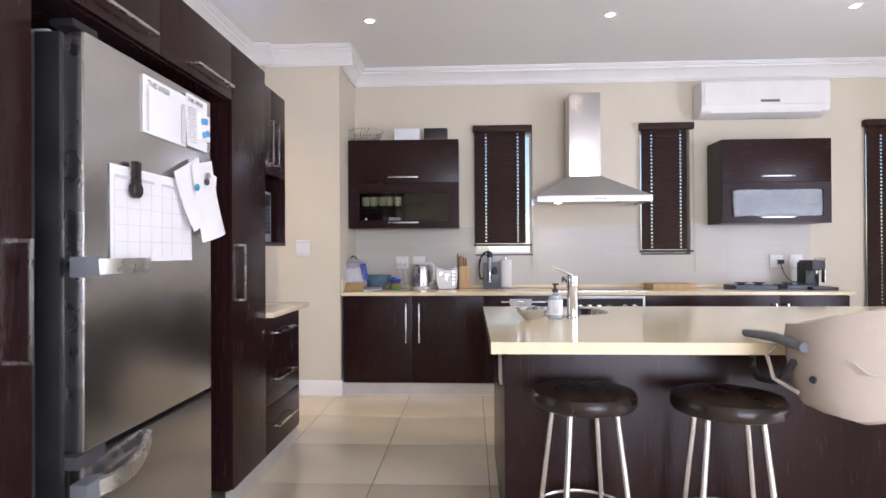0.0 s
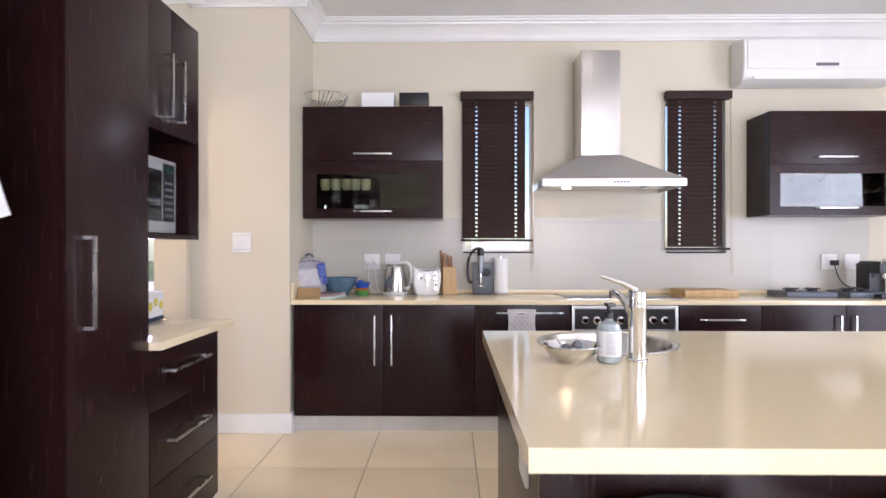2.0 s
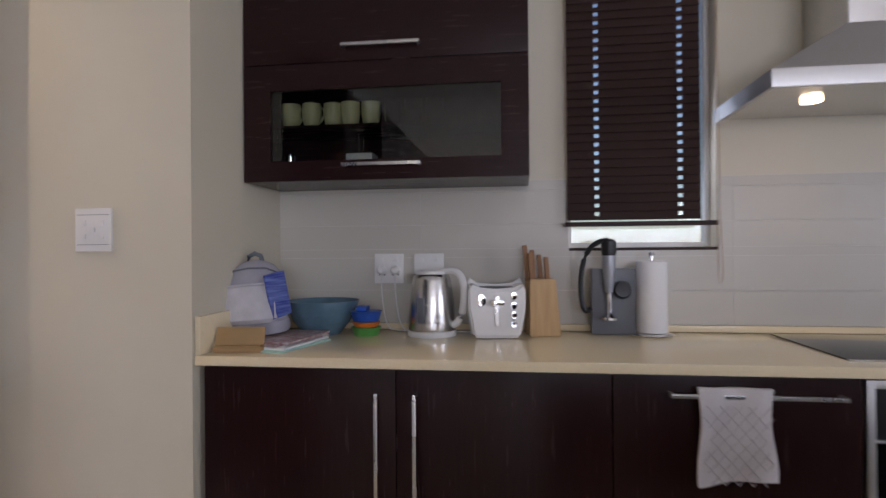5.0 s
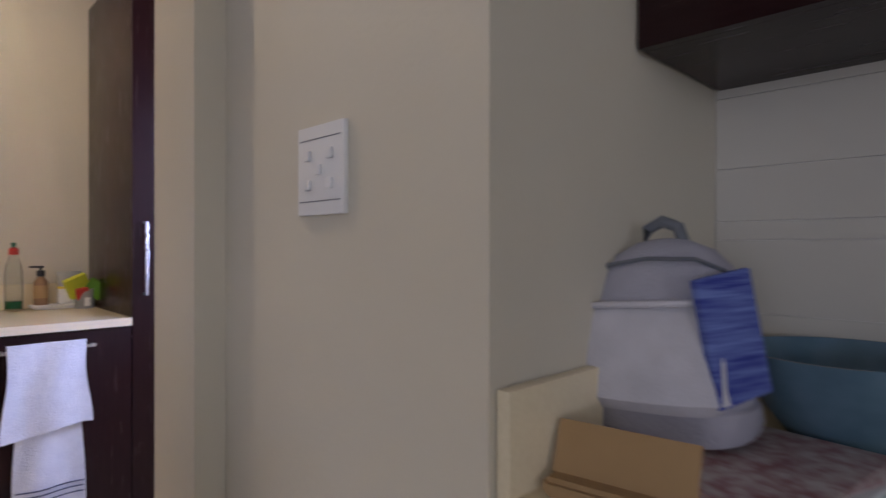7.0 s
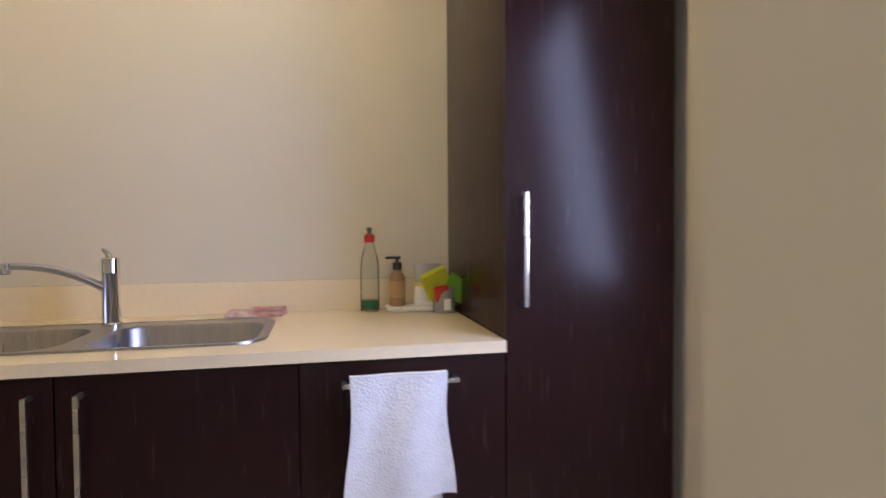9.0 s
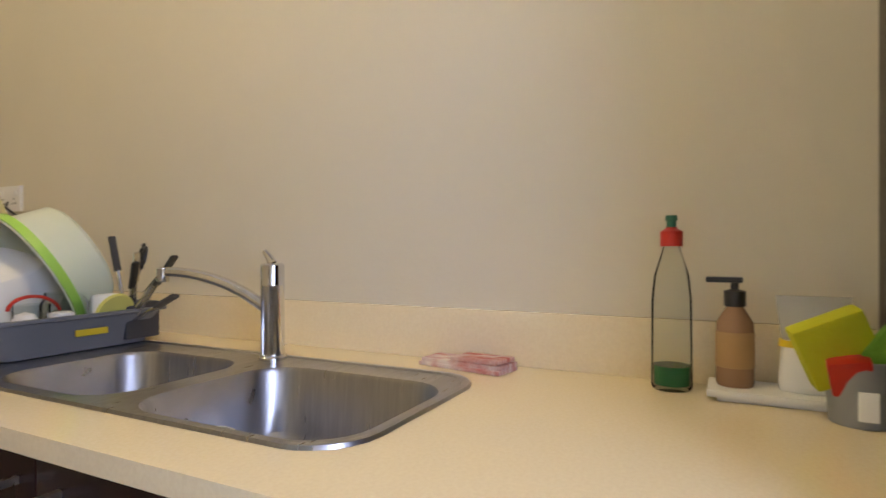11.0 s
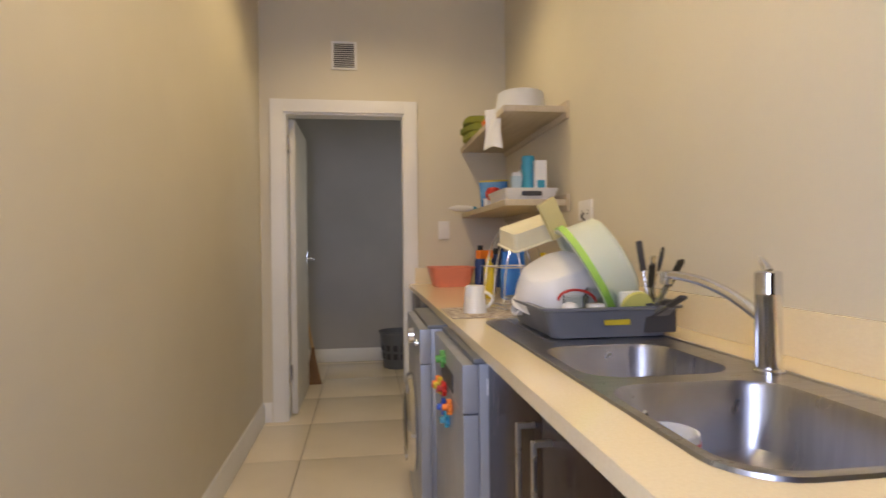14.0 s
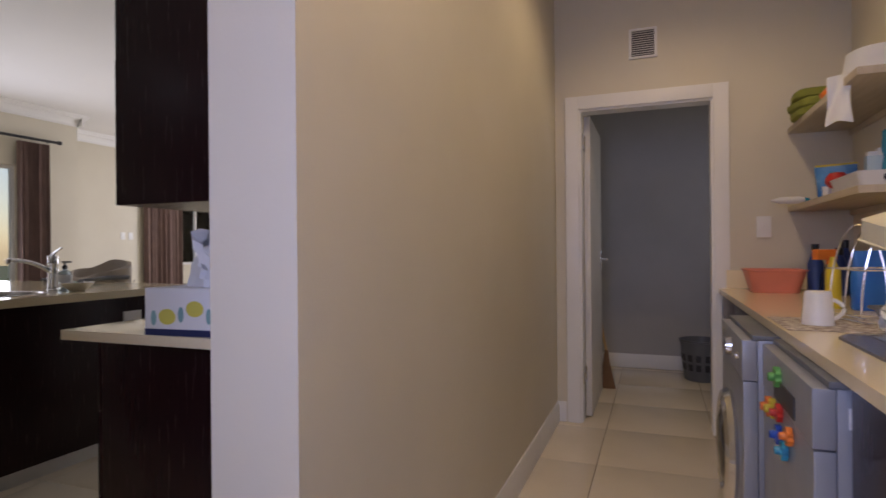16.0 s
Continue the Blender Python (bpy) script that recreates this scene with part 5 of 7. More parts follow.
part("bag_body", loft([(0, 0.09, 0.065, 0), (0.01, 0.104, 0.08, 0), (0.06, 0.108, 0.085, 0), (0.13, 0.106, 0.08, 0), (0.19, 0.10, 0.07, 0.006), (0.225, 0.088, 0.056, 0.012), (0.25, 0.066, 0.042, 0.016), (0.266, 0.034, 0.024, 0.018), (0.27, 0.01, 0.01, 0.018)]), M_MESH, bp)
part("mesh_pocket", loft([(0.045, 0.085, 0.03, -0.062), (0.06, 0.098, 0.042, -0.06), (0.11, 0.096, 0.04, -0.056), (0.165, 0.092, 0.03, -0.05), (0.182, 0.09, 0.026, -0.046), (0.186, 0.084, 0.018, -0.044)]), M_MESHL, bp, "pale mesh front pocket")
part("pocket_hem", tube(bmesh.new(), [(-0.094, -0.046, 0.178), (-0.08, -0.068, 0.180), (-0.04, -0.080, 0.182), (0.02, -0.081, 0.183), (0.07, -0.071, 0.183), (0.09, -0.05, 0.184)], 0.005, 8), M_MESHL, bp, "gathered elastic hem")
part("printed_panel", newbox(-0.048, -0.006, 0, 0.048, 0.006, 0.16, 0.005, pose(0.106, -0.036, 0.06, -2, -7, 66)), M_BLUEFAB, bp, "blue printed side panel")
part("base_band", loft([(0.003, 0.105, 0.08, 0), (0.02, 0.112, 0.088, 0), (0.045, 0.113, 0.089, 0), (0.05, 0.108, 0.084, 0)]), M_MESH, bp)
part("zip", tube(bmesh.new(), [(-0.088, -0.01, 0.215), (-0.06, -0.036, 0.236), (0.0, -0.046, 0.242), (0.06, -0.036, 0.238), (0.088, -0.008, 0.22)], 0.0035, 6), M_GREY, bp, "grey zip")
part("grab_loop", tube(bmesh.new(), [(-0.03, 0.02, 0.255), (-0.022, 0.02, 0.285), (0.0, 0.02, 0.295), (0.022, 0.02, 0.285), (0.03, 0.02, 0.255)], 0.009, 8), M_GREY, bp)
bl = thing("ceramic_bowl", pose(-0.90, 5.635, Z0) @ Matrix.Scale(1.09, 4), "large blue grey ceramic bowl with crackle glaze", "bowl")
part("bowl", lathe(bmesh.new(), [(0, 0), (0.065, 0), (0.07, 0.006), (0.10, 0.045), (0.128, 0.105), (0.133, 0.118), (0.128, 0.118), (0.120, 0.105), (0.093, 0.05), (0.06, 0.014), (0, 0.012)], 40), M_BOWLBLUE, bl)
tubs = thing("plastic_tubs", pose(-0.715, 5.60, Z0), "stacked green, orange and blue plastic snack tubs", "food tubs")
for z0_, z1_, r, m2 in ((0, 0.032, 0.055, M_GREEN), (0.033, 0.052, 0.052, M_ORANGE), (0.053, 0.092, 0.058, M_BLUE)):
    part("tub", lathe(bmesh.new(), [(0, z0_), (r - 0.01, z0_), (r, z1_ - 0.004), (r + 0.003, z1_), (0, z1_)], 24), m2, tubs)
part("lid_knob", newbox(-0.03, -0.035, 0.092, 0.01, 0.02, 0.112, 0.006), M_BLUE, tubs)
mg = thing("magazine_pile", pose(-0.965, 5.365, Z0, 0, 0, -14), "pile of magazines with a mint cover", "magazines")
for i, (m2, dx, dy, r) in enumerate([(M_MINT, 0.03, -0.01, 0), (M_PAPER, 0.02, 0, 3), (M_MAG, 0.0, 0.02, -4), (M_MAG, 0.01, 0.03, 6)]):
    part("magazine", newbox(-0.10, -0.14, 0, 0.10, 0.14, 0.0065, 0.001, pose(dx, dy, i * 0.0068, 0, 0, r)), m2, mg)
en = thing("brown_envelope", pose(-1.05, 5.245, Z0, 0, 0, 8), "open brown paper envelope lying on the countertop", "envelope")
b = bmesh.new()
prism(b, [(-0.06, -0.06), (0.10, -0.06), (0.10, 0.07), (-0.06, 0.07)], 0, 0.022)
bmesh.ops.bevel(b, geom=list(b.edges), offset=0.006, segments=2, affect="EDGES")
part("envelope_body", b, M_KRAFT, en)
part("envelope_flap", newbox(-0.058, 0, 0, 0.098, 0.003, 0.06, 0.001, pose(0, -0.035, 0.021, -22)), M_KRAFT, en)

cb = solid("chopping_board", newbox(-0.19, -0.14, 0, 0.19, 0.14, 0.05, 0.004), M_BEECH, "thick pale wooden chopping board", "chopping board", pose(1.83, 5.52, Z0))
M_SLATE = colour("slate_blue_metal", (0.10, 0.12, 0.16), 0.4)
for x, w in ((2.55, 0.36), (2.95, 0.26)):
    ty = thing("gas_plate", pose(x, 5.52, Z0), "dark slate countertop gas plate with pan supports", "cooker", "gas plates")
    part("body", newbox(-w / 2, -0.13, 0, w / 2, 0.13, 0.035, 0.004), M_SLATE, ty)
    for k in (-1, 1):
        part("burner", lathe(bmesh.new(), [(0, 0.035), (0.035, 0.035), (0.035, 0.047), (0.02, 0.053), (0, 0.053)], 18, pose(k * w * 0.22, 0, 0)), M_BLACK, ty)
        bb = bmesh.new()
        for a in (0, 90):
            box(bb, -0.06, -0.004, 0.05, 0.06, 0.004, 0.06, 0.001, pose(k * w * 0.22, 0, 0, 0, 0, a))
        part("pan_support", bb, M_DGREY, ty)
cm = thing("coffee_machine", pose(3.08, 5.50, Z0), "black capsule coffee machine with a chrome spout", "coffee machine")
part("drip_tray", newbox(-0.09, -0.18, 0, 0.13, 0.10, 0.025, 0.005), M_BLACK, cm)
part("body", newbox(-0.06, -0.02, 0.025, 0.06, 0.12, 0.24, 0.012), M_BLACK, cm)
part("head", newbox(-0.058, -0.12, 0.17, 0.058, 0.10, 0.26, 0.018), M_BLACK, cm)
part("spout", lathe(bmesh.new(), [(0, 0.13), (0.010, 0.13), (0.012, 0.17), (0, 0.17)], 14, pose(0, -0.08, 0)), M_CHROME, cm)
part("lever", tube(bmesh.new(), [(-0.045, -0.11, 0.245), (-0.045, -0.135, 0.275), (0.045, -0.135, 0.275), (0.045, -0.11, 0.245)], 0.007, 8), M_CHROME, cm)
part("side_chrome", newbox(0.0605, -0.10, 0.06, 0.066, -0.05, 0.22, 0.002), M_CHROME, cm)

# on top of and inside the wall cabinet
wb = thing("wire_bowl", pose(-0.99, 5.60, 2.2955), "silver woven wire fruit bowl on the wall cabinet", "bowl")
for k in range(30):
    a, a2 = 2 * math.pi * k / 30, 2 * math.pi * (k + 2.2) / 30
    part("wire", tube(bmesh.new(), bend((0.07 * math.cos(a), 0.07 * math.sin(a), 0.004), (0.13 * math.cos((a + a2) / 2), 0.13 * math.sin((a + a2) / 2), 0.02), (0.165 * math.cos(a2), 0.165 * math.sin(a2), 0.11), 5), 0.003, 5), M_CHROME, wb)
for r, z in ((0.07, 0.004), (0.165, 0.11)):
    part("ring", tube(bmesh.new(), [(r * math.cos(2 * math.pi * i / 30), r * math.sin(2 * math.pi * i / 30), z) for i in range(30)], 0.0035, 6, True), M_CHROME, wb)
solid("white_box", newbox(-0.12, -0.07, 0, 0.12, 0.07, 0.115, 0.003), M_PAPER, "plain white carton on the wall cabinet", "box", pose(-0.585, 5.58, 2.2955))
e = thing("black_box", pose(-0.315, 5.58, 2.2955), "dark box with a wooden base on the wall cabinet", "box")
part("box_body", newbox(-0.11, -0.07, 0.016, 0.11, 0.07, 0.115, 0.003), M_BLACK, e)
part("box_base", newbox(-0.11, -0.07, 0, 0.11, 0.07, 0.0155, 0.001), M_KNIFEWOOD, e)


def cup(m, material, r=0.036, h=0.085, label="cream glazed cup on a cabinet shelf", group="cupboard cups", handle=True):
    e = thing("cup", m, label, "cup", group)
    part("cup_body", lathe(bmesh.new(), [(0, 0), (r * 0.72, 0), (r * 0.8, 0.004), (r, h * 0.55), (r * 0.97, h), (r * 0.9, h), (r * 0.92, h * 0.55), (r * 0.7, 0.008), (0, 0.007)], 22), material, e)
    if handle:
        part("cup_handle", tube(bmesh.new(), bend((r * 0.9, 0, h * 0.85), (r * 1.9, 0, h * 0.7), (r * 0.9, 0, h * 0.2), 7), 0.005, 6), material, e)
    return e


SHZ = 1.6850
c0 = cup(pose(-0.985, 5.55, SHZ), M_CREAMCUP)
for i, x in enumerate((-0.905, -0.825, -0.755, -0.68)):
    copy_thing(c0, pose(x, 5.55 + 0.01 * (i % 2), SHZ, 0, 0, 40 * i))
for x in (-0.60, -0.52, -0.44):
    gl_ = thing("drinking_glass", pose(x, 5.56, SHZ), "clear drinking glass on a cabinet shelf", "glass", "cupboard glasses")
    part("glass_body", lathe(bmesh.new(), [(0, 0), (0.028, 0), (0.034, 0.09), (0.032, 0.09), (0.026, 0.005), (0, 0.005)], 20), M_CLEAR, gl_)
solid("white_dish", newbox(-0.05, -0.04, 0, 0.05, 0.04, 0.085, 0.008), M_PLASTIC, "small white rectangular dish in the cabinet", "dish", pose(-0.71, 5.54, 1.4905))
solid("chrome_shaker", lathe(bmesh.new(), [(0, 0), (0.02, 0), (0.016, 0.05), (0.02, 0.085), (0, 0.10)], 18), M_CHROME, "small chrome shaker in the cabinet", "shaker", pose(-0.98, 5.53, 1.4905))
for x in (2.50, 2.72, 2.95):
    gl_ = thing("drinking_glass", pose(x, 5.57, 1.6825), "clear wine glass on a cabinet shelf", "glass", "cupboard glasses")
    part("glass_body", lathe(bmesh.new(), [(0, 0), (0.03, 0), (0.004, 0.006), (0.004, 0.06), (0.03, 0.09), (0.032, 0.13), (0.03, 0.13), (0.027, 0.09), (0, 0.066)], 20), M_CLEAR, gl_)


# ---- curtains ----
def curtain(x, y0, y1, z1, label, seed):
    bm = bmesh.new()
    n, ph = 90, seed
    f_, k_ = [], []
    for i in range(n + 1):
        u = i / n
        d = 0.035 * math.sin(2 * math.pi * u * 7 + ph) + 0.012 * math.sin(2 * math.pi * u * 16 + 2 * ph)
        for lst, off in ((f_, 0), (k_, 0.004)):
            lst.append([bm.verts.new((x + d * (0.8 + 0.3 * t) + off, y0 + (y1 - y0) * u, 0.02 + (z1 - 0.02) * (1 - t))) for t in (0, 0.5, 1)])
    for lst in (f_, k_):
        for i in range(n):
            for j in range(2):
                bm.faces.new((lst[i][j], lst[i + 1][j], lst[i + 1][j + 1], lst[i][j + 1]))
    for i in range(n):
        for j in (0, 2):
            bm.faces.new((f_[i][j], f_[i + 1][j], k_[i + 1][j], k_[i][j]))
    for i in (0, n):
        for j in range(2):
            bm.faces.new((f_[i][j], f_[i][j + 1], k_[i][j + 1], k_[i][j]))
    return solid("curtain", bm, M_CURTAIN, label, "curtain", None, "sitting room curtains")


curtain(4.60, 0.10, 0.50, 2.55, "mauve brown curtain drawn back beside glazed doors", 1.0)
curtain(5.50, -3.0, -2.15, 2.45, "mauve brown curtain drawn back beside a window", 2.2)
for x, y0, y1, z in ((4.60, -0.02, 3.7, 2.60), (5.50, -4.1, -2.05, 2.50)):
    cr = thing("curtain_rail", pose(x, y0, z), "black curtain rail with end caps", "curtain rail", "curtain rails")
    part("pole", tube(bmesh.new(), [(0, 0, 0), (0, y1 - y0, 0)], 0.018, 12), M_BLACK, cr)
    for yy in (0, y1 - y0):
        part("end_cap", lathe(bmesh.new(), [(0, -0.02), (0.026, -0.02), (0.026, 0.02), (0, 0.02)], 14, pose(0, yy, 0, 90)), M_BLACK, cr)
    for yy in (0.1, y1 - y0 - 0.1):
        part("bracket", newbox(0, yy - 0.01, -0.012, 0.098, yy + 0.01, 0.012), M_BLACK, cr)
for yy in (-1.80, -1.95):
    plate("light_switch", pose(5.60, yy, 1.42, 0, 0, -90), 0.08, 0.12, "white switch plate on the far wall", "light switch", [(0, 0)], (), "far switches")

# ---- scullery cabinets ----
SF = -3.165     # face of the scullery units


def scullery_unit(name, y0, y1, z0, z1, fronts, label, **k):
    return cabinet(name, pose(SF, y0, 0, 0, 0, 90), y1 - y0, z0, z1, 0.67, fronts, label, "cabinet", "scullery units", **k)


scullery_unit("base_cabinet", 3.86, 4.83, 0.105, 0.868, [(0, 0.11, 0.45, 0.865, ((0.405, 0.54), (0.405, 0.828))), (0.45, 0.11, 0.97, 0.865, ((0.505, 0.54), (0.505, 0.828)))], "dark wenge sink cabinet with bar handles", plinth=0.10, hollow=True)
scullery_unit("base_cabinet", 4.83, 5.345, 0.105, 0.868, [(0, 0.11, 0.515, 0.865, ((0.10, 0.812), (0.385, 0.812)))], "dark wenge cabinet with a towel on its bar handle", plinth=0.10)
scullery_unit("tall_cabinet", 5.345, 5.83, 0.0, 2.30, [(0, 0.10, 0.485, 2.295, ((0.045, 0.985), (0.045, 1.275)))], "tall dark wenge broom cupboard at the counter end")
scullery_unit("end_panel", 1.425, 1.46, 0.0, 0.868, [], "dark end panel beside the washing machine")

# countertop with the sink cut-out
SKX0, SKX1, SKY0, SKY1 = -3.69, -3.25, 3.36, 4.745
b = slab_with_hole(WX + 0.002, 3.70, -3.148, 4.80, 0.87, 0.90, -3.455, 4.305, 0.192, 0.428, 48, 6.0)
box(b, WX + 0.002, 1.422, 0.87, -3.148, 3.70, 0.90)
box(b, WX + 0.002, 4.80, 0.87, -3.148, 5.342, 0.90)
bmesh.ops.remove_doubles(b, verts=b.verts, dist=0.0002)
sct = solid("scullery_countertop", b, M_QUARTZ, "cream quartz scullery countertop with an inset sink", "countertop")
part("upstand", newbox(WX + 0.002, 1.44, 0.9005, WX + 0.02, 5.342, 1.01, 0.001), M_QUARTZ, sct)
part("upstand", newbox(WX + 0.002, 1.422, 0.9005, -3.19, 1.439, 1.01, 0.001), M_QUARTZ, sct)


def rr(x0, y0, x1, y1, r, n=6):
    """A rounded rectangle outline."""
    pts = []
    for cx, cy, a0 in ((x1 - r, y1 - r, 0), (x0 + r, y1 - r, 90), (x0 + r, y0 + r, 180), (x1 - r, y0 + r, 270)):
        for i in range(n + 1):
            a = math.radians(a0 + 90 * i / n)
            pts.append((cx + r * math.cos(a), cy + r * math.sin(a)))
    return pts


def loft_outlines(bm, rows):
    rings = [[bm.verts.new((x, y, z)) for x, y in pts] for pts, z in rows]
    n = len(rings[0])
    for a, c in zip(rings, rings[1:]):
        for i in range(n):
            bm.faces.new((a[i], a[(i + 1) % n], c[(i + 1) % n], c[i]))
    return rings


ds = thing("double_sink", pose(0, 0, 0.9), "stainless double bowl sink with a drainer", "sink")
BOWLS = [(-3.605, 3.91, -3.282, 4.255), (-3.61, 4.31, -3.272, 4.72)]
b = bmesh.new()
# deck: strips round the two bowls, with a rolled outer rim
loft_outlines(b, [(rr(SKX0, SKY0, SKX1, SKY1, 0.09), 0.0005), (rr(SKX0 + 0.002, SKY0 + 0.002, SKX1 - 0.002, SKY1 - 0.002, 0.088), 0.006), (rr(SKX0 + 0.012, SKY0 + 0.012, SKX1 - 0.012, SKY1 - 0.012, 0.08), 0.006), (rr(SKX0 + 0.016, SKY0 + 0.016, SKX1 - 0.016, SKY1 - 0.016, 0.078), 0.003)])
part("rim", b, M_SINK, ds)
deck = bmesh.new()
inner = rr(SKX0 + 0.016, SKY0 + 0.016, SKX1 - 0.016, SKY1 - 0.016, 0.078)
ov_ = [deck.verts.new((x, y, 0.003)) for x, y in inner]
holes = []
edges = [deck.edges.new((ov_[i], ov_[(i + 1) % len(ov_)])) for i in range(len(ov_))]
for x0, y0, x1, y1 in BOWLS:
    hv = [deck.verts.new((x, y, 0.003)) for x, y in rr(x0, y0, x1, y1, 0.085)]
    edges += [deck.edges.new((hv[i], hv[(i + 1) % len(hv)])) for i in range(len(hv))]
bmesh.ops.triangle_fill(deck, edges=edges, use_beauty=True)
part("deck", deck, M_SINK, ds)
for x0, y0, x1, y1 in BOWLS:
    b = bmesh.new()
    rings = loft_outlines(b, [(rr(x0, y0, x1, y1, 0.085), 0.003), (rr(x0 + 0.004, y0 + 0.004, x1 - 0.004, y1 - 0.004, 0.083), -0.004), (rr(x0 + 0.012, y0 + 0.012, x1 - 0.012, y1 - 0.012, 0.08), -0.12), (rr(x0 + 0.03, y0 + 0.03, x1 - 0.03, y1 - 0.03, 0.07), -0.145), (rr(x0 + 0.10, y0 + 0.12, x1 - 0.10, y1 - 0.12, 0.03), -0.15)])
    b.faces.new(rings[-1])
    bowl_ = part("bowl", b, M_SINK, ds)
    part("drain", lathe(bmesh.new(), [(0, -0.146), (0.03, -0.146), (0.036, -0.1485)], 20, pose((x0 + x1) / 2, (y0 + y1) / 2, 0)), M_CHROME, bowl_)
b = bmesh.new()
for i in range(6):
    box(b, -3.60 + i * 0.05, 3.40, 0.003, -3.585 + i * 0.05, 3.80, 0.006, 0.001)
part("drainer_ribs", b, M_SINK, ds)
mixer_tap(pose(-3.648, 4.27, 0.9032), "tall chrome mixer tap with a swivel spout", (0.085, -0.235, 0.075), 0.20, 0.025, (0.004, -0.02, 0.03))
cp = cup(pose(-3.36, 4.40, 0.7505, 0, 0, 60), M_PLASTIC, 0.05, 0.095, "white cup with a red pattern standing in the sink", "")
cp.name = "used_cup"
part("red_band", lathe(bmesh.new(), [(0.0505, 0.055), (0.051, 0.056), (0.0505, 0.082), (0.050, 0.083)], 24), M_RED, cp)
part("spoon", tube(bmesh.new(), [(-0.03, 0, 0.02), (0.06, -0.035, 0.14)], 0.0035, 6), M_CHROME, cp)

# ---- drying rack with dishes ----
dr = thing("dish_rack", pose(-3.525, 3.625, 0.906) @ Matrix.Diagonal((1.14, 1, 1, 1)), "grey plastic dish drying tray", "dish rack")
b = bmesh.new()
rows = [(rr(-0.145, -0.19, 0.145, 0.19, 0.03), 0), (rr(-0.17, -0.21, 0.17, 0.21, 0.03), 0.075), (rr(-0.182, -0.222, 0.182, 0.222, 0.035), 0.078), (rr(-0.182, -0.222, 0.182, 0.222, 0.035), 0.085), (rr(-0.166, -0.206, 0.166, 0.206, 0.03), 0.085), (rr(-0.14, -0.185, 0.14, 0.185, 0.03), 0.008)]
rings = loft_outlines(b, rows)
b.faces.new(rings[0]), b.faces.new(rings[-1])
part("tray", b, M_GREY, dr)
part("badge", newbox(-0.04, 0.2155, 0.035, 0.025, 0.2185, 0.05, 0.003, pose(0, -0.012, 0)), M_YELLOW, dr, "small yellow badge")
part("cutlery_holder", newbox(-0.16, 0.12, 0.01, -0.08, 0.205, 0.10, 0.006), M_DGREY, dr)


def dish(name, bm, m2, label, cat, m):
    return solid(name, bm, m2, label, cat, m, "drying dishes")


R = pose(-3.525, 3.625, 0.915)
dish("plastic_basin", loft([(0, 0.09, 0.075, 0), (0.006, 0.10, 0.085, 0), (0.05, 0.125, 0.105, 0), (0.10, 0.135, 0.118, 0), (0.105, 0.14, 0.122, 0), (0.10, 0.125, 0.108, 0), (0.02, 0.10, 0.085, 0)], 28), M_PLASTIC, "white plastic basin drying upside down", "basin", R @ pose(0.10, 0.0, 0.185, 165, 22, 20))
dish("food_container", lathe(bmesh.new(), [(0, 0), (0.11, 0), (0.12, 0.01), (0.135, 0.10), (0.142, 0.104), (0.138, 0.108), (0.128, 0.10), (0.112, 0.014), (0, 0.01)], 36), M_FROST, "large frosted plastic bowl drying on its side", "bowl", R @ pose(-0.085, 0.035, 0.215, 22, 122, 14) @ Matrix.Scale(1.12, 4))
dish("container_lid", lathe(bmesh.new(), [(0.137, 0.086), (0.1435, 0.087), (0.1445, 0.104), (0.141, 0.105), (0.136, 0.088)], 36), colour("lime_seal", (0.34, 0.62, 0.10), 0.4), "lime green sealing ring of a lid", "lid", R @ pose(-0.085, 0.035, 0.215, 22, 122, 14) @ Matrix.Scale(1.12, 4))
b = bmesh.new()
rings = loft_outlines(b, [(rr(-0.125, -0.07, 0.125, 0.07, 0.02), 0), (rr(-0.135, -0.08, 0.135, 0.08, 0.022), 0.075), (rr(-0.142, -0.087, 0.142, 0.087, 0.024), 0.078), (rr(-0.142, -0.087, 0.142, 0.087, 0.024), 0.084), (rr(-0.131, -0.076, 0.131, 0.076, 0.02), 0.082), (rr(-0.121, -0.066, 0.121, 0.066, 0.018), 0.004)])
b.faces.new(rings[0]), b.faces.new(rings[-1])
dish("food_tub", b, M_BOARD, "cream plastic tub upside down on the drying dishes", "tub", R @ pose(0.15, -0.10, 0.315, 165, 17, 14) @ Matrix.Scale(0.68, 4))
# the yellowed scoop, built as one rounded slab
dish("cutting_board", newbox(-0.04, -0.012, 0, 0.04, 0.012, 0.16, 0.010), colour("yellowed_plastic", (0.58, 0.50, 0.24), 0.5), "small yellowed plastic scoop leaning in the rack", "scoop", R @ pose(0.055, -0.06, 0.275, -8, 30, 8) @ Matrix.Scale(0.8, 4))
dish("glass_jar", lathe(bmesh.new(), [(0, 0), (0.05, 0), (0.052, 0.006), (0.052, 0.085), (0.045, 0.095), (0.043, 0.11), (0.039, 0.11), (0.041, 0.095), (0.047, 0.085), (0.047, 0.008), (0, 0.006)], 28), M_CLEAR, "clear glass jar upside down in the rack", "jar", R @ pose(0.0, 0.12, 0.012))
dish("glass_jar", lathe(bmesh.new(), [(0, 0), (0.033, 0), (0.036, 0.09), (0.033, 0.09), (0.03, 0.006), (0, 0.006)], 24), M_CLEAR, "clear drinking glass in the rack", "glass", R @ pose(0.085, 0.14, 0.012))
dish("small_cup", lathe(bmesh.new(), [(0, 0), (0.03, 0), (0.024, 0.05), (0.02, 0.052), (0, 0.052)], 22), M_PLASTIC, "small white cup upside down in the rack", "cup", R @ pose(0.035, 0.165, 0.03))
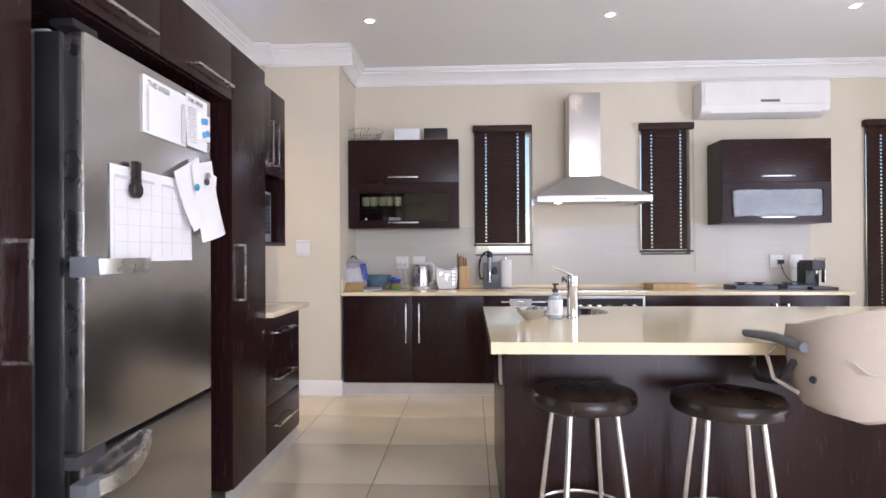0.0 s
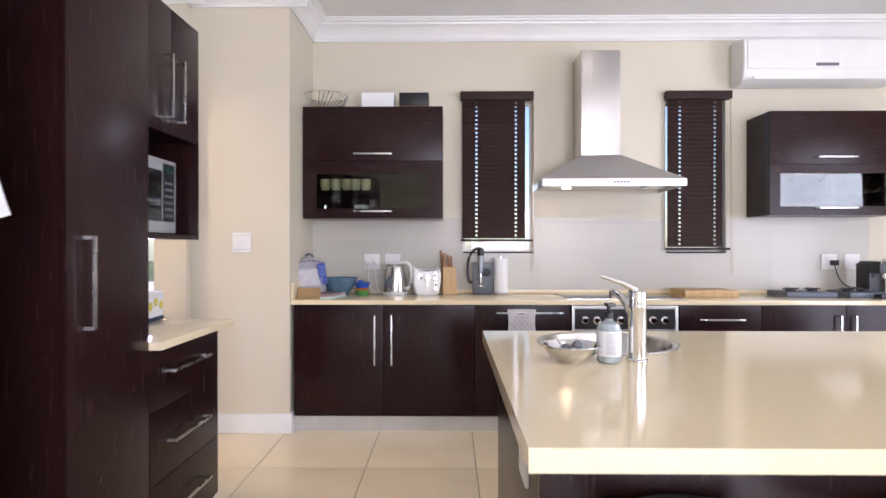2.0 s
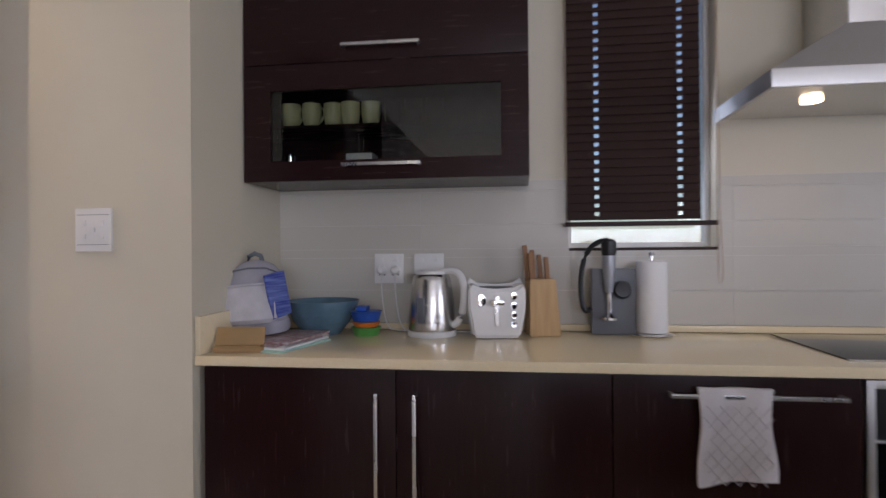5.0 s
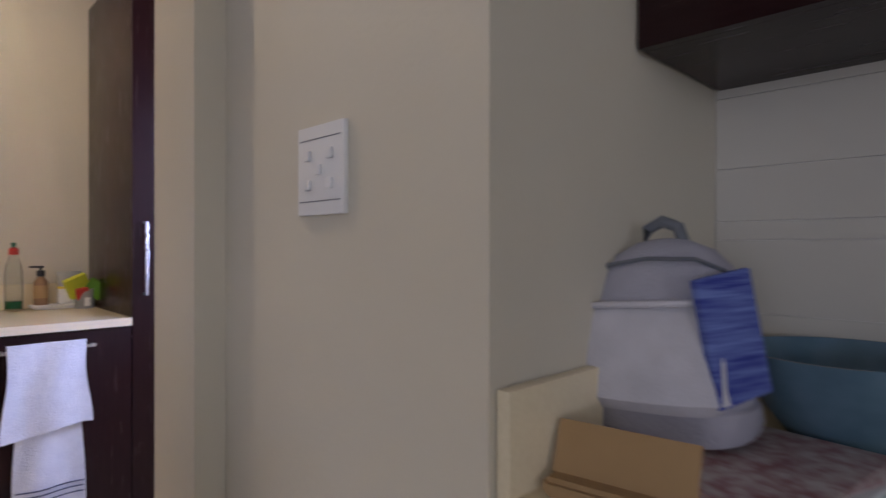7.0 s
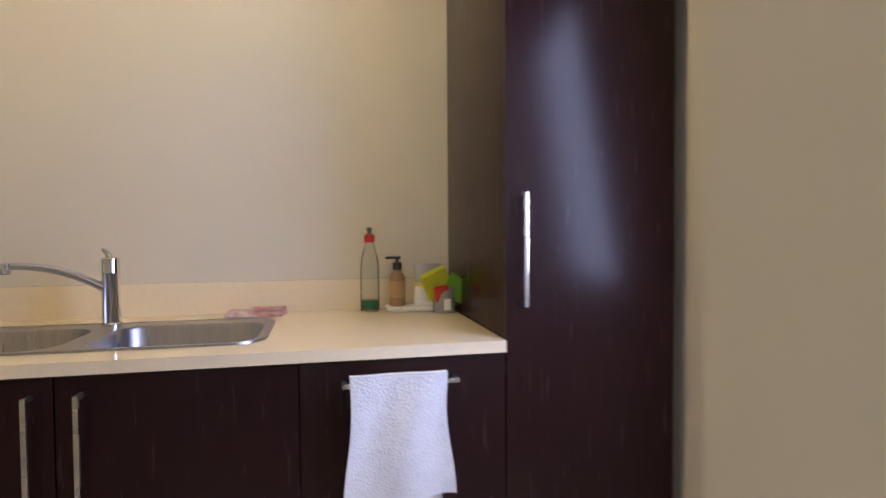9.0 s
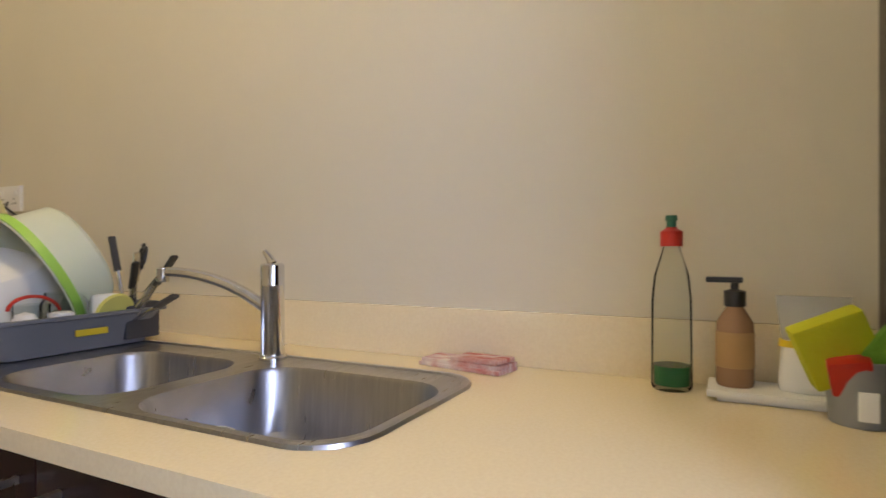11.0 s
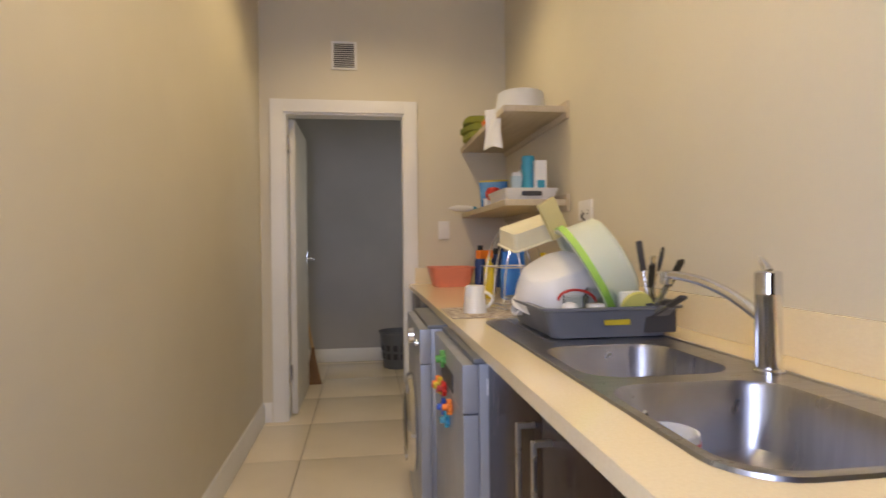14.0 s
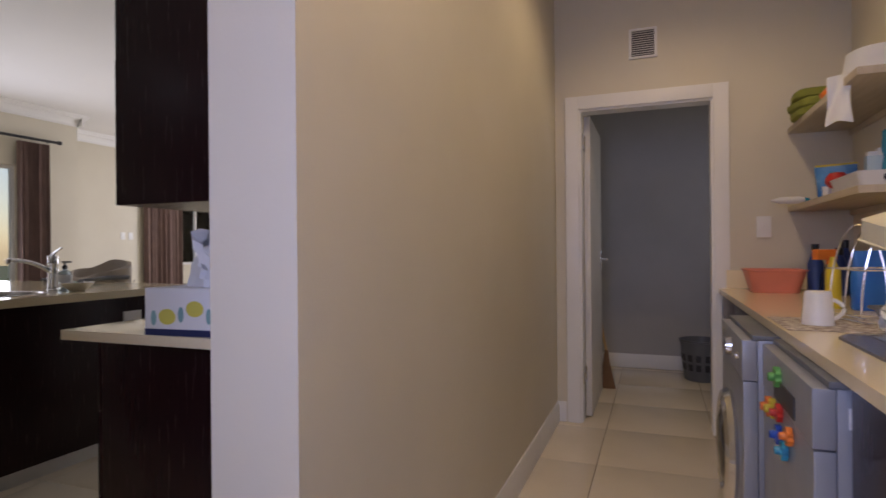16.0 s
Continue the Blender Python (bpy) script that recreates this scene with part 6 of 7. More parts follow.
dish("mug", lathe(bmesh.new(), [(0, 0), (0.04, 0), (0.034, 0.085), (0.03, 0.088), (0, 0.088)], 24), M_PLASTIC, "white mug upside down in the rack", "mug", R @ pose(-0.075, 0.15, 0.025))
dish("yellow_lid", lathe(bmesh.new(), [(0, 0), (0.045, 0), (0.047, 0.008), (0.04, 0.012), (0, 0.012)], 24), colour("pale_yellow_plastic", (0.62, 0.58, 0.16), 0.4), "pale yellow plastic lid in the rack", "lid", R @ pose(-0.07, 0.20, 0.07, 70))
dish("wooden_spoon_end", lathe(bmesh.new(), [(0, -0.02), (0.018, -0.012), (0.024, 0), (0.018, 0.014), (0, 0.02)], 16), M_PLASTIC, "round white stopper in the rack", "stopper", R @ pose(0.115, 0.175, 0.07))
dish("red_band", tube(bmesh.new(), [(0.07 * math.cos(a), 0, 0.035 * math.sin(a)) for a in [math.pi * i / 12 for i in range(13)]], 0.004, 6), M_RED, "red rim of a plastic bowl", "rim", R @ pose(0.085, 0.155, 0.085, 0, -8, 20))
dish("side_bowl", loft([(0, 0.05, 0.05, 0), (0.05, 0.075, 0.07, 0), (0.055, 0.07, 0.066, 0), (0.008, 0.045, 0.045, 0)], 24), M_PLASTIC, "white bowl leaning on the rack edge", "bowl", R @ pose(0.135, -0.10, 0.06, 0, 62, 0) @ Matrix.Scale(0.85, 4))
sc = thing("kitchen_scissors", R @ pose(-0.13, 0.16, 0.075, -12, 10, 60), "black handled kitchen scissors in the cutlery holder", "scissors", "drying dishes")
for k in (-1, 1):
    part("loop", tube(bmesh.new(), [(k * 0.024 + 0.017 * math.cos(2 * math.pi * i / 14), 0, 0.135 + 0.026 * math.sin(2 * math.pi * i / 14)) for i in range(14)], 0.005, 6, True), M_BLACK, sc)
    part("blade", newbox(-0.006, -0.0015, -0.02, 0.006, 0.0015, 0.115, 0.0, pose(k * 0.006, 0, 0, 0, k * 6, 0)), M_STEEL, sc)
for i, (m2, x, y, rx, ry, L, w) in enumerate([(M_BLACK, -0.12, 0.185, -46, 4, 0.24, 0.012), (M_STEEL, -0.135, 0.17, -20, 12, 0.19, 0.011), (M_DGREY, -0.11, 0.19, -64, -10, 0.17, 0.014), (M_STEEL, -0.10, 0.18, -34, -20, 0.16, 0.012), (M_BLACK, -0.13, 0.15, -30, 14, 0.18, 0.012), (M_DGREY, -0.15, 0.12, 10, 4, 0.22, 0.012)]):
    k = thing("cutlery", R @ pose(x, y, 0.04, rx, ry, 0), "kitchen cutlery standing in the rack holder", "cutlery", "drying cutlery")
    part("stem", tube(bmesh.new(), [(0, 0, 0), (0, 0, L * 0.6)], [0.004, 0.005], 8), M_STEEL, k)
    part("head", newbox(-w * 0.75, -0.004, L * 0.58, w * 0.75, 0.004, L, 0.0035), m2, k)

# ---- along the scullery counter ----
mat_ = solid("drying_mat", newbox(-0.16, -0.17, 0, 0.20, 0.17, 0.003, 0.001), mat("printed_mat", (0.60, 0.54, 0.46), 0.9, color2=(0.22, 0.17, 0.15), scale=45), "patterned cloth mat on the counter", "mat", pose(-3.36, 3.13, 0.9003))
mg2 = thing("mug", pose(-3.27, 3.15, 0.9035), "white mug standing upside down on the mat", "mug")
part("mug_body", lathe(bmesh.new(), [(0, 0.105), (0.033, 0.105), (0.037, 0.10), (0.045, 0.0), (0.041, 0.0), (0.034, 0.098), (0, 0.098)], 28), M_PLASTIC, mg2)
part("mug_handle", tube(bmesh.new(), bend((-0.037, 0.012, 0.08), (-0.09, 0.03, 0.055), (-0.042, 0.012, 0.02), 8), 0.006, 8), M_PLASTIC, mg2)
pr = thing("plate_rack", pose(-3.46, 3.02, 0.9035, 0, 0, 10), "chrome wire plate rack on the counter", "plate rack")
for k in range(3):
    y = -0.10 + 0.1 * k
    part("wire_hoop", tube(bmesh.new(), [(0.09 * math.cos(a), y, 0.02 + 0.30 * math.sin(a)) for a in [math.pi * i / 16 for i in range(17)]], 0.003, 6), M_CHROME, pr)
for x in (-0.09, 0.09):
    part("side_wire", tube(bmesh.new(), [(x, -0.12, 0.02), (x, 0.12, 0.02)], 0.003, 6), M_CHROME, pr)
for z in (0.006, 0.17):
    part("cross_wire", tube(bmesh.new(), [(-0.09, -0.12, z), (-0.09, 0.12, z), (0.09, 0.12, z), (0.09, -0.12, z)], 0.003, 6, True), M_CHROME, pr)
cl = thing("coral_basin", pose(-3.40, 1.66, 0.9005), "coral pink plastic basin on the counter", "basin")
b = bmesh.new()
rings = loft_outlines(b, [(rr(-0.11, -0.12, 0.11, 0.12, 0.05), 0), (rr(-0.14, -0.15, 0.14, 0.15, 0.06), 0.115), (rr(-0.147, -0.157, 0.147, 0.157, 0.06), 0.118), (rr(-0.147, -0.157, 0.147, 0.157, 0.06), 0.124), (rr(-0.135, -0.145, 0.135, 0.145, 0.06), 0.122), (rr(-0.105, -0.115, 0.105, 0.115, 0.05), 0.006)])
b.faces.new(rings[0]), b.faces.new(rings[-1])
part("tub", b, M_CORAL, cl)


def bottle(name, m, prof, body, cap_prof, cap, label, cat="bottle", extra=None):
    e = thing(name, m, label, cat, "cleaning bottles")
    part("bottle_body", lathe(bmesh.new(), prof, 22), body, e)
    part("cap", lathe(bmesh.new(), cap_prof, 18), cap, e)
    if extra:
        extra(e)
    return e


M_DKBLUE = colour("deep_blue_plastic", (0.02, 0.05, 0.20), 0.3)
for x, y, h in ((-3.58, 1.75, 0.26), (-3.66, 1.85, 0.24), (-3.72, 1.72, 0.28)):
    bottle("cleaner_bottle", pose(x, y, 0.9005), [(0, 0), (0.036, 0), (0.038, 0.01), (0.038, h * 0.6), (0.016, h * 0.85), (0, h * 0.85)], M_DKBLUE, [(0, h * 0.85), (0.018, h * 0.85), (0.018, h), (0, h)], M_BLACK, "dark blue cleaner bottle on the counter")


def trigger(e):
    b_ = newbox(-0.02, -0.018, 0.19, 0.075, 0.018, 0.235, 0.006)
    box(b_, 0.03, -0.008, 0.13, 0.045, 0.008, 0.19, 0.003, pose(0, 0, 0, 0, -14, 0))
    part("trigger_head", b_, M_ORANGE, e, "orange trigger head")


bottle("spray_bottle", pose(-3.50, 2.35, 0.9005, 0, 0, 30), [(0, 0), (0.038, 0), (0.040, 0.01), (0.038, 0.11), (0.015, 0.17), (0, 0.17)], M_CLEAR, [(0, 0.17), (0.016, 0.17), (0.016, 0.19), (0, 0.19)], M_ORANGE, "clear spray bottle with an orange trigger", "spray bottle", trigger)
bottle("dish_soap", pose(-3.46, 2.55, 0.9005), [(0, 0), (0.028, 0), (0.030, 0.01), (0.026, 0.15), (0.012, 0.18), (0, 0.18)], M_YELLOW, [(0, 0.18), (0.012, 0.18), (0.009, 0.205), (0, 0.206)], M_YELLOW, "yellow plastic bottle on the counter")
e = thing("detergent_pack", pose(-3.57, 2.60, 0.9005, 0, 0, 15), "bright blue detergent pack on the counter", "detergent", "cleaning bottles")
part("pack", loft([(0, 0.06, 0.035, 0), (0.01, 0.065, 0.042, 0), (0.12, 0.066, 0.038, 0), (0.20, 0.062, 0.014, 0), (0.23, 0.062, 0.004, 0)], 24), mat("blue_film", (0.02, 0.14, 0.55), 0.3, scale=9, color2=(0.03, 0.20, 0.62)), e)
part("pack_label", newbox(-0.045, -0.0465, 0.05, 0.045, -0.0435, 0.09, 0.001), M_PAPER, e)
bottle("oil_bottle", pose(-3.66, 2.78, 0.9005), [(0, 0), (0.035, 0), (0.036, 0.01), (0.036, 0.15), (0.014, 0.2), (0, 0.2)], colour("amber_oil", (0.40, 0.30, 0.02), 0.15), [(0, 0.2), (0.015, 0.2), (0.015, 0.225), (0, 0.225)], M_YELLOW, "yellow oil bottle with a yellow cap")
b = newbox(-0.095, -0.036, 0, 0.095, 0.036, 0.009, 0.004)
box(b, -0.088, -0.033, 0.0085, 0.095, 0.034, 0.017, 0.004, pose(0, 0, 0, 0, 0, 3))
box(b, -0.02, -0.031, 0.0165, 0.094, 0.032, 0.025, 0.004, pose(0, 0, 0, 0, -2, -3))
solid("dish_cloth", b, mat("red_check_cloth", (0.72, 0.62, 0.56), 0.95, color2=(0.50, 0.14, 0.12), scale=22, stretch=(1, 3, 1), bump=0.5, bump_scale=120), "folded red and white dish cloth", "cloth", pose(-3.765, 4.67, 0.9005, 0, 0, 80))
bt = thing("dish_soap_bottle", pose(-3.765, 5.05, 0.9005), "clear dish soap bottle with red cap, nearly empty", "soap bottle")
part("bottle_body", lathe(bmesh.new(), [(0, 0), (0.030, 0), (0.033, 0.006), (0.032, 0.15), (0.028, 0.19), (0.014, 0.235), (0.013, 0.245)], 26), M_CLEAR, bt)
part("liquid", lathe(bmesh.new(), [(0, 0.006), (0.029, 0.008), (0.0295, 0.04), (0, 0.04)], 24), M_GREENLIQ, bt, "green soap at the bottom")
part("cap", lathe(bmesh.new(), [(0, 0.24), (0.018, 0.24), (0.018, 0.265), (0.010, 0.27), (0.010, 0.272), (0, 0.272)], 22), M_RED, bt, "red cap")
part("nozzle", lathe(bmesh.new(), [(0, 0.272), (0.008, 0.272), (0.008, 0.282), (0.010, 0.284), (0.009, 0.292), (0, 0.293)], 16), colour("dark_green_cap", (0.02, 0.14, 0.08), 0.4), bt)
tr_ = thing("soap_tray", pose(-3.755, 5.205, 0.9005), "white rectangular soap tray", "tray")
part("tray_body", newbox(-0.05, -0.10, 0.006, 0.05, 0.10, 0.018, 0.005), M_PLASTIC, tr_)
part("tray_feet", newbox(-0.04, -0.085, 0, 0.04, 0.085, 0.0055), M_PLASTIC, tr_)
pb = thing("pump_bottle", pose(-3.755, 5.145, 0.919), "amber hand soap pump bottle with black pump", "soap bottle")
part("bottle_body", lathe(bmesh.new(), [(0, 0), (0.026, 0), (0.028, 0.005), (0.027, 0.10), (0.012, 0.125), (0, 0.126)], 24), mat("clear_amber", (0.50, 0.30, 0.18), 0.15, trans=0.35, scale=3), pb)
b = lathe(bmesh.new(), [(0, 0.126), (0.016, 0.126), (0.016, 0.15), (0.006, 0.153), (0.006, 0.165), (0, 0.165)], 16)
box(b, -0.01, -0.042, 0.163, 0.01, 0.012, 0.172, 0.003)
part("pump", b, M_BLACK, pb)
part("label", lathe(bmesh.new(), [(0.0278, 0.03), (0.0286, 0.031), (0.0282, 0.085), (0.0274, 0.086)], 24), M_KRAFT, pb)
rb = thing("refill_pouch", pose(-3.755, 5.25, 0.919), "clear and white scourer pouch standing on the tray", "pouch")
part("pouch", loft([(0, 0.022, 0.042, 0), (0.01, 0.028, 0.045, 0), (0.07, 0.026, 0.042, 0), (0.078, 0.022, 0.040, 0)], 22), M_PAPER, rb)
part("clear_top", loft([(0.0785, 0.022, 0.040, 0), (0.12, 0.014, 0.046, 0), (0.145, 0.006, 0.05, 0)], 22), mat("cloudy_film", (0.78, 0.78, 0.74), 0.2, trans=0.5), rb)
part("yellow_band", loft([(0.068, 0.0285, 0.0445, 0), (0.078, 0.0265, 0.0435, 0)], 22), M_YELLOW, rb)
sp2 = thing("sponge_cup", pose(-3.675, 5.295, 0.9005), "grey cup holding yellow and green sponges", "cup")
part("cup_body", lathe(bmesh.new(), [(0, 0), (0.035, 0), (0.044, 0.085), (0.046, 0.088), (0.041, 0.088), (0.033, 0.006), (0, 0.006)], 26), colour("grey_cup", (0.30, 0.31, 0.32), 0.45), sp2)
part("print_patch", newbox(0.036, -0.008, 0.012, 0.0425, 0.014, 0.05, 0.001), M_PAPER, sp2)
part("sponge", newbox(-0.018, -0.045, 0, 0.018, 0.045, 0.09, 0.006, pose(0.0, -0.012, 0.06, 24, 8, 12)), M_LIME, sp2, "lime yellow sponge")
part("sponge", newbox(-0.016, -0.04, 0, 0.016, 0.04, 0.075, 0.006, pose(0.012, 0.018, 0.055, -34, 10, -10)), colour("green_sponge", (0.12, 0.30, 0.03), 0.95, bump=0.5, bump_scale=150), sp2, "green sponge")
part("sponge", newbox(-0.012, -0.025, 0, 0.012, 0.025, 0.05, 0.005, pose(0.018, -0.01, 0.045, 10, 20, 0)), M_RED, sp2, "red sponge")
tw = solid("hand_towel", draped(0.235, 0.30, 0.018, 8, 1.5, None, 0.12), M_TOWEL, "white terry hand towel over the bar handle", "towel", pose(SF + 0.036, 5.065, 0.825, 0, 0, 90))
bk = part("towel_back_layer", draped(0.20, 0.55, 0.012, 5, 1.2, None, 0.03), M_TOWEL, tw)
bk.matrix_basis = pose(0.008, 0.018, -0.01)
b = bmesh.new()
for z in (-0.49, -0.508, -0.528):
    pts = []
    for i in range(15):
        u = i / 14
        v = -z / 0.55
        amp = 0.010 * v + 0.002
        ph = random.Random(5).random() * 6
        pts.append(((u - 0.5) * 0.20, -0.0095 - amp * (1 + math.sin(ph + 1.2 * 2 * math.pi * u + 1.2 * v)) - 0.004 * math.sin(9 * u + 7 * v), z))
    tube(b, pts, 0.0025, 5)
st_ = part("navy_stripes", b, M_STRIPE, tw)
st_.matrix_basis = bk.matrix_basis


# ---- appliances ----
def appliance(m, label, washer):
    e = thing("washing_machine" if washer else "dishwasher", m, label, "appliance", "scullery appliances")
    part("body", newbox(0, 0.045, 0.02, 0.595, 0.60, 0.85, 0.004), M_SILVER, e)
    part("top_panel", newbox(-0.002, 0.03, 0.8505, 0.597, 0.60, 0.866, 0.004), M_GREY, e)
    part("front_panel", newbox(0, 0, 0.72, 0.595, 0.044, 0.85, 0.006), M_SILVER, e, "silver control panel")
    dpan = part("door_panel", newbox(0, 0.002, 0.03, 0.595, 0.044, 0.717, 0.006), M_SILVER, e)
    if washer:
        b_ = lathe(bmesh.new(), [(0.20, 0), (0.205, 0.012), (0.195, 0.03), (0.16, 0.04), (0.15, 0.03), (0.15, 0.0)], 40, pose(0.2975, 0.002, 0.42, 90))
        part("door_ring", b_, M_CHROME, dpan, "chrome porthole ring")
        part("porthole", lathe(bmesh.new(), [(0, 0.05), (0.10, 0.045), (0.148, 0.028), (0.148, 0.0)], 36, pose(0.2975, 0.002, 0.42, 90)), M_BLACKGLASS, dpan, "dark porthole glass")
        part("dial", lathe(bmesh.new(), [(0, 0), (0.035, 0), (0.032, 0.02), (0, 0.022)], 24, pose(0.30, 0, 0.785, 90)), M_CHROME, e)
        part("button", lathe(bmesh.new(), [(0, 0), (0.014, 0), (0.013, 0.01), (0, 0.011)], 16, pose(0.50, 0, 0.785, 90)), M_CHROME, e)
    else:
        part("grip_recess", newbox(0.20, -0.004, 0.735, 0.44, 0.0, 0.79, 0.002), M_DGREY, e, "dark grip recess")
    part("plinth", newbox(0.02, 0.06, 0, 0.575, 0.55, 0.0195), M_DGREY, e)
    return e


AX = -3.10
appliance(pose(AX, 3.245, 0, 0, 0, 90), "silver dishwasher with toy magnets under the counter", False)
appliance(pose(AX + 0.05, 2.60, 0, 0, 0, 90), "silver front loading washing machine under the counter", True)
scullery_unit("base_cabinet", 1.47, 2.58, 0.105, 0.868, [(0, 0.11, 0.555, 0.865, None), (0.555, 0.11, 1.11, 0.865, None)], "dark wenge cabinet behind the washing machine", plinth=0.10)
solid("energy_sticker", newbox(-0.02, -0.0006, -0.022, 0.02, 0.0, 0.022), M_PAPER, "small white sticker on the dishwasher side", "sticker", pose(AX - 0.085, 3.8415, 0.79, 0, 0, 180))


def gear(m, material, r, label="toy gear fridge magnet in bright plastic"):
    bm = bmesh.new()
    pts = []
    for i in range(32):
        a = 2 * math.pi * i / 32
        q = r * (1.0 if (i // 2) % 2 else 0.82)
        pts.append((q * math.cos(a), q * math.sin(a)))
    prism(bm, pts, 0, 0.014)
    e = thing("gear_magnet", m, label, "magnet", "gear magnets")
    part("gear", bm, material, e)
    part("hub", lathe(bmesh.new(), [(0, 0.014), (r * 0.45, 0.014), (r * 0.4, 0.028), (0, 0.03)], 16), material, e)


for y, z, m2, r in ((3.56, 0.69, M_YELLOW, 0.034), (3.50, 0.68, M_ORANGE, 0.036), (3.64, 0.70, M_RED, 0.030), (3.63, 0.64, M_BLUE, 0.032), (3.70, 0.62, M_CYAN, 0.030), (3.76, 0.675, M_ORANGE, 0.028), (3.62, 0.79, M_GREEN, 0.034)):
    gear(pose(AX + 0.0005, y - 0.11, z + 0.012, 0, 90, 0), m2, r * 0.82)


# ---- shelves and what stands on them ----
def shelf(z0, label):
    e = thing("wall_shelf", pose(WX, 1.422, z0), label, "shelf", "scullery shelves")
    part("board", newbox(0.016, 0, 0, 0.32, 1.225, 0.03, 0.001), M_BRASSY, e)
    part("batten", newbox(0.001, 0, -0.03, 0.0155, 1.24, 0.055, 0.001), M_BRASSY, e)
    return e


S1, S2 = 1.805, 1.352
shelf(S1, "beige laminate wall shelf holding a basin and towels")
shelf(S2, "beige laminate wall shelf full of cleaning things")
wbn = thing("white_basin", pose(WX + 0.17, 2.40, S1 + 0.0305), "translucent white plastic basin upside down on the shelf", "basin", "shelf clutter")
part("basin_body", lathe(bmesh.new(), [(0, 0.125), (0.105, 0.125), (0.118, 0.118), (0.135, 0.02), (0.15, 0.012), (0.152, 0), (0.140, 0.002), (0.128, 0.018), (0.112, 0.112), (0, 0.118)], 36), M_FROSTW, wbn)
solid("white_cloth", draped(0.10, 0.19, 0.006, 12, 1), M_PAPER, "white cloth hanging over the shelf edge", "cloth", pose(WX + 0.325, 2.45, S1 + 0.042, 0, 0, 132), "shelf clutter")
ot = thing("folded_towels", pose(WX + 0.22, 1.68, S1 + 0.0305), "pile of folded olive green towels", "towels", "shelf clutter")
for i, (r, w) in enumerate(((0, 0.12), (8, 0.115), (-6, 0.10))):
    bb = loft([(0, w * 0.9, 0.13, 0), (0.008, w, 0.14, 0), (0.038, w, 0.14, 0), (0.046, w * 0.9, 0.13, 0)], 26, 0.5)
    t_ = part("towel", bb, M_OLIVE, ot)
    t_.matrix_basis = pose(0.012 * i, 0.0, 0.046 * i, 0, 0, r)
solid("orange_cloth", loft([(0, 0.06, 0.05, 0), (0.03, 0.065, 0.055, 0), (0.07, 0.03, 0.03, 0)], 20), M_ORANGE, "crumpled orange cloth on the shelf", "cloth", pose(WX + 0.25, 2.10, S1 + 0.0305), "shelf clutter")
ty2 = thing("white_tray", pose(WX + 0.17, 2.40, S2 + 0.0305), "white plastic tray with a hand hole", "tray", "shelf clutter")
b = bmesh.new()
rings = loft_outlines(b, [(rr(-0.12, -0.17, 0.12, 0.17, 0.02), 0), (rr(-0.14, -0.20, 0.14, 0.20, 0.025), 0.06), (rr(-0.134, -0.194, 0.134, 0.194, 0.025), 0.06), (rr(-0.114, -0.164, 0.114, 0.164, 0.02), 0.005)])
b.faces.new(rings[0]), b.faces.new(rings[-1])
part("tray_body", b, M_PLASTIC, ty2)
part("hand_hole", newbox(-0.05, 0.1855, 0.022, 0.05, 0.195, 0.045, 0.003, pose(0, 0.0, 0)), M_DGREY, ty2)
for x, y, h, m2 in ((0.02, 2.33, 0.16, M_PAPER), (-0.03, 2.28, 0.18, M_PAPER), (0.05, 2.42, 0.13, colour("pale_blue_card", (0.50, 0.64, 0.72), 0.6)), (-0.05, 2.50, 0.20, M_PAPER)):
    e = thing("medicine_box", pose(WX + 0.15 + x, y, S2 + 0.037), "small white and blue carton standing in the tray", "box", "shelf clutter")
    part("carton", newbox(-0.03, -0.02, 0, 0.03, 0.02, h, 0.001), m2, e)
    part("blue_print", newbox(-0.02, 0.0202, h * 0.3, 0.02, 0.0208, h * 0.5), M_CYAN, e)
bottle("turquoise_bottle", pose(WX + 0.15, 2.46, S2 + 0.037), [(0, 0), (0.034, 0), (0.036, 0.008), (0.034, 0.09), (0.028, 0.12), (0.036, 0.15), (0.036, 0.19), (0, 0.19)], M_CYAN, [(0, 0.19), (0.034, 0.19), (0.034, 0.225), (0.028, 0.23), (0, 0.23)], M_CYAN, "turquoise plastic drinking bottle in the tray")
e = thing("wipes_packet", pose(WX + 0.21, 1.93, S2 + 0.0305, 0, 0, 153), "blue foil packet standing on the shelf", "packet", "shelf clutter")
part("packet", loft([(0, 0.075, 0.03, 0), (0.01, 0.08, 0.036, 0), (0.10, 0.085, 0.028, 0), (0.15, 0.09, 0.010, 0), (0.165, 0.09, 0.004, 0)], 24), mat("blue_foil", (0.03, 0.14, 0.42), 0.25, scale=14, color2=(0.10, 0.30, 0.60)), e)
part("yellow_edge", newbox(-0.088, -0.006, 0.163, 0.088, 0.006, 0.172, 0.002), M_YELLOW, e)
e = thing("red_ball_toy", pose(WX + 0.26, 2.14, S2 + 0.0305), "round red plastic toy on the shelf", "toy", "shelf clutter")
part("ball", lathe(bmesh.new(), [(0, 0.03), (0.03, 0.036), (0.046, 0.06), (0.046, 0.08), (0.03, 0.104), (0, 0.11)], 22), M_RED, e)
part("stand", lathe(bmesh.new(), [(0, 0), (0.02, 0), (0.022, 0.032), (0, 0.034)], 18), M_PLASTIC, e)
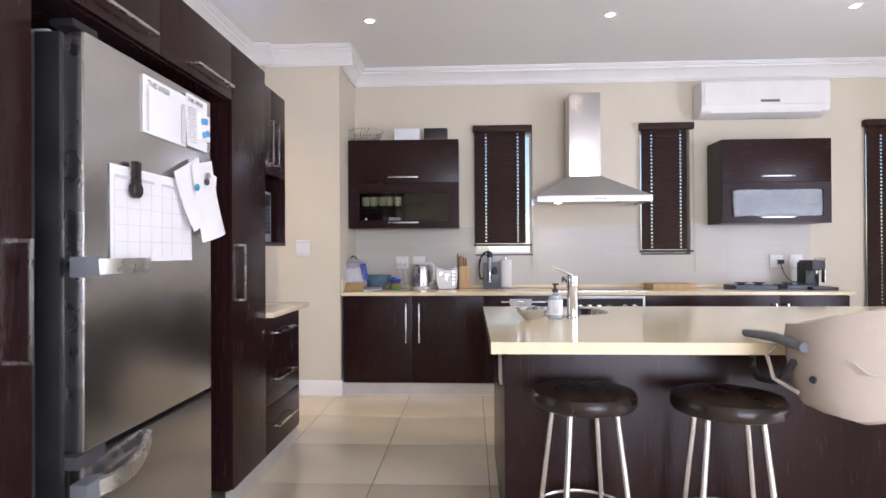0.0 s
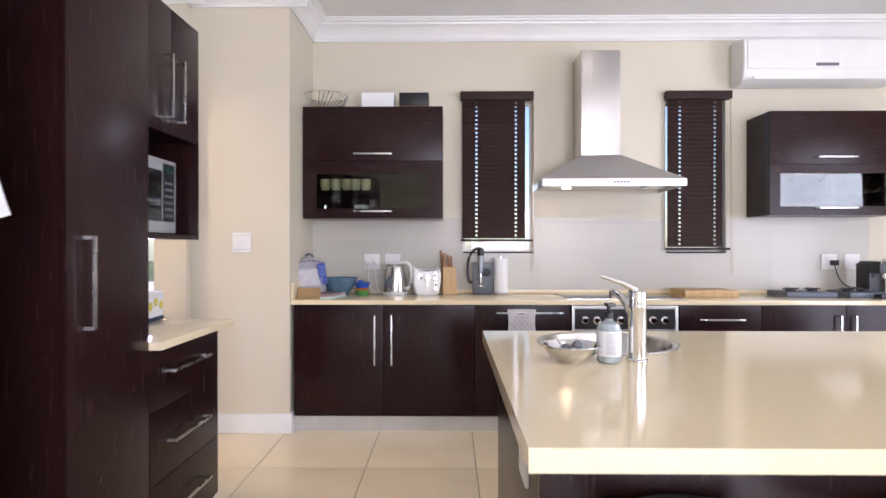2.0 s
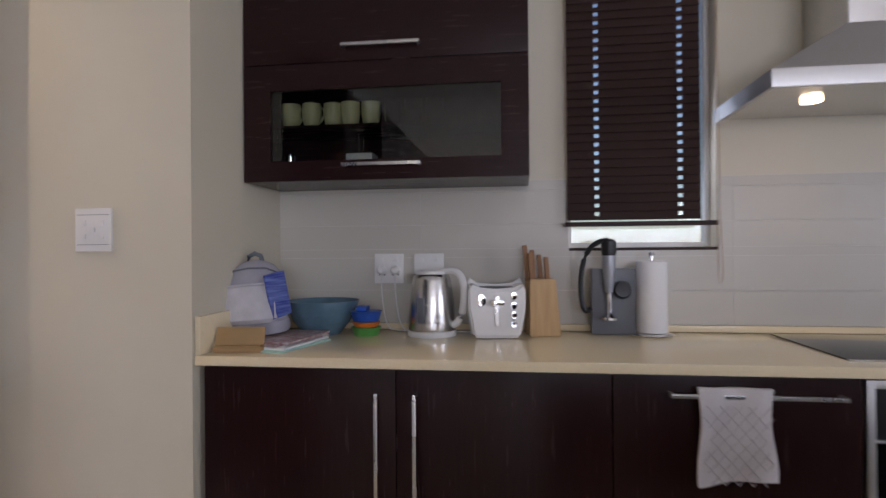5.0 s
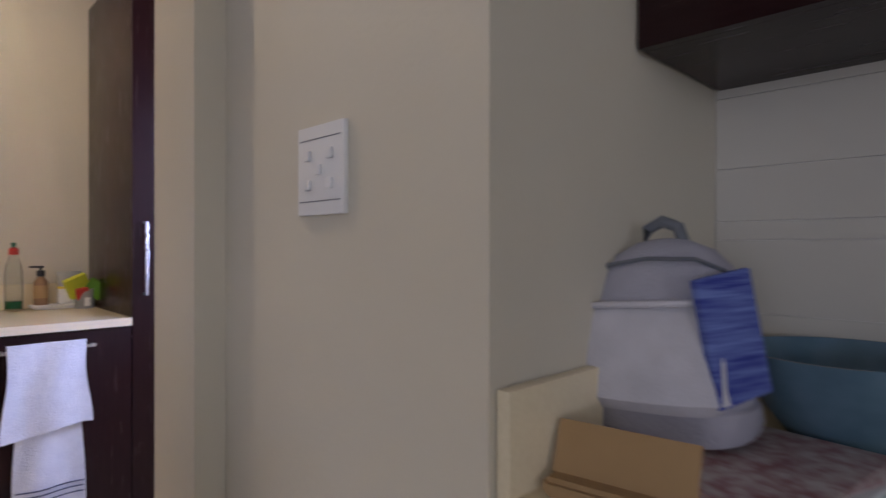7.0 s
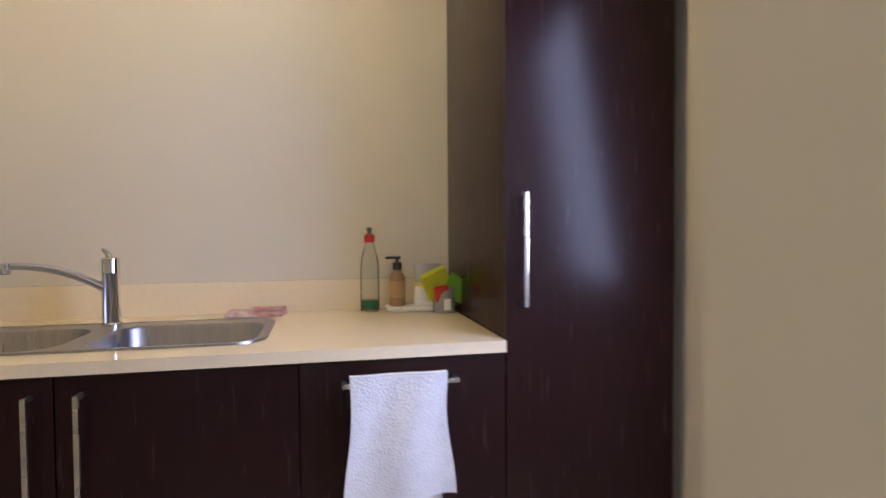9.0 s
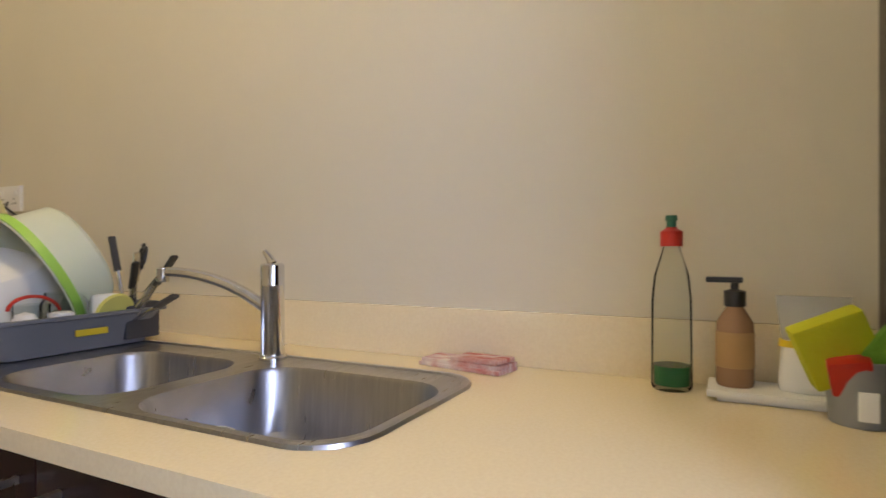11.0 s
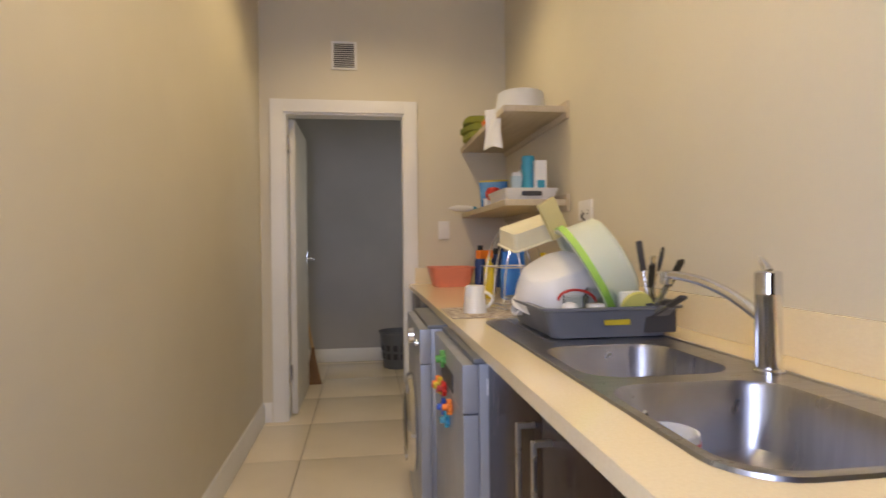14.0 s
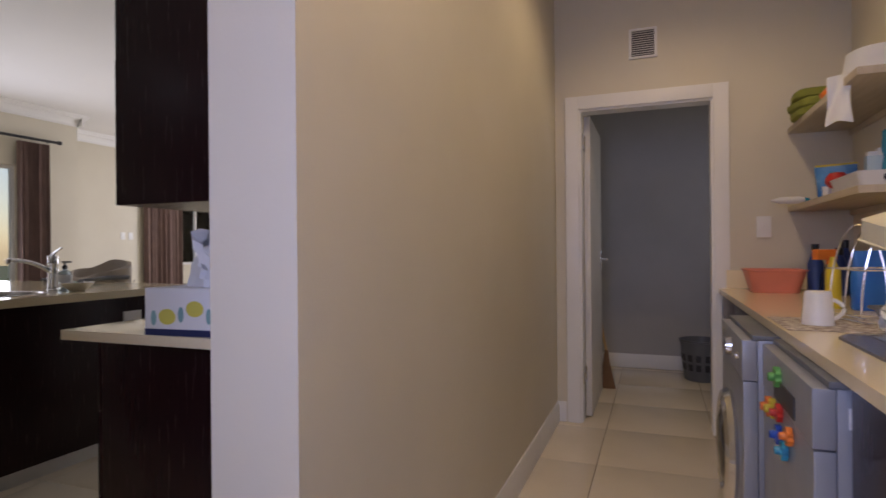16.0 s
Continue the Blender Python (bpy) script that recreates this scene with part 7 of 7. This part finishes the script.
for x, y, r, h in ((0.24, 2.02, 0.022, 0.06), (0.28, 2.06, 0.018, 0.05), (0.22, 1.82, 0.02, 0.045)):
    solid("small_tub", lathe(bmesh.new(), [(0, 0), (r, 0), (r * 1.05, h * 0.8), (r * 1.15, h * 0.82), (r * 1.1, h), (0, h)], 18), M_PLASTIC, "small white plastic tub on the shelf", "tub", pose(WX + x, y, S2 + 0.0305), "shelf clutter")
e = thing("white_tube", pose(WX + 0.30, 1.62, S2 + 0.052, 0, 0, 12), "white squeeze tube lying on the shelf end", "tube", "shelf clutter")
part("tube_body", lathe(bmesh.new(), [(0, 0), (0.014, 0), (0.020, 0.02), (0.020, 0.12), (0.004, 0.17), (0, 0.17)], 18, pose(-0.02, 0, 0, 0, 90, 0)), M_PLASTIC, e)
part("tube_cap", lathe(bmesh.new(), [(0, -0.025), (0.012, -0.025), (0.014, 0), (0, 0)], 16, pose(-0.02, 0, 0, 0, 90, 0)), M_CYAN, e)

# ---- scullery plates, vent, far room ----
plate("wall_socket", pose(WX, 2.865, 1.315, 0, 0, 90), 0.15, 0.09, "white wall socket above the dish rack", "socket", [(-0.045, 0.02), (0.045, 0.02)], [(-0.035, -0.012), (0.035, -0.012)])
bb = tube(bmesh.new(), [(0.03, 0, 0), (0.05, 0.03, -0.02), (0.05, 0.12, -0.06), (0.035, 0.17, -0.14), (0.03, 0.19, -0.22)], 0.004, 6)
solid("appliance_cable", bb, M_BLACK, "black appliance cable hanging from a socket", "cable", pose(WX, 2.9, 1.30))
plate("light_switch", pose(-3.393, 1.42, 1.267, 0, 0, 180), 0.078, 0.125, "white single light switch by the door", "light switch", [(0, 0.0)])
vt = thing("wall_vent", pose(-2.727, 1.42, 2.445, 0, 0, 180), "white louvred wall vent above the door", "vent")
b = bmesh.new()
for q in [(-0.085, -0.012, -0.095, -0.068, -0.0005, 0.095), (0.068, -0.012, -0.095, 0.085, -0.0005, 0.095), (-0.068, -0.012, 0.08, 0.068, -0.0005, 0.095), (-0.068, -0.012, -0.095, 0.068, -0.0005, -0.08)]:
    box(b, *q, 0.002)
part("frame", b, M_WHITE, vt)
part("backing", newbox(-0.067, -0.003, -0.079, 0.067, -0.0005, 0.079), M_DGREY, vt)
for i in range(11):
    part("slat", newbox(-0.066, -0.0115, -0.0015, 0.066, -0.0035, 0.0015, 0.0, pose(0, 0, -0.07 + i * 0.014, 0, 0, 0)), M_WHITE, vt)
bk2 = thing("laundry_basket", pose(-3.16, -0.16, 0), "dark grey plastic laundry basket in the store room", "basket")
b = lathe(bmesh.new(), [(0, 0.004), (0.13, 0.004), (0.135, 0), (0.14, 0.006), (0.175, 0.33), (0.185, 0.335), (0.185, 0.35), (0.17, 0.35), (0.166, 0.33), (0.132, 0.012), (0, 0.010)], 32)
part("tub", b, M_GREY, bk2)
for k in range(14):
    a = 2 * math.pi * k / 14
    for z in (0.12, 0.2):
        r_ = 0.14 + 0.035 * (z / 0.33) + 0.0015
        part("slot", newbox(-0.0015, -0.02, -0.028, 0.0015, 0.02, 0.028, 0.0, pose(r_ * math.cos(a), r_ * math.sin(a), z, 0, 6, math.degrees(a))), M_DGREY, bk2)
brm = thing("broom", pose(-2.405, 0.40, 0), "wooden broom leaning behind the door", "broom")
part("stick", tube(bmesh.new(), [(0.0, 0.0, 0.30), (0.045, 0.0, 0.55), (0.048, 0.0, 1.25)], 0.011, 10), M_BEECH, brm)
part("bristles", loft([(0, 0.075, 0.03, 0), (0.06, 0.06, 0.03, 0), (0.22, 0.025, 0.02, 0), (0.31, 0.014, 0.014, 0)], 20), M_WOODBROWN, brm)


# ---- floor tiles and wall tiles ----
structure_floor = structure("floor", newbox(-2.0, -4.2, -0.1, 5.6, 5.97, -0.004), M_GROUT, "cream porcelain tile floor with brown joints", "floor")
scullery_floor = structure("floor_scullery", newbox(WX, -0.5, -0.1, -2.0, 6.0, -0.004), M_GROUT, "cream porcelain tile floor of the scullery", "floor")
TILE_MESH = {}


def tile(name, parent, x0, y0, x1, y1, material, z0=-0.004, z1=0.0, upright=False):
    key = (name, round(x1 - x0, 3), round(y1 - y0, 3), upright)
    if key not in TILE_MESH:
        w, d = x1 - x0, y1 - y0
        bmx = newbox(0, 0, z0, w, d, z1, 0.0012) if not upright else newbox(0, 0, 0, w, 0.005, d)
        TILE_MESH[key] = mesh(name, bmx, material)
    ob = new(name, TILE_MESH[key])
    ob.parent = parent
    ob.matrix_basis = pose(x0, y0, 0) if not upright else pose(x0, 5.7805, y0)
    return ob


def lay(parent, x0, y0, x1, y1, ox, oy, p):
    g = 0.002
    i = math.floor((x0 - ox) / p)
    while ox + i * p < x1:
        j = math.floor((y0 - oy) / p)
        while oy + j * p < y1:
            a, b2 = max(x0, ox + i * p), min(x1, ox + (i + 1) * p)
            c, d2 = max(y0, oy + j * p), min(y1, oy + (j + 1) * p)
            if b2 - a > 0.02 and d2 - c > 0.02:
                tile("tile", parent, a + g, c + g, b2 - g, d2 - g, M_FLOOR)
            j += 1
        i += 1


lay(structure_floor, -2.0, -4.2, 5.6, 5.79, -0.53, 5.16, 0.632)
lay(scullery_floor, WX, -0.5, -2.0, 5.87, -2.49, 2.13, 0.632)

# grey splash tiles behind the kitchen countertop, cut round the window openings
SPX0, SPX1, SPZ0, SPZ1 = -1.134, 3.24, 0.9265, 1.494
CUTS = [(W1[0] - 0.002, W1[1] + 0.002), (W2[0] - 0.002, W2[1] + 0.002)]
SILL = W1[2]
b = newbox(SPX0, 5.7855, 0.926, SPX1, 5.7895, SILL)
for a, c in zip([SPX0] + [q[1] for q in CUTS], [q[0] for q in CUTS] + [SPX1]):
    box(b, a, 5.7855, SILL, c, 5.7895, SPZ1 + 0.001)
splash = structure("splashback", b, M_SGROUT, "grey ceramic tile splashback with pale joints", "splashback")
TW, TH = 0.60, 0.132
for row in range(5):
    z = SPZ0 + row * TH
    z1 = min(z + TH, SPZ1)
    for low, high in ([(z, z1)] if not z < SILL < z1 else [(z, SILL), (SILL, z1)]):
        x = SPX0
        while x < SPX1:
            spans = [(x, min(x + TW, SPX1))]
            for c0, c1 in CUTS if low >= SILL - 0.001 else []:
                spans = [q for a, c in spans for q in ((a, min(c, c0)), (max(a, c1), c))]
            for a, c in spans:
                if c - a > 0.02:
                    tile("splash_tile", splash, a + 0.0003, low + 0.001, c - 0.0003, high - 0.001, M_SPLASH, upright=True)
            x += TW
for a, c in CUTS:
    structure("window_sill", newbox(a + 0.003, 5.7795, SILL - 0.012, c - 0.003, 5.869, SILL - 0.0005, 0.002), M_BLIND, "dark stained window sill board", "window sill")
